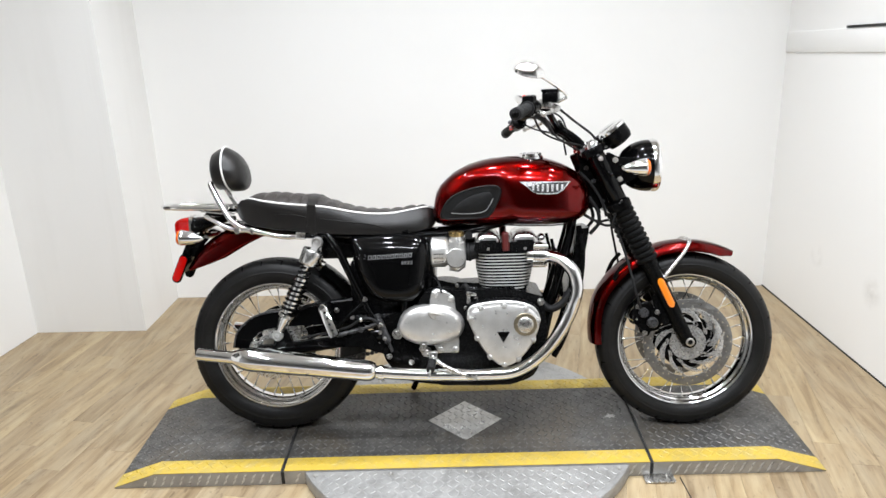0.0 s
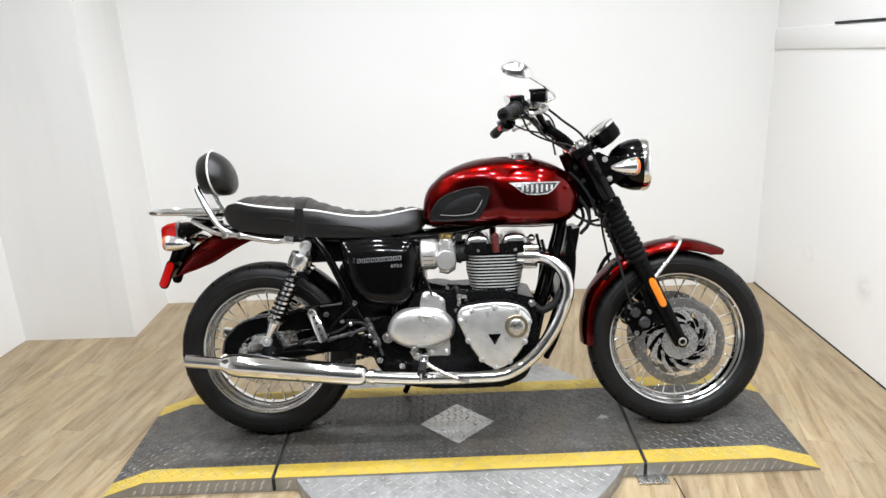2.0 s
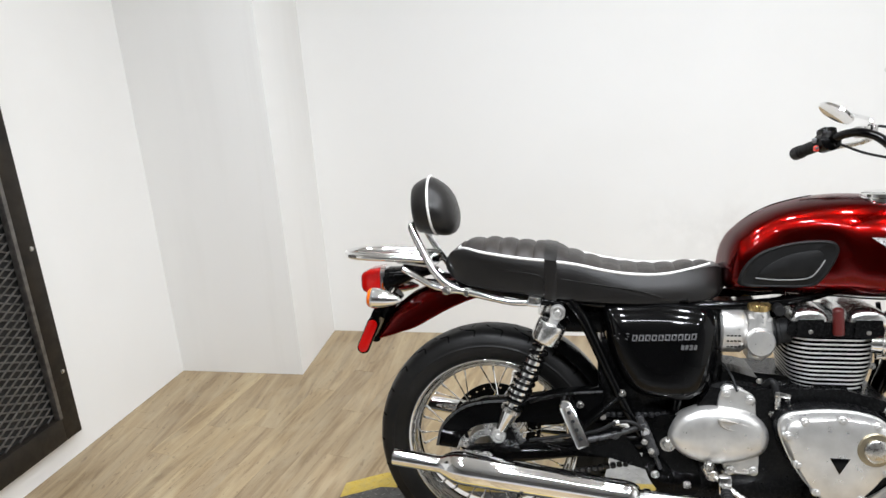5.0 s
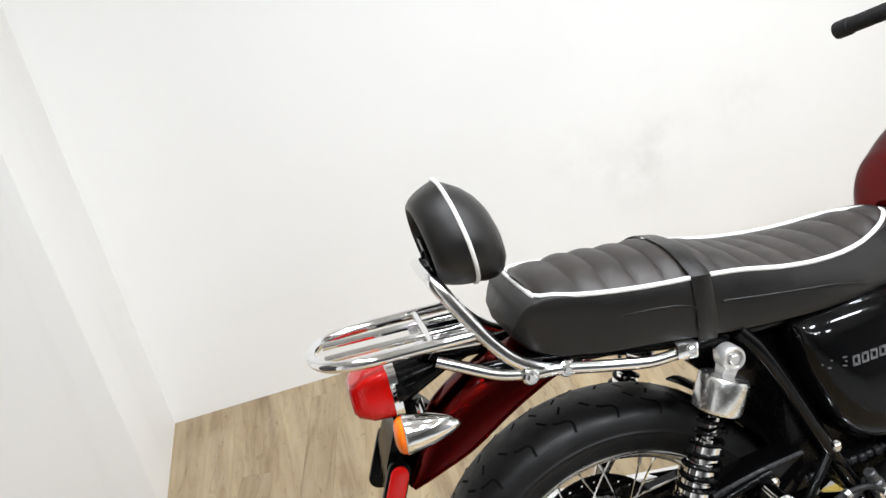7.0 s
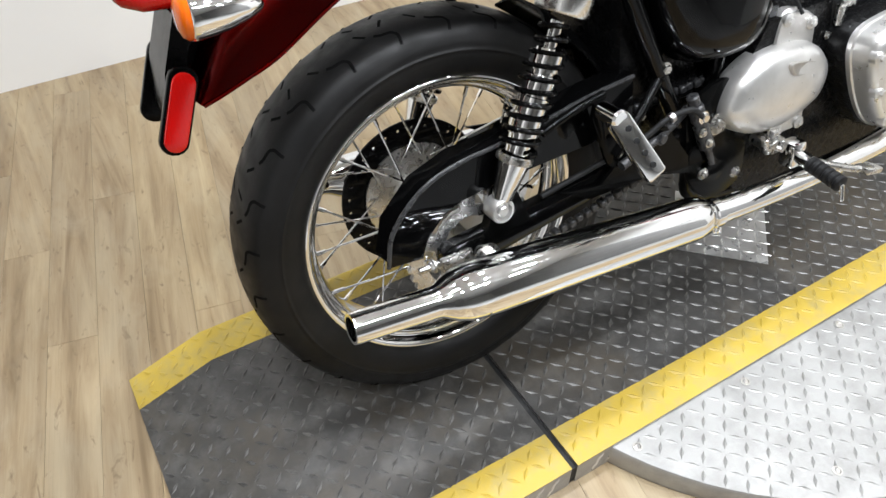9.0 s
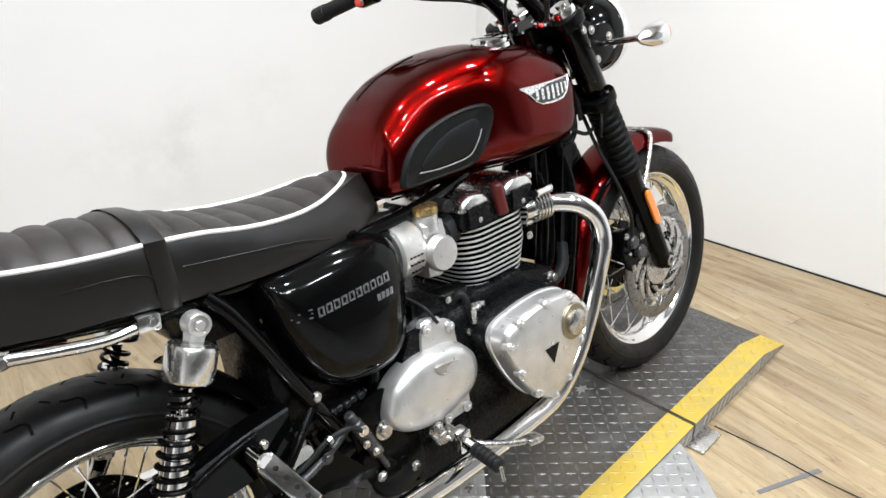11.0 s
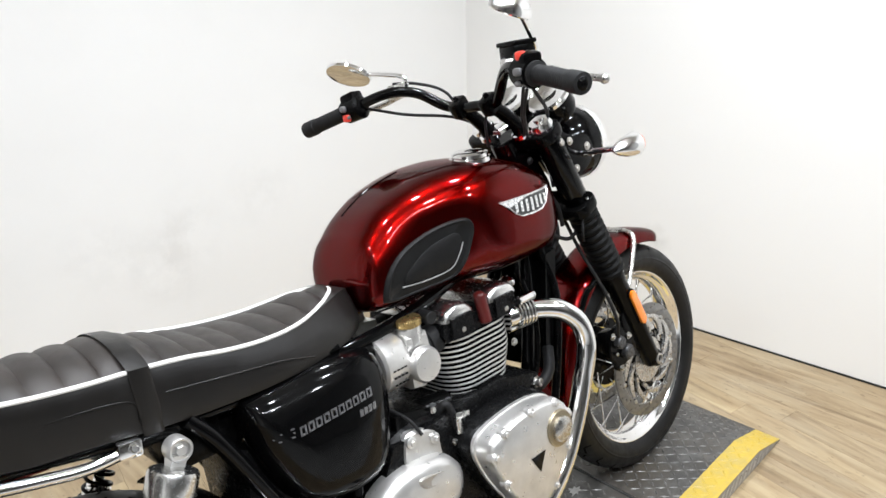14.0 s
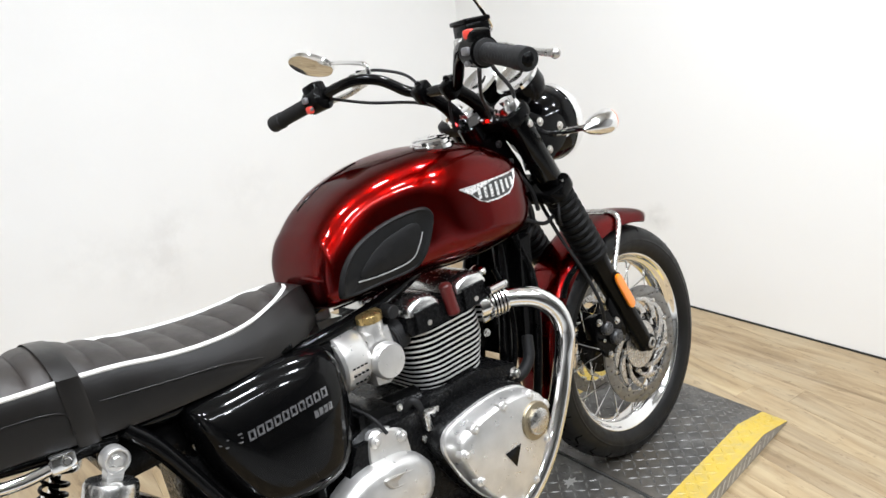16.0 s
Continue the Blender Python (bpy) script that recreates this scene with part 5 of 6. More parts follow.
# rolled seams along the seat's flanks
for s in (-1, 1):
    for pts in ([(-0.035, 0.091, 0.775), (0.05, 0.106, 0.788), (0.15, 0.114, 0.776), (0.158, 0.1165, 0.74)], [(0.2, 0.117, 0.77), (0.3, 0.121, 0.756), (0.38, 0.1225, 0.745), (0.44, 0.119, 0.728)]):
        part("flank_seam", sweep([(x, s_mid(x) + s * y, z) for x, y, z in pts], 0.0014, 6), VINYL, seat)

# parts of the tail
TY = 0.013


def tail(name, me, mat, parent=None, label="", both=False, kind="", slim=0.93):
    fit_to = Matrix.Translation((-0.012, TY, 0.01)) @ Matrix.Diagonal((1, slim, 1, 1))
    other = flipped(me) if both else None
    ob = part(name, moved(me, fit_to), mat, parent or bike, label, kind=kind)
    if both:
        part(name, moved(other, fit_to), mat, parent or bike, label, kind=kind)
    return ob


# back rest: an arched pad with a hollow back, on a chrome hoop
BR = pose(-0.122, 0.0, 0.862, 0, -7.5, 0)


def arch(sc, drop=0.0, k=44):
    """Outline of the pad; drop pulls the foot down, so that the hollow opens towards its foot."""
    out = []
    for j in range(k):
        a = 2 * math.pi * j / k
        c, s = math.cos(a), math.sin(a)
        e = 0.92 if s > 0 else 0.78
        h = 0.072 + 0.078 * sc * math.copysign(abs(s) ** e, s) + (drop * s if s < 0 else 0.0)
        w = 0.1 * sc * math.copysign(abs(c) ** (0.88 if s > 0 else 0.74), c) * (1.0 - 0.14 * s * s if s < 0 else 1.0 - 0.2 * s)
        out.append((w, h))
    return out


def pad_rings(steps):
    return [[BR @ Vector((q[0], y, z - 0.45 * max(0.0, q[0] - 0.006))) for y, z in arch(q[1], q[2] if len(q) > 2 else 0.0)] for q in steps]


rest = tail("backrest", loft(pad_rings([(0.006, 0.6, 0.02), (-0.03, 0.62, 0.02), (-0.039, 0.64, 0.018), (-0.043, 0.68, 0.012), (-0.042, 0.74, 0.006), (-0.036, 0.82), (-0.026, 0.89), (-0.014, 0.945), (-0.003, 0.98), (0.006, 0.993)])), VINYL, label="black padded passenger backrest with white piping", slim=1.0)
tail("cushion", loft(pad_rings([(0.006, 0.985), (0.022, 0.965), (0.038, 0.89), (0.051, 0.76), (0.06, 0.58), (0.066, 0.32), (0.068, 0.03)])), VINYL, rest, slim=1.0)
tail("piping", sweep([tuple(BR @ Vector((0.007, y, z))) for y, z in arch(1.0)], 0.0032, 8, 2, closed=True), PIPING, rest, "white edge piping", slim=1.0)
tail("seam", sweep([tuple(BR @ Vector(q)) for q in ((0.018, -0.02, 0.1395), (0.038, -0.034, 0.116), (0.05, -0.044, 0.088), (0.059, -0.046, 0.048), (0.051, -0.04, 0.008))], 0.0018, 6), SATIN_BLACK, rest, both=True, slim=1.0)
tail("back_shell", loft(pad_rings([(0.0, 0.62, 0.02), (0.004, 0.4, 0.01), (0.005, 0.05)])), SATIN_BLACK, rest, "hollow black back shell", slim=1.0)
hoop = [(-0.015, -0.1, 0.72), (-0.05, -0.1, 0.724), (-0.088, -0.098, 0.744), (-0.12, -0.092, 0.78), (-0.15, -0.082, 0.83), (-0.172, -0.072, 0.872), (-0.179, -0.055, 0.886), (-0.181, 0.0, 0.889)]
tail("grab_hoop", sweep(hoop + [(x, -y, z) for x, y, z in hoop[-2::-1]], 0.0105, 16, 6), CHROME, label="chrome tubular backrest hoop")
tail("rest_stay", joined(box(0.006, 0.03, 0.06, pose(-0.168, 0, 0.905, 0, -10, 0), 0.001), bolt((-0.173, 0, 0.91), (-1, 0, 0.1), 0.006)), SATIN_BLACK)
tail("side_rail", sweep([(-0.085, -0.1, 0.722), (-0.04, -0.106, 0.722), (0.03, -0.118, 0.709), (0.09, -0.127, 0.699), (0.135, -0.132, 0.7)], [0.0095, 0.0095, 0.009, 0.0088, 0.0085], 14, 5), CHROME, label="chrome rail under seat", both=True)
tail("rail_clamp", joined(box(0.034, 0.022, 0.026, pose(0.146, -0.132, 0.703, 0, 6, 0), 0.005), bolt((0.15, -0.143, 0.705), (0, -1, 0), 0.006)), CHROME, label="chrome clamp block at the rail end", both=True)
tail("rail_link", sweep([(0.155, -0.128, 0.702), (0.185, -0.126, 0.7), (0.215, -0.122, 0.69)], 0.009, 12, 4), SATIN_BLACK, both=True)
tail("rail_lower", sweep([(-0.075, -0.095, 0.722), (-0.12, -0.09, 0.733), (-0.17, -0.078, 0.757), (-0.2, -0.07, 0.772)], 0.009, 14, 5), CHROME, both=True)
for x, z in ((-0.08, 0.724), (-0.027, 0.72)):
    tail("rail_bolt", joined(rod((x, -0.09, z), (x, -0.114, z), 0.0125, 20, 0.003), bolt((x, -0.114, z), (0, -1, 0), 0.007, 0.006)), CHROME, both=True)
# luggage rack
rk = [(-0.125, -0.085, 0.798), (-0.2, -0.084, 0.801), (-0.3, -0.08, 0.804), (-0.35, -0.057, 0.806), (-0.369, 0.0, 0.807)]
rack = tail("luggage_rack", sweep(rk + [(x, -y, z) for x, y, z in rk[-2::-1]], 0.0085, 14, 6), CHROME, label="chrome tubular luggage rack")
for y in (-0.03, 0.03):
    tail("rack_bar", sweep([(-0.13, y, 0.797), (-0.22, y, 0.8015), (-0.3, y, 0.805), (-0.35, y, 0.8072)], 0.006, 12, 5), CHROME, rack)
tail("rack_bar", sweep([(-0.2, -0.084, 0.801), (-0.2, 0.0, 0.8005), (-0.2, 0.084, 0.801)], 0.006, 12, 5), CHROME, rack)
tail("rack_foot", box(0.1, 0.14, 0.006, pose(-0.17, 0, 0.784, 0, 7, 0), 0.002), CHROME, rack)
tail("rack_gusset", plate([[(-0.12, 0.79), (-0.19, 0.795), (-0.21, 0.775), (-0.14, 0.768)]], 0.004, 0.0006, flank(-0.062)), SATIN_BLACK, rack, both=True)

# rear mudguard
mg_top = [(0.06, 0.733), (0.0, 0.742), (-0.06, 0.744), (-0.115, 0.732), (-0.17, 0.71), (-0.215, 0.68), (-0.252, 0.645), (-0.276, 0.61), (-0.285, 0.592)]
mg_low = [(0.06, 0.697), (0.01, 0.7), (-0.03, 0.691), (-0.09, 0.664), (-0.13, 0.642), (-0.178, 0.615), (-0.22, 0.6), (-0.25, 0.59), (-0.275, 0.583)]
ring = []
for a, b in zip(catmull([(*p, 0) for p in mg_top], 4), catmull([(*p, 0) for p in mg_low], 4)):
    row = []
    for u in np.linspace(-1, 1, 17):
        k = abs(u)
        f = k ** 2.4
        row.append((a[0] + (b[0] - a[0]) * f, math.copysign(0.056 * (1 - (1 - k) ** 2.0), u), a[1] + (b[1] - a[1]) * f))
    ring.append(row + [(x + 0.002, y * 0.95, z - 0.003) for x, y, z in row[::-1]])
tail("rear_mudguard", loft(ring), RED, label="dark candy red rear mudguard")
tail("mudguard_edge", sweep([(p[0], -0.056, p[1]) for p in mg_low], 0.0028, 8, 4), RED, both=True)
tail("guard_liner", sweep([(0.06, 0, 0.7), (-0.05, 0, 0.706), (-0.13, 0, 0.68), (-0.2, 0, 0.638)], [0.03, 0.03, 0.028, 0.02], 12, 4, flat=0.3), SATIN_BLACK)
# tail lamp and plate holder


def rounded_box(st, p, zc=None):
    return loft([[(x, w * math.copysign(abs(math.cos(a)) ** p, math.cos(a)), z + h * math.copysign(abs(math.sin(a)) ** p, math.sin(a))) for a in np.linspace(0, 2 * math.pi, 28, endpoint=False)] for x, w, h, z in st])


LAMP_AT = Matrix.Translation((-0.004, 0.003, 0.002))
tail("lamp_housing", moved(rounded_box(((-0.12, 0.03, 0.008, 0.757), (-0.18, 0.042, 0.016, 0.75), (-0.235, 0.05, 0.028, 0.737), (-0.26, 0.052, 0.034, 0.73)), 0.7), LAMP_AT), SATIN_BLACK, label="black tail lamp housing")
tail("tail_lamp", moved(rounded_box(((-0.266, 0.048, 0.04, 0.728), (-0.3, 0.045, 0.036, 0.727), (-0.32, 0.038, 0.027, 0.727), (-0.326, 0.03, 0.02, 0.727), (-0.327, 0.004, 0.003, 0.727)), 0.4), LAMP_AT), RED_LENS, label="red tail lamp lens")
tail("lamp_bezel", moved(rounded_box(((-0.253, 0.046, 0.039, 0.729), (-0.255, 0.05, 0.043, 0.729), (-0.267, 0.05, 0.043, 0.729), (-0.269, 0.047, 0.04, 0.729)), 0.42), LAMP_AT), CHROME, label="chrome tail lamp rim")
tail("plate_bracket", loft([[(-0.262, y, 0.69), (-0.278, y, 0.69), (-0.305, y, 0.63), (-0.318, y, 0.575), (-0.303, y, 0.572), (-0.285, y, 0.61)] for y in (-0.05, -0.044, 0.044, 0.05)]), SATIN_BLACK, label="black licence plate holder")
tail("plate_arm", sweep([(-0.235, 0, 0.7), (-0.262, 0, 0.665), (-0.28, 0, 0.63)], 0.022, 12), SATIN_BLACK)
rm = Matrix.Translation((-0.305, -0.07, 0.589)) @ Matrix.Rotation(radians(24), 4, "Y")
pill = [(0.0135 * math.cos(a), 0.034 * s + 0.0135 * math.sin(a)) for s, a0 in ((1, 0), (-1, math.pi)) for a in np.linspace(a0, a0 + math.pi, 9)]
tail("reflector_base", plate([[(x * 1.25, z * 1.12) for x, z in pill]], 0.012, 0.002, rm @ flank(0.006)), SATIN_BLACK, both=True)
tail("side_reflector", plate([pill], 0.008, 0.002, rm @ flank(-0.002)), RED_LENS, label="long red side reflector", both=True)


def indicator(p, direction, parent, arm):
    """A chrome teardrop on a stalk with an amber lens at its mouth."""
    m = along(p, direction)
    body = part("indicator", lathe([(-0.066, 0.002), (-0.062, 0.007), (-0.047, 0.0145), (-0.026, 0.0215), (-0.005, 0.0255), (0.006, 0.027), (0.012, 0.0275), (0.014, 0.0262)], 28, m), CHROME, parent, "chrome teardrop indicator")
    part("lens", lathe([(0.012, 0.0258), (0.018, 0.0252), (0.023, 0.0215), (0.026, 0.0125), (0.0265, 0.002)], 28, m), AMBER_LENS, body, "amber indicator lens")
    part("stalk", sweep([tuple(Vector(p) - Vector(direction).normalized() * 0.02), arm], 0.007, 12, smooth=False), CHROME, body)


for s in (-1, 1):
    indicator((-0.272, s * 0.104, 0.714), (-1, 0, 0.08), bike, (-0.25, s * 0.04, 0.726))
    indicator((1.262, s * 0.212, 0.915), (1, 0, 0.02), bike, (1.235, s * 0.1, 0.905))

# side covers
sc_out = rounded([(0.3, 0.7), (0.302, 0.65), (0.312, 0.6), (0.33, 0.55), (0.354, 0.51), (0.388, 0.484), (0.432, 0.473), (0.48, 0.471), (0.522, 0.478), (0.55, 0.5), (0.565, 0.54), (0.574, 0.6), (0.576, 0.655), (0.562, 0.688), (0.53, 0.706), (0.45, 0.716), (0.37, 0.715), (0.318, 0.712)], 6)
SC_MID = np.array((0.425, 0.54))  # the bulge is fullest low down, so the foot is steep and the top slopes
SC_STEPS = [(0.97, -0.03), (1.0, 0.0), (0.992, 0.012), (0.97, 0.024), (0.93, 0.036), (0.87, 0.0465), (0.79, 0.0555), (0.69, 0.0625), (0.57, 0.068), (0.43, 0.0715), (0.27, 0.0735), (0.1, 0.0742)]
SC_Y = -0.087
sc = part("side_cover", loft([[(SC_MID[0] + (x - SC_MID[0]) * k, SC_Y - h, SC_MID[1] + (z - SC_MID[1]) * k) for x, z in sc_out] for k, h in SC_STEPS]), GLOSS_BLACK, bike, "gloss black oval side cover", both=True)


def cover_y(x, z):
    """How far out the side cover's skin lies at a point of its outline's plane."""
    c = SC_MID
    d = np.array((x, z)) - c
    best = 0.0
    for a, b in zip(sc_out, sc_out[1:] + sc_out[:1]):
        e = np.array(b) - np.array(a)
        den = d[0] * e[1] - d[1] * e[0]
        if abs(den) < 1e-12:
            continue
        q = np.array(a) - c
        k, u = (q[0] * e[1] - q[1] * e[0]) / den, (q[0] * d[1] - q[1] * d[0]) / den
        if k > 0 and -1e-6 <= u <= 1.000001:
            best = max(best, 1 / k)
    up = SC_STEPS[1:][::-1]
    return SC_Y - float(np.interp(best, [p for p, q in up], [q for p, q in up]))


def on_cover(name, outlines):
    """A thin printed shape that follows the side cover's skin."""
    me = plate(outlines, 0.0012)
    for v in me.vertices:
        x, z, h = v.co.x, v.co.y, v.co.z
        v.co = (x, cover_y(x, z) - 0.0004 - h, z)
    return part(name, finish(me), COVER_PRINT, sc)


for k in range(10):
    x, z = 0.366 + k * 0.015, 0.63 + k * 0.0006
    lean = 0.002
    on_cover("script_bar", [[(x, z), (x + 0.0118, z), (x + 0.0118 + lean, z + 0.0145), (x + lean, z + 0.0145)], [(x + 0.0032, z + 0.003), (x + 0.0089, z + 0.003), (x + 0.0089 + lean * 0.6, z + 0.0115), (x + 0.0032 + lean * 0.6, z + 0.0115)]])
for k in range(4):
    x = 0.478 + k * 0.0096
    on_cover("script_bar", [[(x, 0.612), (x + 0.0074, 0.612), (x + 0.0086, 0.6235), (x + 0.0012, 0.6235)]])
for x, z, w in ((0.336, 0.6445, 0.024), (0.326, 0.6385, 0.033), (0.333, 0.6325, 0.024)):
    on_cover("swoosh", [[(x, z), (x + w, z + 0.001), (x + w - 0.001, z + 0.0034), (x - 0.001, z + 0.0024)]])

# front fork
FU = Vector((1.116, 0, 1.0))
FL = Vector((1.447, 0, 0.316))
FD = (FL - FU).normalized()
FY = 0.085


def fork_at(z):
    return FU + (FL - FU) * ((z - FU.z) / (FL.z - FU.z))


for s in (-1, 1):
    o = Vector((0, s * FY, 0))
    leg = part("fork_slider", lathe([(0, 0.016), (0.004, 0.0225), (0.03, 0.0245), (0.09, 0.0255), (0.14, 0.0265), (0.3, 0.028), (0.312, 0.031), (0.33, 0.031)], 28, along(fork_at(0.302) + o, -FD)), SATIN_BLACK, bike, "matte black fork leg")
    ax = (1.451, s * 0.081, 0.316)
    part("axle_end", lathe([(-0.014, 0.02), (-0.012, 0.024), (0.022, 0.0225), (0.025, 0.019), (0.0252, 0.013)], 28, along(ax, (0, s, 0))), SATIN_BLACK, leg)
    part("axle_nut", lathe([(0.02, 0.0145), (0.0285, 0.0145), (0.0298, 0.0125), (0.03, 0.009), (0.022, 0.0085)], 24, along(ax, (0, s, 0))), DULL_ALLOY, leg, "grey hollow axle end")
    part("axle_bore", lathe([(0.022, 0.0088), (0.0235, 0.0088), (0.0236, 0.001)], 20, along(ax, (0, s, 0))), GROOVE, leg, "dark bore of the axle")
    prof, L0 = [], 0.198
    for i in range(10):
        h = L0 * i / 10
        prof += [(h, 0.031), (h + 0.005, 0.0375 - i * 0.0002), (h + 0.013, 0.0375 - i * 0.0002), (h + 0.018, 0.031)]
    part("fork_gaiter", lathe(prof, 28, along(fork_at(0.597) + o, -FD)), GAITER, bike, "ribbed black rubber fork gaiter")
    part("fork_shroud", lathe([(0, 0.027), (0.004, 0.0295), (0.17, 0.0295), (0.176, 0.027)], 32, along(fork_at(0.8) + o, -FD)), GLOSS_BLACK, bike)
    part("fork_cap", lathe([(0, 0.027), (0.02, 0.027), (0.026, 0.024), (0.027, 0.012), (0.033, 0.011), (0.034, 0.002)], 28, along(fork_at(0.976) + o, -FD)), CHROME, bike, "chrome fork cap")
    clamp = along(fork_at(0.782) + o, -FD)
    part("shroud_ring", lathe([(-0.012, 0.03), (-0.01, 0.0345), (0.012, 0.0345), (0.014, 0.03)], 28, clamp), SATIN_BLACK, bike)
    for z, rr in ((0.945, 0.0075), (0.8, 0.006)):
        part("shroud_bolt", bolt(fork_at(z) + o + Vector((0.004, s * 0.027, 0)), (0, s, 0), rr, 0.007), DULL_ALLOY, bike)
    part("front_reflector", moved(plate([[(x * 0.88, z * 1.15) for x, z in pill]], 0.008, 0.002, flank(0.0)), Matrix.Translation((1.366, s * 0.117, 0.49)) @ Matrix.Rotation(radians(-25), 4, "Y") @ Matrix.Diagonal((1, -s, 1, 1)) @ Matrix.Rotation(0, 4, "X")), AMBER, bike, "long amber side reflector")
    part("reflector_mount", moved(plate([[(x * 1.1, z * 1.24) for x, z in pill]], 0.008, 0.002, flank(0.0)), Matrix.Translation((1.366, s * 0.111, 0.49)) @ Matrix.Rotation(radians(-25), 4, "Y")), SATIN_BLACK, bike)
for z, w, nm in ((0.972, 0.122, "top_yoke"), (0.79, 0.126, "bottom_yoke")):
    p = fork_at(z)
    o = fin_outline(-0.045, 0.035, w, 0.03)
    part(nm, moved(plate([[(x, y) for x, y in o]], 0.028, 0.005), Matrix.Translation(p) @ Matrix.Rotation(math.atan2(FD.x, -FD.z) * -1, 4, "Y")), SATIN_BLACK, bike)
part("yoke_nut", lathe([(0, 0.022), (0.008, 0.022), (0.012, 0.017), (0.013, 0.004)], 6, along(fork_at(0.99) + Vector((-0.03, 0, 0.0)), -FD)), CHROME, bike)
for yb in [bolt(fork_at(0.775) + Vector((-0.03, -0.1, -0.008)), (0, -1, 0), 0.008, 0.008)]:
    part("yoke_bolt", yb, CHROME, bike, both=True)

# front mudguard
ring = []
for a in np.radians(np.linspace(62, 181, 44)):
    row = []
    edge = 1.0 if a > radians(70) else 0.55 + 0.45 * (a - radians(62)) / radians(8)
    for u in np.linspace(-1, 1, 15):
        k = abs(u)
        r = 0.351 - 0.022 * min(1.0, max(0.0, (a - radians(150)) / radians(30))) - 0.034 * edge * k ** 2.6
        w = math.copysign(0.064 * edge * (1 - (1 - k) ** 1.8), u)
        row.append((FC[0] + r * math.cos(a), w, FC[2] + r * math.sin(a)))
    inn = [(FC[0] + (x - FC[0]) * 0.992, y * 0.96, FC[2] + (z - FC[2]) * 0.992) for x, y, z in row[::-1]]
    ring.append(row + inn)
part("front_mudguard", loft(ring), RED, bike, "dark candy red front mudguard")
stay = [(1.358, -0.098, 0.535), (1.385, -0.09, 0.565), (1.43, -0.076, 0.615), (1.452, -0.066, 0.645), (1.46, -0.045, 0.657), (1.462, 0.0, 0.66)]
part("mudguard_stay", sweep(stay + [(x, -y, z) for x, y, z in stay[-2::-1]], 0.0062, 12, 6), STEEL, bike, "satin steel mudguard stay")
part("stay_clip", box(0.03, 0.05, 0.006, Matrix.Translation((1.462, 0, 0.6555)), 0.002), STEEL, bike)
part("mudguard_bracket", sweep([(1.25, -0.09, 0.6), (1.22, -0.075, 0.57), (1.2, -0.068, 0.53)], 0.007, 10), SATIN_BLACK, bike, both=True)
# calipers
cal = rounded([(1.262, 0.425), (1.282, 0.45), (1.318, 0.456), (1.33, 0.436), (1.352, 0.425), (1.36, 0.39), (1.347, 0.358), (1.322, 0.352), (1.312, 0.336), (1.288, 0.345), (1.276, 0.372), (1.262, 0.385)], 3)
for s in (-1, 1):
    side = Matrix.Diagonal((1, -1, 1, 1)) if s > 0 else Matrix()
    c = part("brake_caliper", moved(dome(cal, [(0.9, 0.0), (1.0, 0.004), (1.0, 0.014), (0.93, 0.017), (0.88, 0.017)], flank(-0.078)), side), SATIN_BLACK, bike, "black front brake caliper")
    for x, z, r in ((1.295, 0.42, 0.017), (1.325, 0.385, 0.019)):
        part("piston_cap", lathe([(0, r), (0.012, r), (0.016, r * 0.8), (0.0165, r * 0.3)], 20, along((x, s * 0.094, z), (0, s, 0))), BRACKET_GREY, c)
    part("bridge", moved(cuboid(1.268, 1.31, -0.083, -0.052, 0.392, 0.448, 0.006), side), SATIN_BLACK, c)
    for x, z in ((1.276, 0.44), (1.342, 0.42), (1.3, 0.348)):
        part("caliper_bolt", bolt((x, s * 0.095, z), (0, s, 0), 0.0065, 0.007), STEEL, c)
    part("bleed_screw", rod((1.275, s * 0.09, 0.396), (1.268, s * 0.112, 0.4), 0.004, 10), CHROME, c)
    part("caliper_bracket", moved(plate([rounded([(1.325, 0.47), (1.35, 0.48), (1.372, 0.44), (1.385, 0.39), (1.37, 0.37), (1.348, 0.4)], 3)], 0.008, 0.001, flank(-0.088)), side), SATIN_BLACK, c)
    part("brake_hose", sweep([(1.282, s * 0.108, 0.44), (1.262, s * 0.122, 0.5), (1.245, s * 0.105, 0.58), (1.22, s * 0.07, 0.68), (1.2, s * 0.04, 0.78), (1.15, s * 0.02, 0.86)], 0.0042, 8), RUBBER, bike)

# headlamp
HC = Vector((1.338, 0, 0.917))
part("headlamp_bowl", lathe([(0.0, 0.088), (-0.02, 0.0885), (-0.042, 0.085), (-0.07, 0.075), (-0.095, 0.056), (-0.112, 0.031), (-0.118, 0.004)], 48, along(HC, (1, 0, 0.03))), GLOSS_BLACK, bike, "gloss black headlamp bowl")
part("headlamp_rim", lathe([(-0.008, 0.0865), (-0.006, 0.0905), (0.008, 0.0915), (0.018, 0.088), (0.021, 0.082), (0.012, 0.081)], 48, along(HC, (1, 0, 0.03))), CHROME, bike, "chrome headlamp rim")
part("headlamp_glass", lathe([(0.012, 0.082), (0.02, 0.075), (0.028, 0.05), (0.031, 0.02), (0.0315, 0.002)], 40, along(HC, (1, 0, 0.03))), GLASS, bike, "clear ribbed headlamp glass")
part("reflector_bowl", lathe([(-0.05, 0.002), (-0.048, 0.03), (-0.02, 0.065), (0.01, 0.08)], 40, along(HC, (1, 0, 0.03))), CHROME, bike)
for dy in (-1,):
    part("lamp_bolt", bolt((1.286, -0.089, 0.899), (0, -1, 0), 0.008, 0.006), CHROME, bike, both=True)
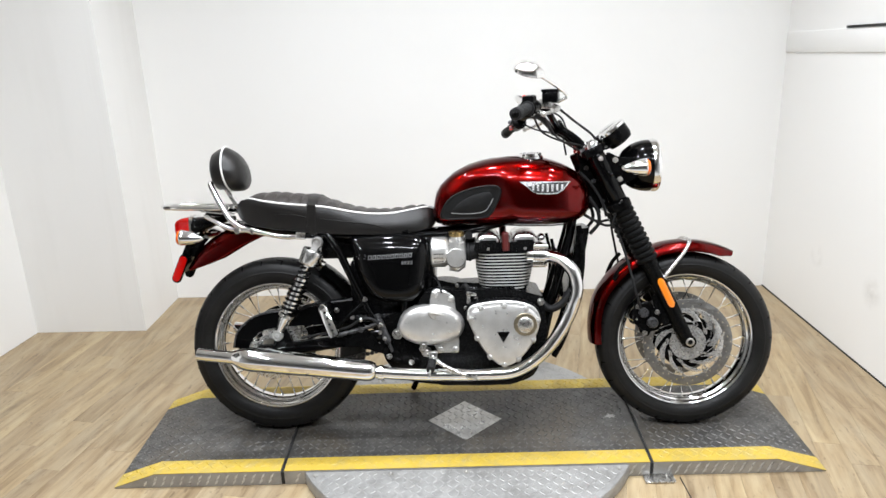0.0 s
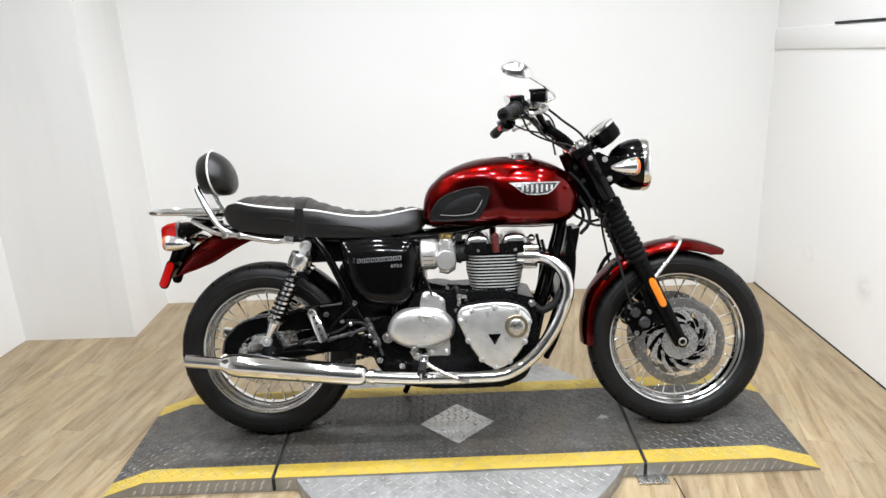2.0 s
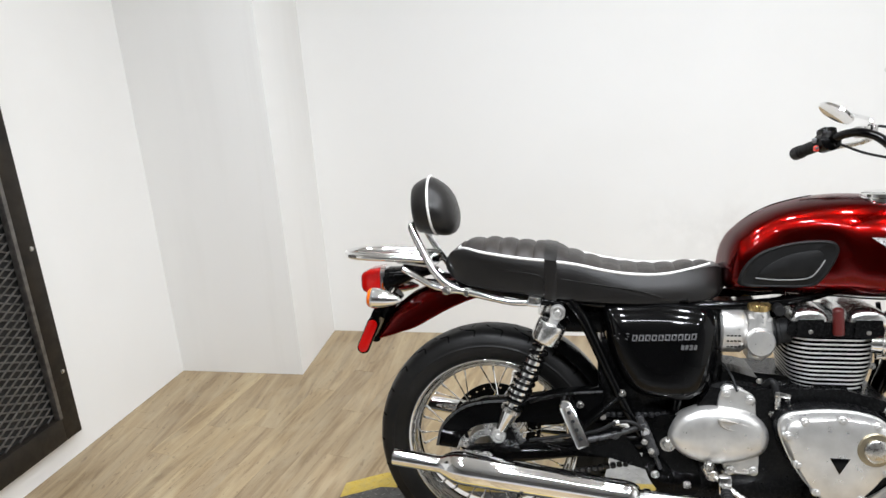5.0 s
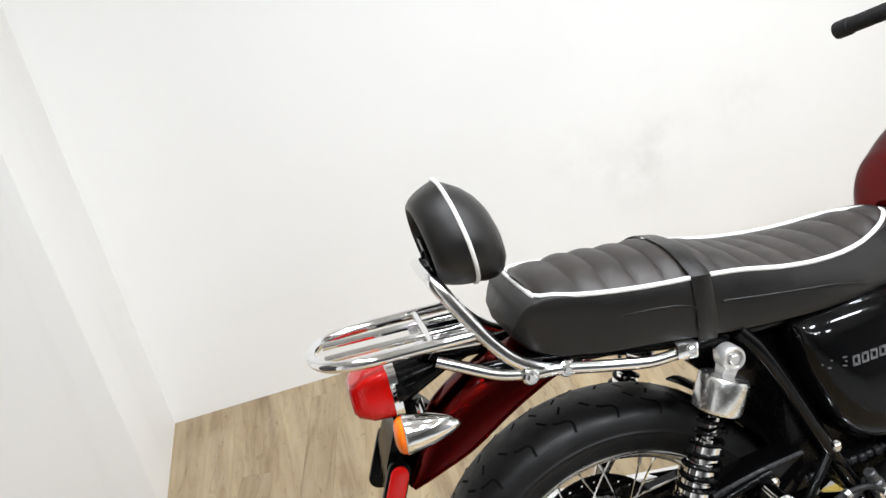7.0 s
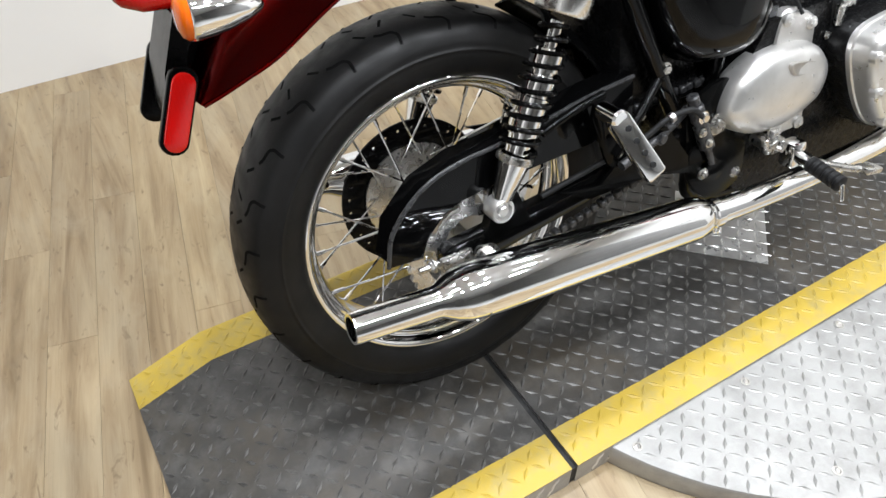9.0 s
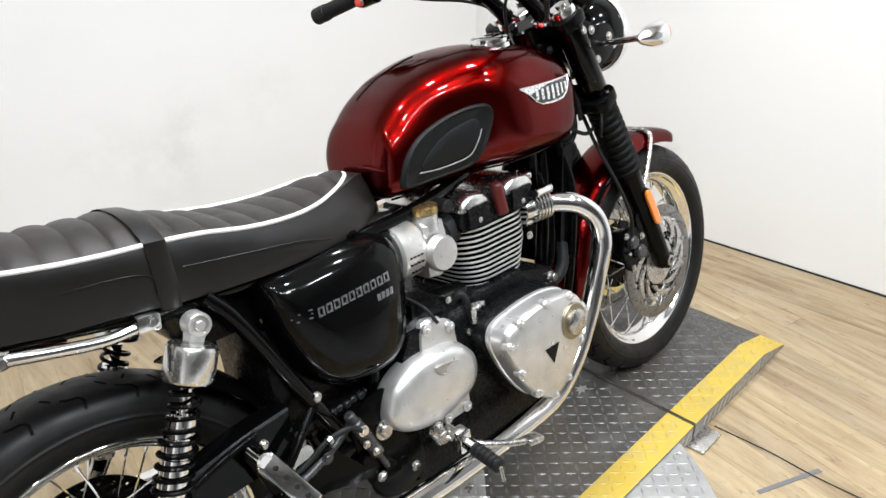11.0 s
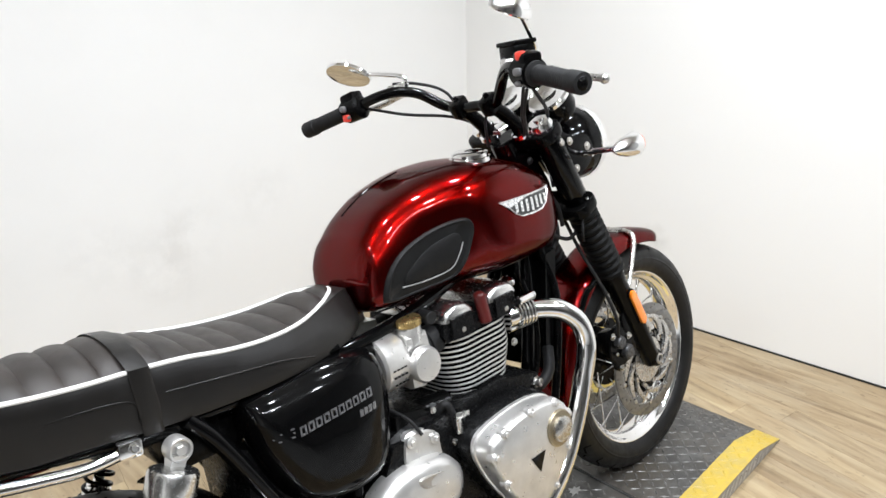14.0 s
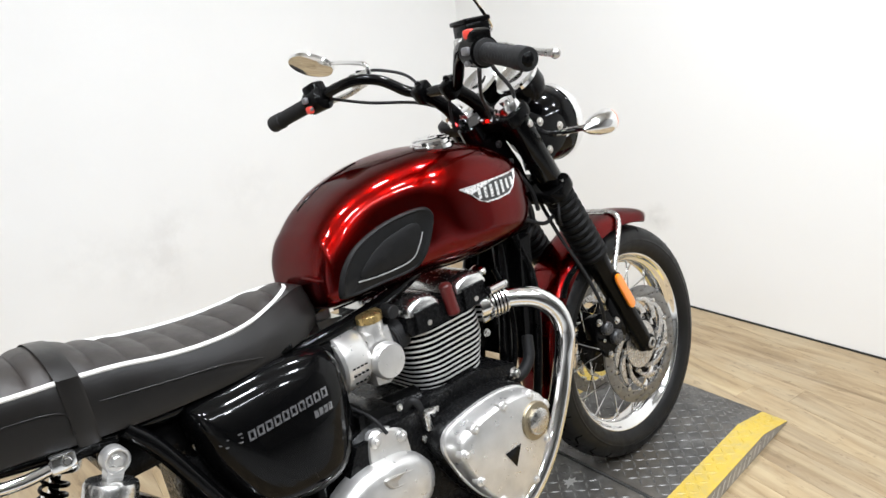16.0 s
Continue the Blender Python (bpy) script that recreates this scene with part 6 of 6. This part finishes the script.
for sy in (-1, 1):
    lb = part("lamp_bracket", plate([rounded([(1.17, 0.965), (1.215, 0.948), (1.262, 0.945), (1.284, 0.915), (1.272, 0.882), (1.235, 0.862), (1.2, 0.85), (1.18, 0.9)], 3)], 0.005, 0.001, flank(sy * 0.093)), SATIN_BLACK, bike, "black headlamp bracket")
    for x, z in ((1.262, 0.918), (1.2, 0.94), (1.215, 0.875)):
        part("bolt", bolt((x, sy * 0.095, z), (0, sy, 0), 0.007, 0.006), DULL_ALLOY, lb)
# clocks
for s in (-1, 1):
    m = along((1.2305, s * 0.057, 0.996), (-0.62, 0, 0.78)) @ Matrix.Diagonal((1.1, 1.1, 1, 1))
    ck = part("instrument", lathe([(0, 0.02), (0.004, 0.036), (0.02, 0.042), (0.055, 0.0435), (0.058, 0.04)], 36, m), SATIN_BLACK, bike, "black cased round instrument")
    part("bezel", lathe([(0.052, 0.0435), (0.054, 0.046), (0.062, 0.046), (0.066, 0.042), (0.064, 0.039)], 36, m), CHROME, ck, "chrome instrument rim")
    part("dial", lathe([(0.055, 0.04), (0.058, 0.039), (0.0585, 0.002)], 36, m), WHITE_PRINT, ck, "pale silver dial")
    part("dial_centre", lathe([(0.0585, 0.018), (0.0592, 0.018), (0.0593, 0.002)], 28, m), SATIN_BLACK, ck)
    part("needle", moved(box(0.004, 0.05, 0.0008, None, 0), m @ Matrix.Translation((0.008, -0.008, 0.0598)) @ Matrix.Rotation(radians(40), 4, "Z")), SATIN_BLACK, ck)
    part("clock_glass", lathe([(0.06, 0.0395), (0.0625, 0.0385), (0.064, 0.02), (0.0645, 0.002)], 36, m), GLASS, ck)
part("clock_bracket", joined(box(0.05, 0.18, 0.006, pose(1.19, 0, 0.992, 0, -38, 0), 0.001), sweep([(1.15, 0, 0.965), (1.18, 0, 0.985), (1.21, 0, 1.0)], 0.01, 10)), SATIN_BLACK, bike)

# handlebar
hb = [(0.86, -0.385, 1.086), (0.886, -0.31, 1.1), (0.906, -0.25, 1.112), (0.922, -0.205, 1.122), (0.945, -0.165, 1.12), (0.975, -0.125, 1.102), (1.0, -0.085, 1.068), (1.012, -0.06, 1.056), (1.016, -0.03, 1.053), (1.016, 0.0, 1.053)]
hb_far = [(0.866, 0.395, 1.056), (0.887, 0.32, 1.074), (0.902, 0.26, 1.088), (0.92, 0.21, 1.102), (0.945, 0.165, 1.108), (0.975, 0.125, 1.096), (1.0, 0.085, 1.066), (1.012, 0.06, 1.056), (1.016, 0.03, 1.053)]
bar = part("handlebar", sweep(hb + hb_far[::-1], 0.0115, 16, 6), GLOSS_BLACK, bike, "black swept handlebar")
for s in (-1, 1):
    part("riser", joined(sweep([(1.1, s * 0.048, 0.975), (1.085, s * 0.048, 1.0), (1.05, s * 0.046, 1.03), (1.018, s * 0.045, 1.05)], [0.018, 0.016, 0.015, 0.015], 16), box(0.042, 0.03, 0.04, pose(1.015, s * 0.045, 1.054, 0, -30, 0), 0.007), bolt((1.005, s * 0.045, 1.074), (-0.4, 0, 1), 0.005)), SATIN_BLACK, bike, "handlebar clamp")
    part("riser_ring", lathe([(0, 0.018), (0.001, 0.024), (0.01, 0.024), (0.012, 0.019)], 24, along((1.102, s * 0.048, 0.972), (-0.4, 0, 1))), CHROME, bike)
    g0, g1 = (Vector((0.851, -0.405, 1.083)), Vector((0.897, -0.274, 1.107))) if s < 0 else (Vector((0.858, 0.415, 1.05)), Vector((0.893, 0.288, 1.08)))
    gl = (g1 - g0).length
    gp = [(0, 0.012), (0.001, 0.018), (0.004, 0.019), (0.034, 0.019), (0.036, 0.0168)]
    for i in range(18):
        h = 0.038 + i * (gl - 0.049) / 18
        gp += [(h, 0.0165), (h + 0.001, 0.0172), (h + 0.003, 0.0172), (h + 0.004, 0.0165)]
    gp += [(gl - 0.008, 0.0168), (gl - 0.006, 0.023), (gl, 0.023), (gl + 0.001, 0.012)]
    grip = part("grip", lathe(gp, 24, along(g0, g1 - g0)), RUBBER, bike, "ribbed black rubber handlebar grip")
    part("bar_end", lathe([(-0.005, 0.003), (-0.004, 0.008), (0.001, 0.0125)], 20, along(g0, g1 - g0)), SATIN_BLACK, grip)
    d = (g1 - g0).normalized()
    swm = along(g1 + d * 0.026, d)
    sw = part("switch_housing", lathe([(-0.026, 0.017), (-0.024, 0.027), (0.018, 0.029), (0.024, 0.02)], 20, swm), SATIN_BLACK, bike, "black switch housing")
    part("switch_box", box(0.04, 0.05, 0.042, swm @ Matrix.Translation((0, 0.012, 0)), 0.008), SATIN_BLACK, sw)
    part("kill_switch", box(0.012, 0.02, 0.016, Matrix.Translation(g1 + d * 0.024 + (Vector((-0.016, 0, 0.03)) if s < 0 else Vector((-0.026, 0, -0.018)))), 0.004), SWITCH_RED, sw, "red switch button")
    part("push_button", joined(box(0.01, 0.018, 0.014, Matrix.Translation(g1 + d * 0.022 + Vector((-0.031, 0, 0.004))), 0.004), box(0.01, 0.012, 0.01, Matrix.Translation(g1 + d * 0.03 + Vector((-0.028, 0, -0.018))), 0.004)), GREY_PRINT, sw)
    px, py, pz = (0.985, 0.17, 1.13) if s < 0 else (0.985, 0.185, 1.112)
    part("lever_perch", joined(box(0.05, 0.032, 0.03, pose(px - 0.02, s * py, pz - 0.004, 0, 0, s * 28), 0.006), rod((px, s * py, pz - 0.018), (px, s * py, pz + 0.014), 0.011, 16)), STEEL, bike)
    lv = [(px, s * py, pz - 0.012), (px + 0.012, s * (py + 0.05), pz - 0.02), (0.985, s * 0.275, pz - 0.032), (0.955, s * 0.34, pz - 0.042), (0.935, s * 0.388, pz - 0.048)]
    part("lever", joined(sweep(lv, [0.008, 0.0075, 0.0065, 0.006, 0.0065], 10, 5), ball(0.009, 0.009, 0.009, Matrix.Translation(lv[-1]))), STEEL, bike, "satin hand lever")
    if s < 0:
        stem = [(1.0, -0.165, 1.13), (1.03, -0.168, 1.145), (1.02, -0.178, 1.161), (0.975, -0.203, 1.191), (0.937, -0.225, 1.211)]
        mc, nrm, run = Vector((0.908, -0.229, 1.225)), Vector((-0.2, 0.497, -0.81)), Vector((-1, -0.07, 0.29))
    else:
        stem = [(0.975, 0.16, 1.115), (0.97, 0.16, 1.136), (0.965, 0.2, 1.146), (0.955, 0.262, 1.156)]
        mc, nrm, run = Vector((0.934, 0.308, 1.165)), Vector((-0.66, -0.2, -0.72)), Vector((0.67, -0.72, -0.17))
    part("mirror_stem", sweep(stem, 0.0052, 10, 6), CHROME, bike, "chrome mirror stem")
    nrm.normalize()
    run = (run - nrm * run.dot(nrm)).normalized()
    cross = nrm.cross(run)
    mm = Matrix.Translation(mc) @ Matrix((run, cross, nrm)).transposed().to_4x4() @ Matrix.Diagonal((1.12, 0.8, 1, 1) if s > 0 else (1.04, 0.66, 1, 1))
    dk = 1.0 if s < 0 else 0.2
    mir = part("mirror", lathe([(-0.026 * dk, 0.002), (-0.025 * dk, 0.012), (-0.02 * dk, 0.028), (-0.01 * dk, 0.042), (0.0, 0.0475), (0.006 * dk, 0.0485), (0.008, 0.047), (0.0075, 0.0455)], 40, mm), CHROME, bike, "round chrome mirror")
    part("mirror_glass", lathe([(0.0, 0.0455), (0.0072, 0.0455), (0.0076, 0.002)], 40, mm), MIRROR, mir, "mirror glass")
part("reservoir", joined(box(0.05, 0.055, 0.036, pose(0.98, -0.168, 1.146, 0, 0, -15), 0.006), box(0.055, 0.06, 0.009, pose(0.98, -0.168, 1.166, 0, 0, -15), 0.003)), SATIN_BLACK, bike, "black brake fluid reservoir")
for k, pts in enumerate([[(0.95, -0.2, 1.095), (0.99, -0.15, 1.03), (1.05, -0.1, 0.99), (1.12, -0.03, 0.95), (1.15, 0.0, 0.85), (1.1, 0.02, 0.75)],
                         [(0.92, -0.23, 1.08), (0.95, -0.19, 1.035), (1.02, -0.13, 1.005), (1.09, -0.07, 0.99), (1.13, -0.02, 0.96)],
                         [(1.0, -0.165, 1.115), (1.06, -0.13, 1.07), (1.13, -0.1, 1.015), (1.16, -0.06, 0.94), (1.18, -0.05, 0.84)],
                         [(0.92, 0.24, 1.08), (0.96, 0.16, 1.055), (1.02, 0.08, 1.035), (1.08, 0.05, 1.0), (1.12, 0.03, 0.95)],
                         [(0.985, 0.22, 1.125), (1.02, 0.18, 1.118), (1.05, 0.12, 1.09), (1.07, 0.09, 1.03), (1.1, 0.05, 0.97)],
                         [(1.035, -0.02, 1.05), (1.04, 0.0, 1.01), (1.05, 0.01, 0.96)],
                         [(1.21, -0.1, 0.78), (1.19, -0.11, 0.735), (1.2, -0.1, 0.71), (1.23, -0.08, 0.7)],
                         [(0.7, -0.11, 0.5), (0.71, -0.135, 0.45), (0.7, -0.14, 0.4)],
                         [(0.585, -0.08, 0.56), (0.6, -0.12, 0.54), (0.61, -0.14, 0.51)]]):
    part("cable", sweep(pts, 0.0034 if k != 2 else 0.0042, 8), RUBBER, bike, "black cable")

# foot controls
part("footpeg", lathe([(i * 0.011 + h, r) for i in range(6) for h, r in ((0, 0.0105), (0.002, 0.0135), (0.008, 0.0135), (0.01, 0.0105))], 16, along((0.576, -0.226, 0.296), (-0.05, -1, -0.16))), RUBBER, bike, "rubber covered footpeg", both=True)
part("peg_bracket", joined(rod((0.58, -0.15, 0.306), (0.576, -0.228, 0.296), 0.012, 14), box(0.03, 0.03, 0.045, Matrix.Translation((0.578, -0.19, 0.3)), 0.006)), CHROME, bike, both=True)
part("peg_feeler", rod((0.572, -0.29, 0.287), (0.568, -0.298, 0.262), 0.004, 10), CHROME, bike, both=True)
part("brake_pedal", joined(sweep([(0.555, -0.165, 0.31), (0.58, -0.19, 0.298), (0.61, -0.216, 0.282), (0.66, -0.236, 0.262), (0.69, -0.243, 0.253)], 0.0075, 12, 6, flat=0.8), box(0.04, 0.03, 0.012, pose(0.704, -0.247, 0.25, 0, 12, 0), 0.004), rod((0.555, -0.12, 0.312), (0.555, -0.175, 0.31), 0.013, 16)), STEEL, bike, "steel foot brake lever")
part("gear_lever", joined(sweep([(0.57, 0.2, 0.3), (0.64, 0.205, 0.29), (0.71, 0.21, 0.285)], 0.0075, 12, 6), rod((0.715, 0.2, 0.285), (0.715, 0.24, 0.285), 0.01, 14)), STEEL, bike)
part("brake_switch", joined(bolt((0.545, -0.17, 0.335), (0, -1, 0), 0.009, 0.01), rod((0.535, -0.165, 0.33), (0.55, -0.165, 0.3), 0.008, 10)), STEEL, bike)
hg = plate([[(0.205, 0.482), (0.222, 0.486), (0.231, 0.47), (0.25, 0.4), (0.252, 0.376), (0.238, 0.37), (0.228, 0.382), (0.2, 0.462)], circle(0.217, 0.462, 0.004, 10), circle(0.229, 0.425, 0.004, 10)], 0.008, 0.0015, flank(-0.14))
part("peg_hanger", hg, SATIN_BLACK, bike, "black passenger peg hanger", both=True)
# folded passenger pegs: a flat chrome body with a row of dark rivets
PA, PB = Vector((0.21, -0.179, 0.475)), Vector((0.256, -0.216, 0.383))
pz = (PB - PA).normalized()
py = (Vector((0, -1, 0)) - pz * pz.dot(Vector((0, -1, 0)))).normalized()
pm = Matrix.Translation((PA + PB) / 2) @ Matrix((py.cross(pz), py, pz)).transposed().to_4x4()
peg = part("passenger_peg", joined(box(0.034, 0.02, (PB - PA).length, pm, 0.006), rod(PA - Vector((0, 0.012, 0)), PA + Vector((0, 0.03, 0)), 0.013, 18, 0.003)), CHROME, bike, "folded chrome passenger peg")
for h in (-0.033, -0.011, 0.011, 0.033):
    part("rivet", lathe([(0, 0.0046), (0.0024, 0.0044), (0.003, 0.001)], 12, pm @ Matrix.Translation((0.002, 0.0088, h)) @ Matrix.Rotation(radians(-90), 4, "X")), RUBBER, peg)
part("passenger_peg", flipped(peg.data), CHROME, bike, "folded chrome passenger peg")
part("hanger_stay", joined(sweep([(0.24, -0.145, 0.39), (0.29, -0.138, 0.437), (0.345, -0.12, 0.482)], 0.0075, 10), rod((0.336, -0.122, 0.474), (0.352, -0.118, 0.489), 0.011, 14)), SATIN_BLACK, bike, "black stay of peg hanger", both=True)
part("hanger_stay", joined(sweep([(0.25, -0.15, 0.372), (0.33, -0.14, 0.39), (0.41, -0.12, 0.41)], 0.0075, 10), bolt((0.33, -0.146, 0.39), (0, -1, 0), 0.008, 0.006)), BRACKET_GREY, bike, both=True)
part("brake_line", sweep([(0.12, -0.135, 0.462), (0.17, -0.135, 0.478), (0.23, -0.13, 0.486)], 0.006, 10), SATIN_BLACK, bike, both=True)
part("silencer_bracket", plate([[(0.15, 0.36), (0.32, 0.33), (0.42, 0.3), (0.34, 0.405), (0.28, 0.4), (0.2, 0.33)]], 0.006, 0.001, flank(-0.14)), SATIN_BLACK, bike, both=True)
for x, z in ((0.425, 0.295), (0.5, 0.272)):
    part("frame_bolt", bolt((x, -0.145, z), (0, -1, 0), 0.0075, 0.008), STEEL, bike)
# rear brake cylinder with its hose, clamps and heel plate
cyl = part("brake_cylinder", joined(rod((0.392, -0.146, 0.425), (0.424, -0.15, 0.345), 0.0125, 16, 0.003), rod((0.385, -0.145, 0.442), (0.392, -0.146, 0.425), 0.0095, 14, 0.002), rod((0.424, -0.15, 0.345), (0.437, -0.152, 0.312), 0.0055, 10)), BRACKET_GREY, bike, "dark grey rear brake cylinder")
part("banjo_bolt", joined(bolt((0.4, -0.157, 0.407), (0, -1, 0), 0.0075, 0.008), rod((0.4, -0.147, 0.407), (0.4, -0.16, 0.407), 0.009, 14)), CHROME, cyl)
for x, z in ((0.398, 0.383), (0.414, 0.36)):
    part("cylinder_bolt", bolt((x, -0.161, z), (0, -1, 0), 0.0055, 0.006), STEEL, cyl)
part("brake_hose", sweep([(0.4, -0.158, 0.407), (0.37, -0.162, 0.43), (0.33, -0.155, 0.425), (0.29, -0.145, 0.4), (0.22, -0.135, 0.38), (0.12, -0.13, 0.36)], 0.0045, 10), RUBBER, bike, "black brake hose")
for x, y, z in ((0.335, -0.157, 0.426), (0.25, -0.139, 0.388)):
    part("hose_clip", lathe([(-0.004, 0.0045), (-0.004, 0.0075), (0.004, 0.0075), (0.004, 0.0045)], 14, along((x, y, z), (1, 0.1, 0.3))), STEEL, bike)
part("heel_plate", plate([rounded([(0.4, 0.35), (0.435, 0.335), (0.47, 0.29), (0.46, 0.27), (0.42, 0.285), (0.395, 0.32)], 3), circle(0.43, 0.308, 0.009, 12)], 0.005, 0.001, flank(-0.142)), SATIN_BLACK, bike, "black heel plate", both=True)
part("pivot_plate", plate([rounded([(0.4, 0.42), (0.48, 0.44), (0.52, 0.36), (0.53, 0.25), (0.46, 0.23), (0.41, 0.28), (0.395, 0.36)], 4)], 0.01, 0.002, flank(-0.128)), SATIN_BLACK, bike, both=True)
part("pivot_bolt", joined(bolt((0.455, -0.134, 0.37), (0, -1, 0), 0.014, 0.012)), STEEL, bike, both=True)
part("battery_tray", cuboid(0.3, 0.56, -0.085, 0.085, 0.42, 0.7, 0.02), SATIN_BLACK, bike)
part("oil_line", sweep([(0.96, -0.09, 0.42), (0.99, -0.1, 0.5), (1.0, -0.1, 0.6), (0.985, -0.09, 0.68)], 0.006, 10), SATIN_BLACK, bike, both=True)

# screws and clips seen round the engine and frame
for x, y, z, r in ((0.905, -0.118, 0.575, 0.006), (0.69, -0.132, 0.455, 0.006), (0.662, -0.118, 0.53, 0.005), (0.345, -0.127, 0.49, 0.0075), (0.4, -0.125, 0.41, 0.006), (0.3, -0.13, 0.43, 0.006)):
    part("bolt", bolt((x, y, z), (0, -1, 0), r, r), STEEL, bike)
part("clutch_cable_arm", joined(rod((0.7, -0.14, 0.47), (0.7, -0.14, 0.505), 0.007, 12), box(0.035, 0.008, 0.012, pose(0.71, -0.143, 0.505, 0, 10, 0), 0.002)), STEEL, bike)
part("heat_shield", sweep([(0.91, -0.12, 0.49), (0.935, -0.128, 0.45), (0.945, -0.125, 0.4)], 0.006, 10), SATIN_BLACK, bike)
part("side_stand", sweep([(0.56, 0.16, 0.22), (0.5, 0.21, 0.12), (0.47, 0.24, 0.06)], 0.011, 12), SATIN_BLACK, bike, "black side stand")

# ---- floor boards, laid askew to the walls ----
PW, PL, SKEW = 0.092, 0.92, radians(-10)


def board(verts, faces, x, y, z):
    o = len(verts)
    pv = [(-PW / 2 + 0.0001, -PL / 2 + 0.0001), (PW / 2 - 0.0001, -PL / 2 + 0.0001), (PW / 2 - 0.0001, PL / 2 - 0.0001), (-PW / 2 + 0.0001, PL / 2 - 0.0001)]
    verts += [(x + a, y + b, z - 0.004) for a, b in pv] + [(x + a * 0.996, y + b * 0.9994, z) for a, b in pv]
    faces += [(o + 3, o + 2, o + 1, o), (o + 4, o + 5, o + 6, o + 7)] + [(o + i, o + (i + 1) % 4, o + 4 + (i + 1) % 4, o + 4 + i) for i in range(4)]


bv, bf = [], []
board(bv, bf, 0, 0, 0)
full = mesh_of(bv, bf, 80)
full.materials.append(PLANK)
full.shade_flat()
rng = random.Random(4)
turn = Matrix.Rotation(SKEW, 4, "Z")
rv, rf = [], []
for i in range(-34, 48):
    off = rng.random() * PL
    for j in range(-10, 4):
        c = turn @ Vector((PW * i, off + PL * j, 0))
        z = 0.0002 * rng.random() - 0.0003
        if not (XL - 0.9 < c.x < XR + 0.9 and YF - 0.6 < c.y < YB + 0.6):
            continue
        whole = XL + 0.2 < c.x < XR - 0.2 and c.y < YB - 0.48
        if c.y > -1.05 and whole:
            ob = new("plank", full)
            ob.parent = floor
            ob.matrix_world = Matrix.Translation((c.x, c.y, z)) @ turn
        else:
            board(rv, rf, PW * i, off + PL * j, z)
rest_boards = mesh_of(rv, rf, 80)
rest_boards.transform(turn)
bm = bmesh.new()
bm.from_mesh(rest_boards)
for p, n in (((XL - 0.38, 0, 0), (-1, 0, 0)), ((XR + 0.38, 0, 0), (1, 0, 0)), ((0, YB + 0.1, 0), (0, 1, 0)), ((0, -1.25, 0), (0, -1, 0))):
    bmesh.ops.bisect_plane(bm, geom=bm.verts[:] + bm.edges[:] + bm.faces[:], dist=1e-5, plane_co=p, plane_no=n, clear_outer=True)
bm.to_mesh(rest_boards)
bm.free()
rest_boards.shade_flat()
# unseen floor added in front, pale so that the chrome mirrors light grey
setting("hall_floor", cuboid(XL - 0.38, XR + 0.38, YF - 0.1, -1.253, -0.004, -0.001), CONCRETE, "unseen pale hall floor, added for the reflections", "floor")
part("plank_field", rest_boards, PLANK, floor, "tan oak-look boards", kind="stuff")
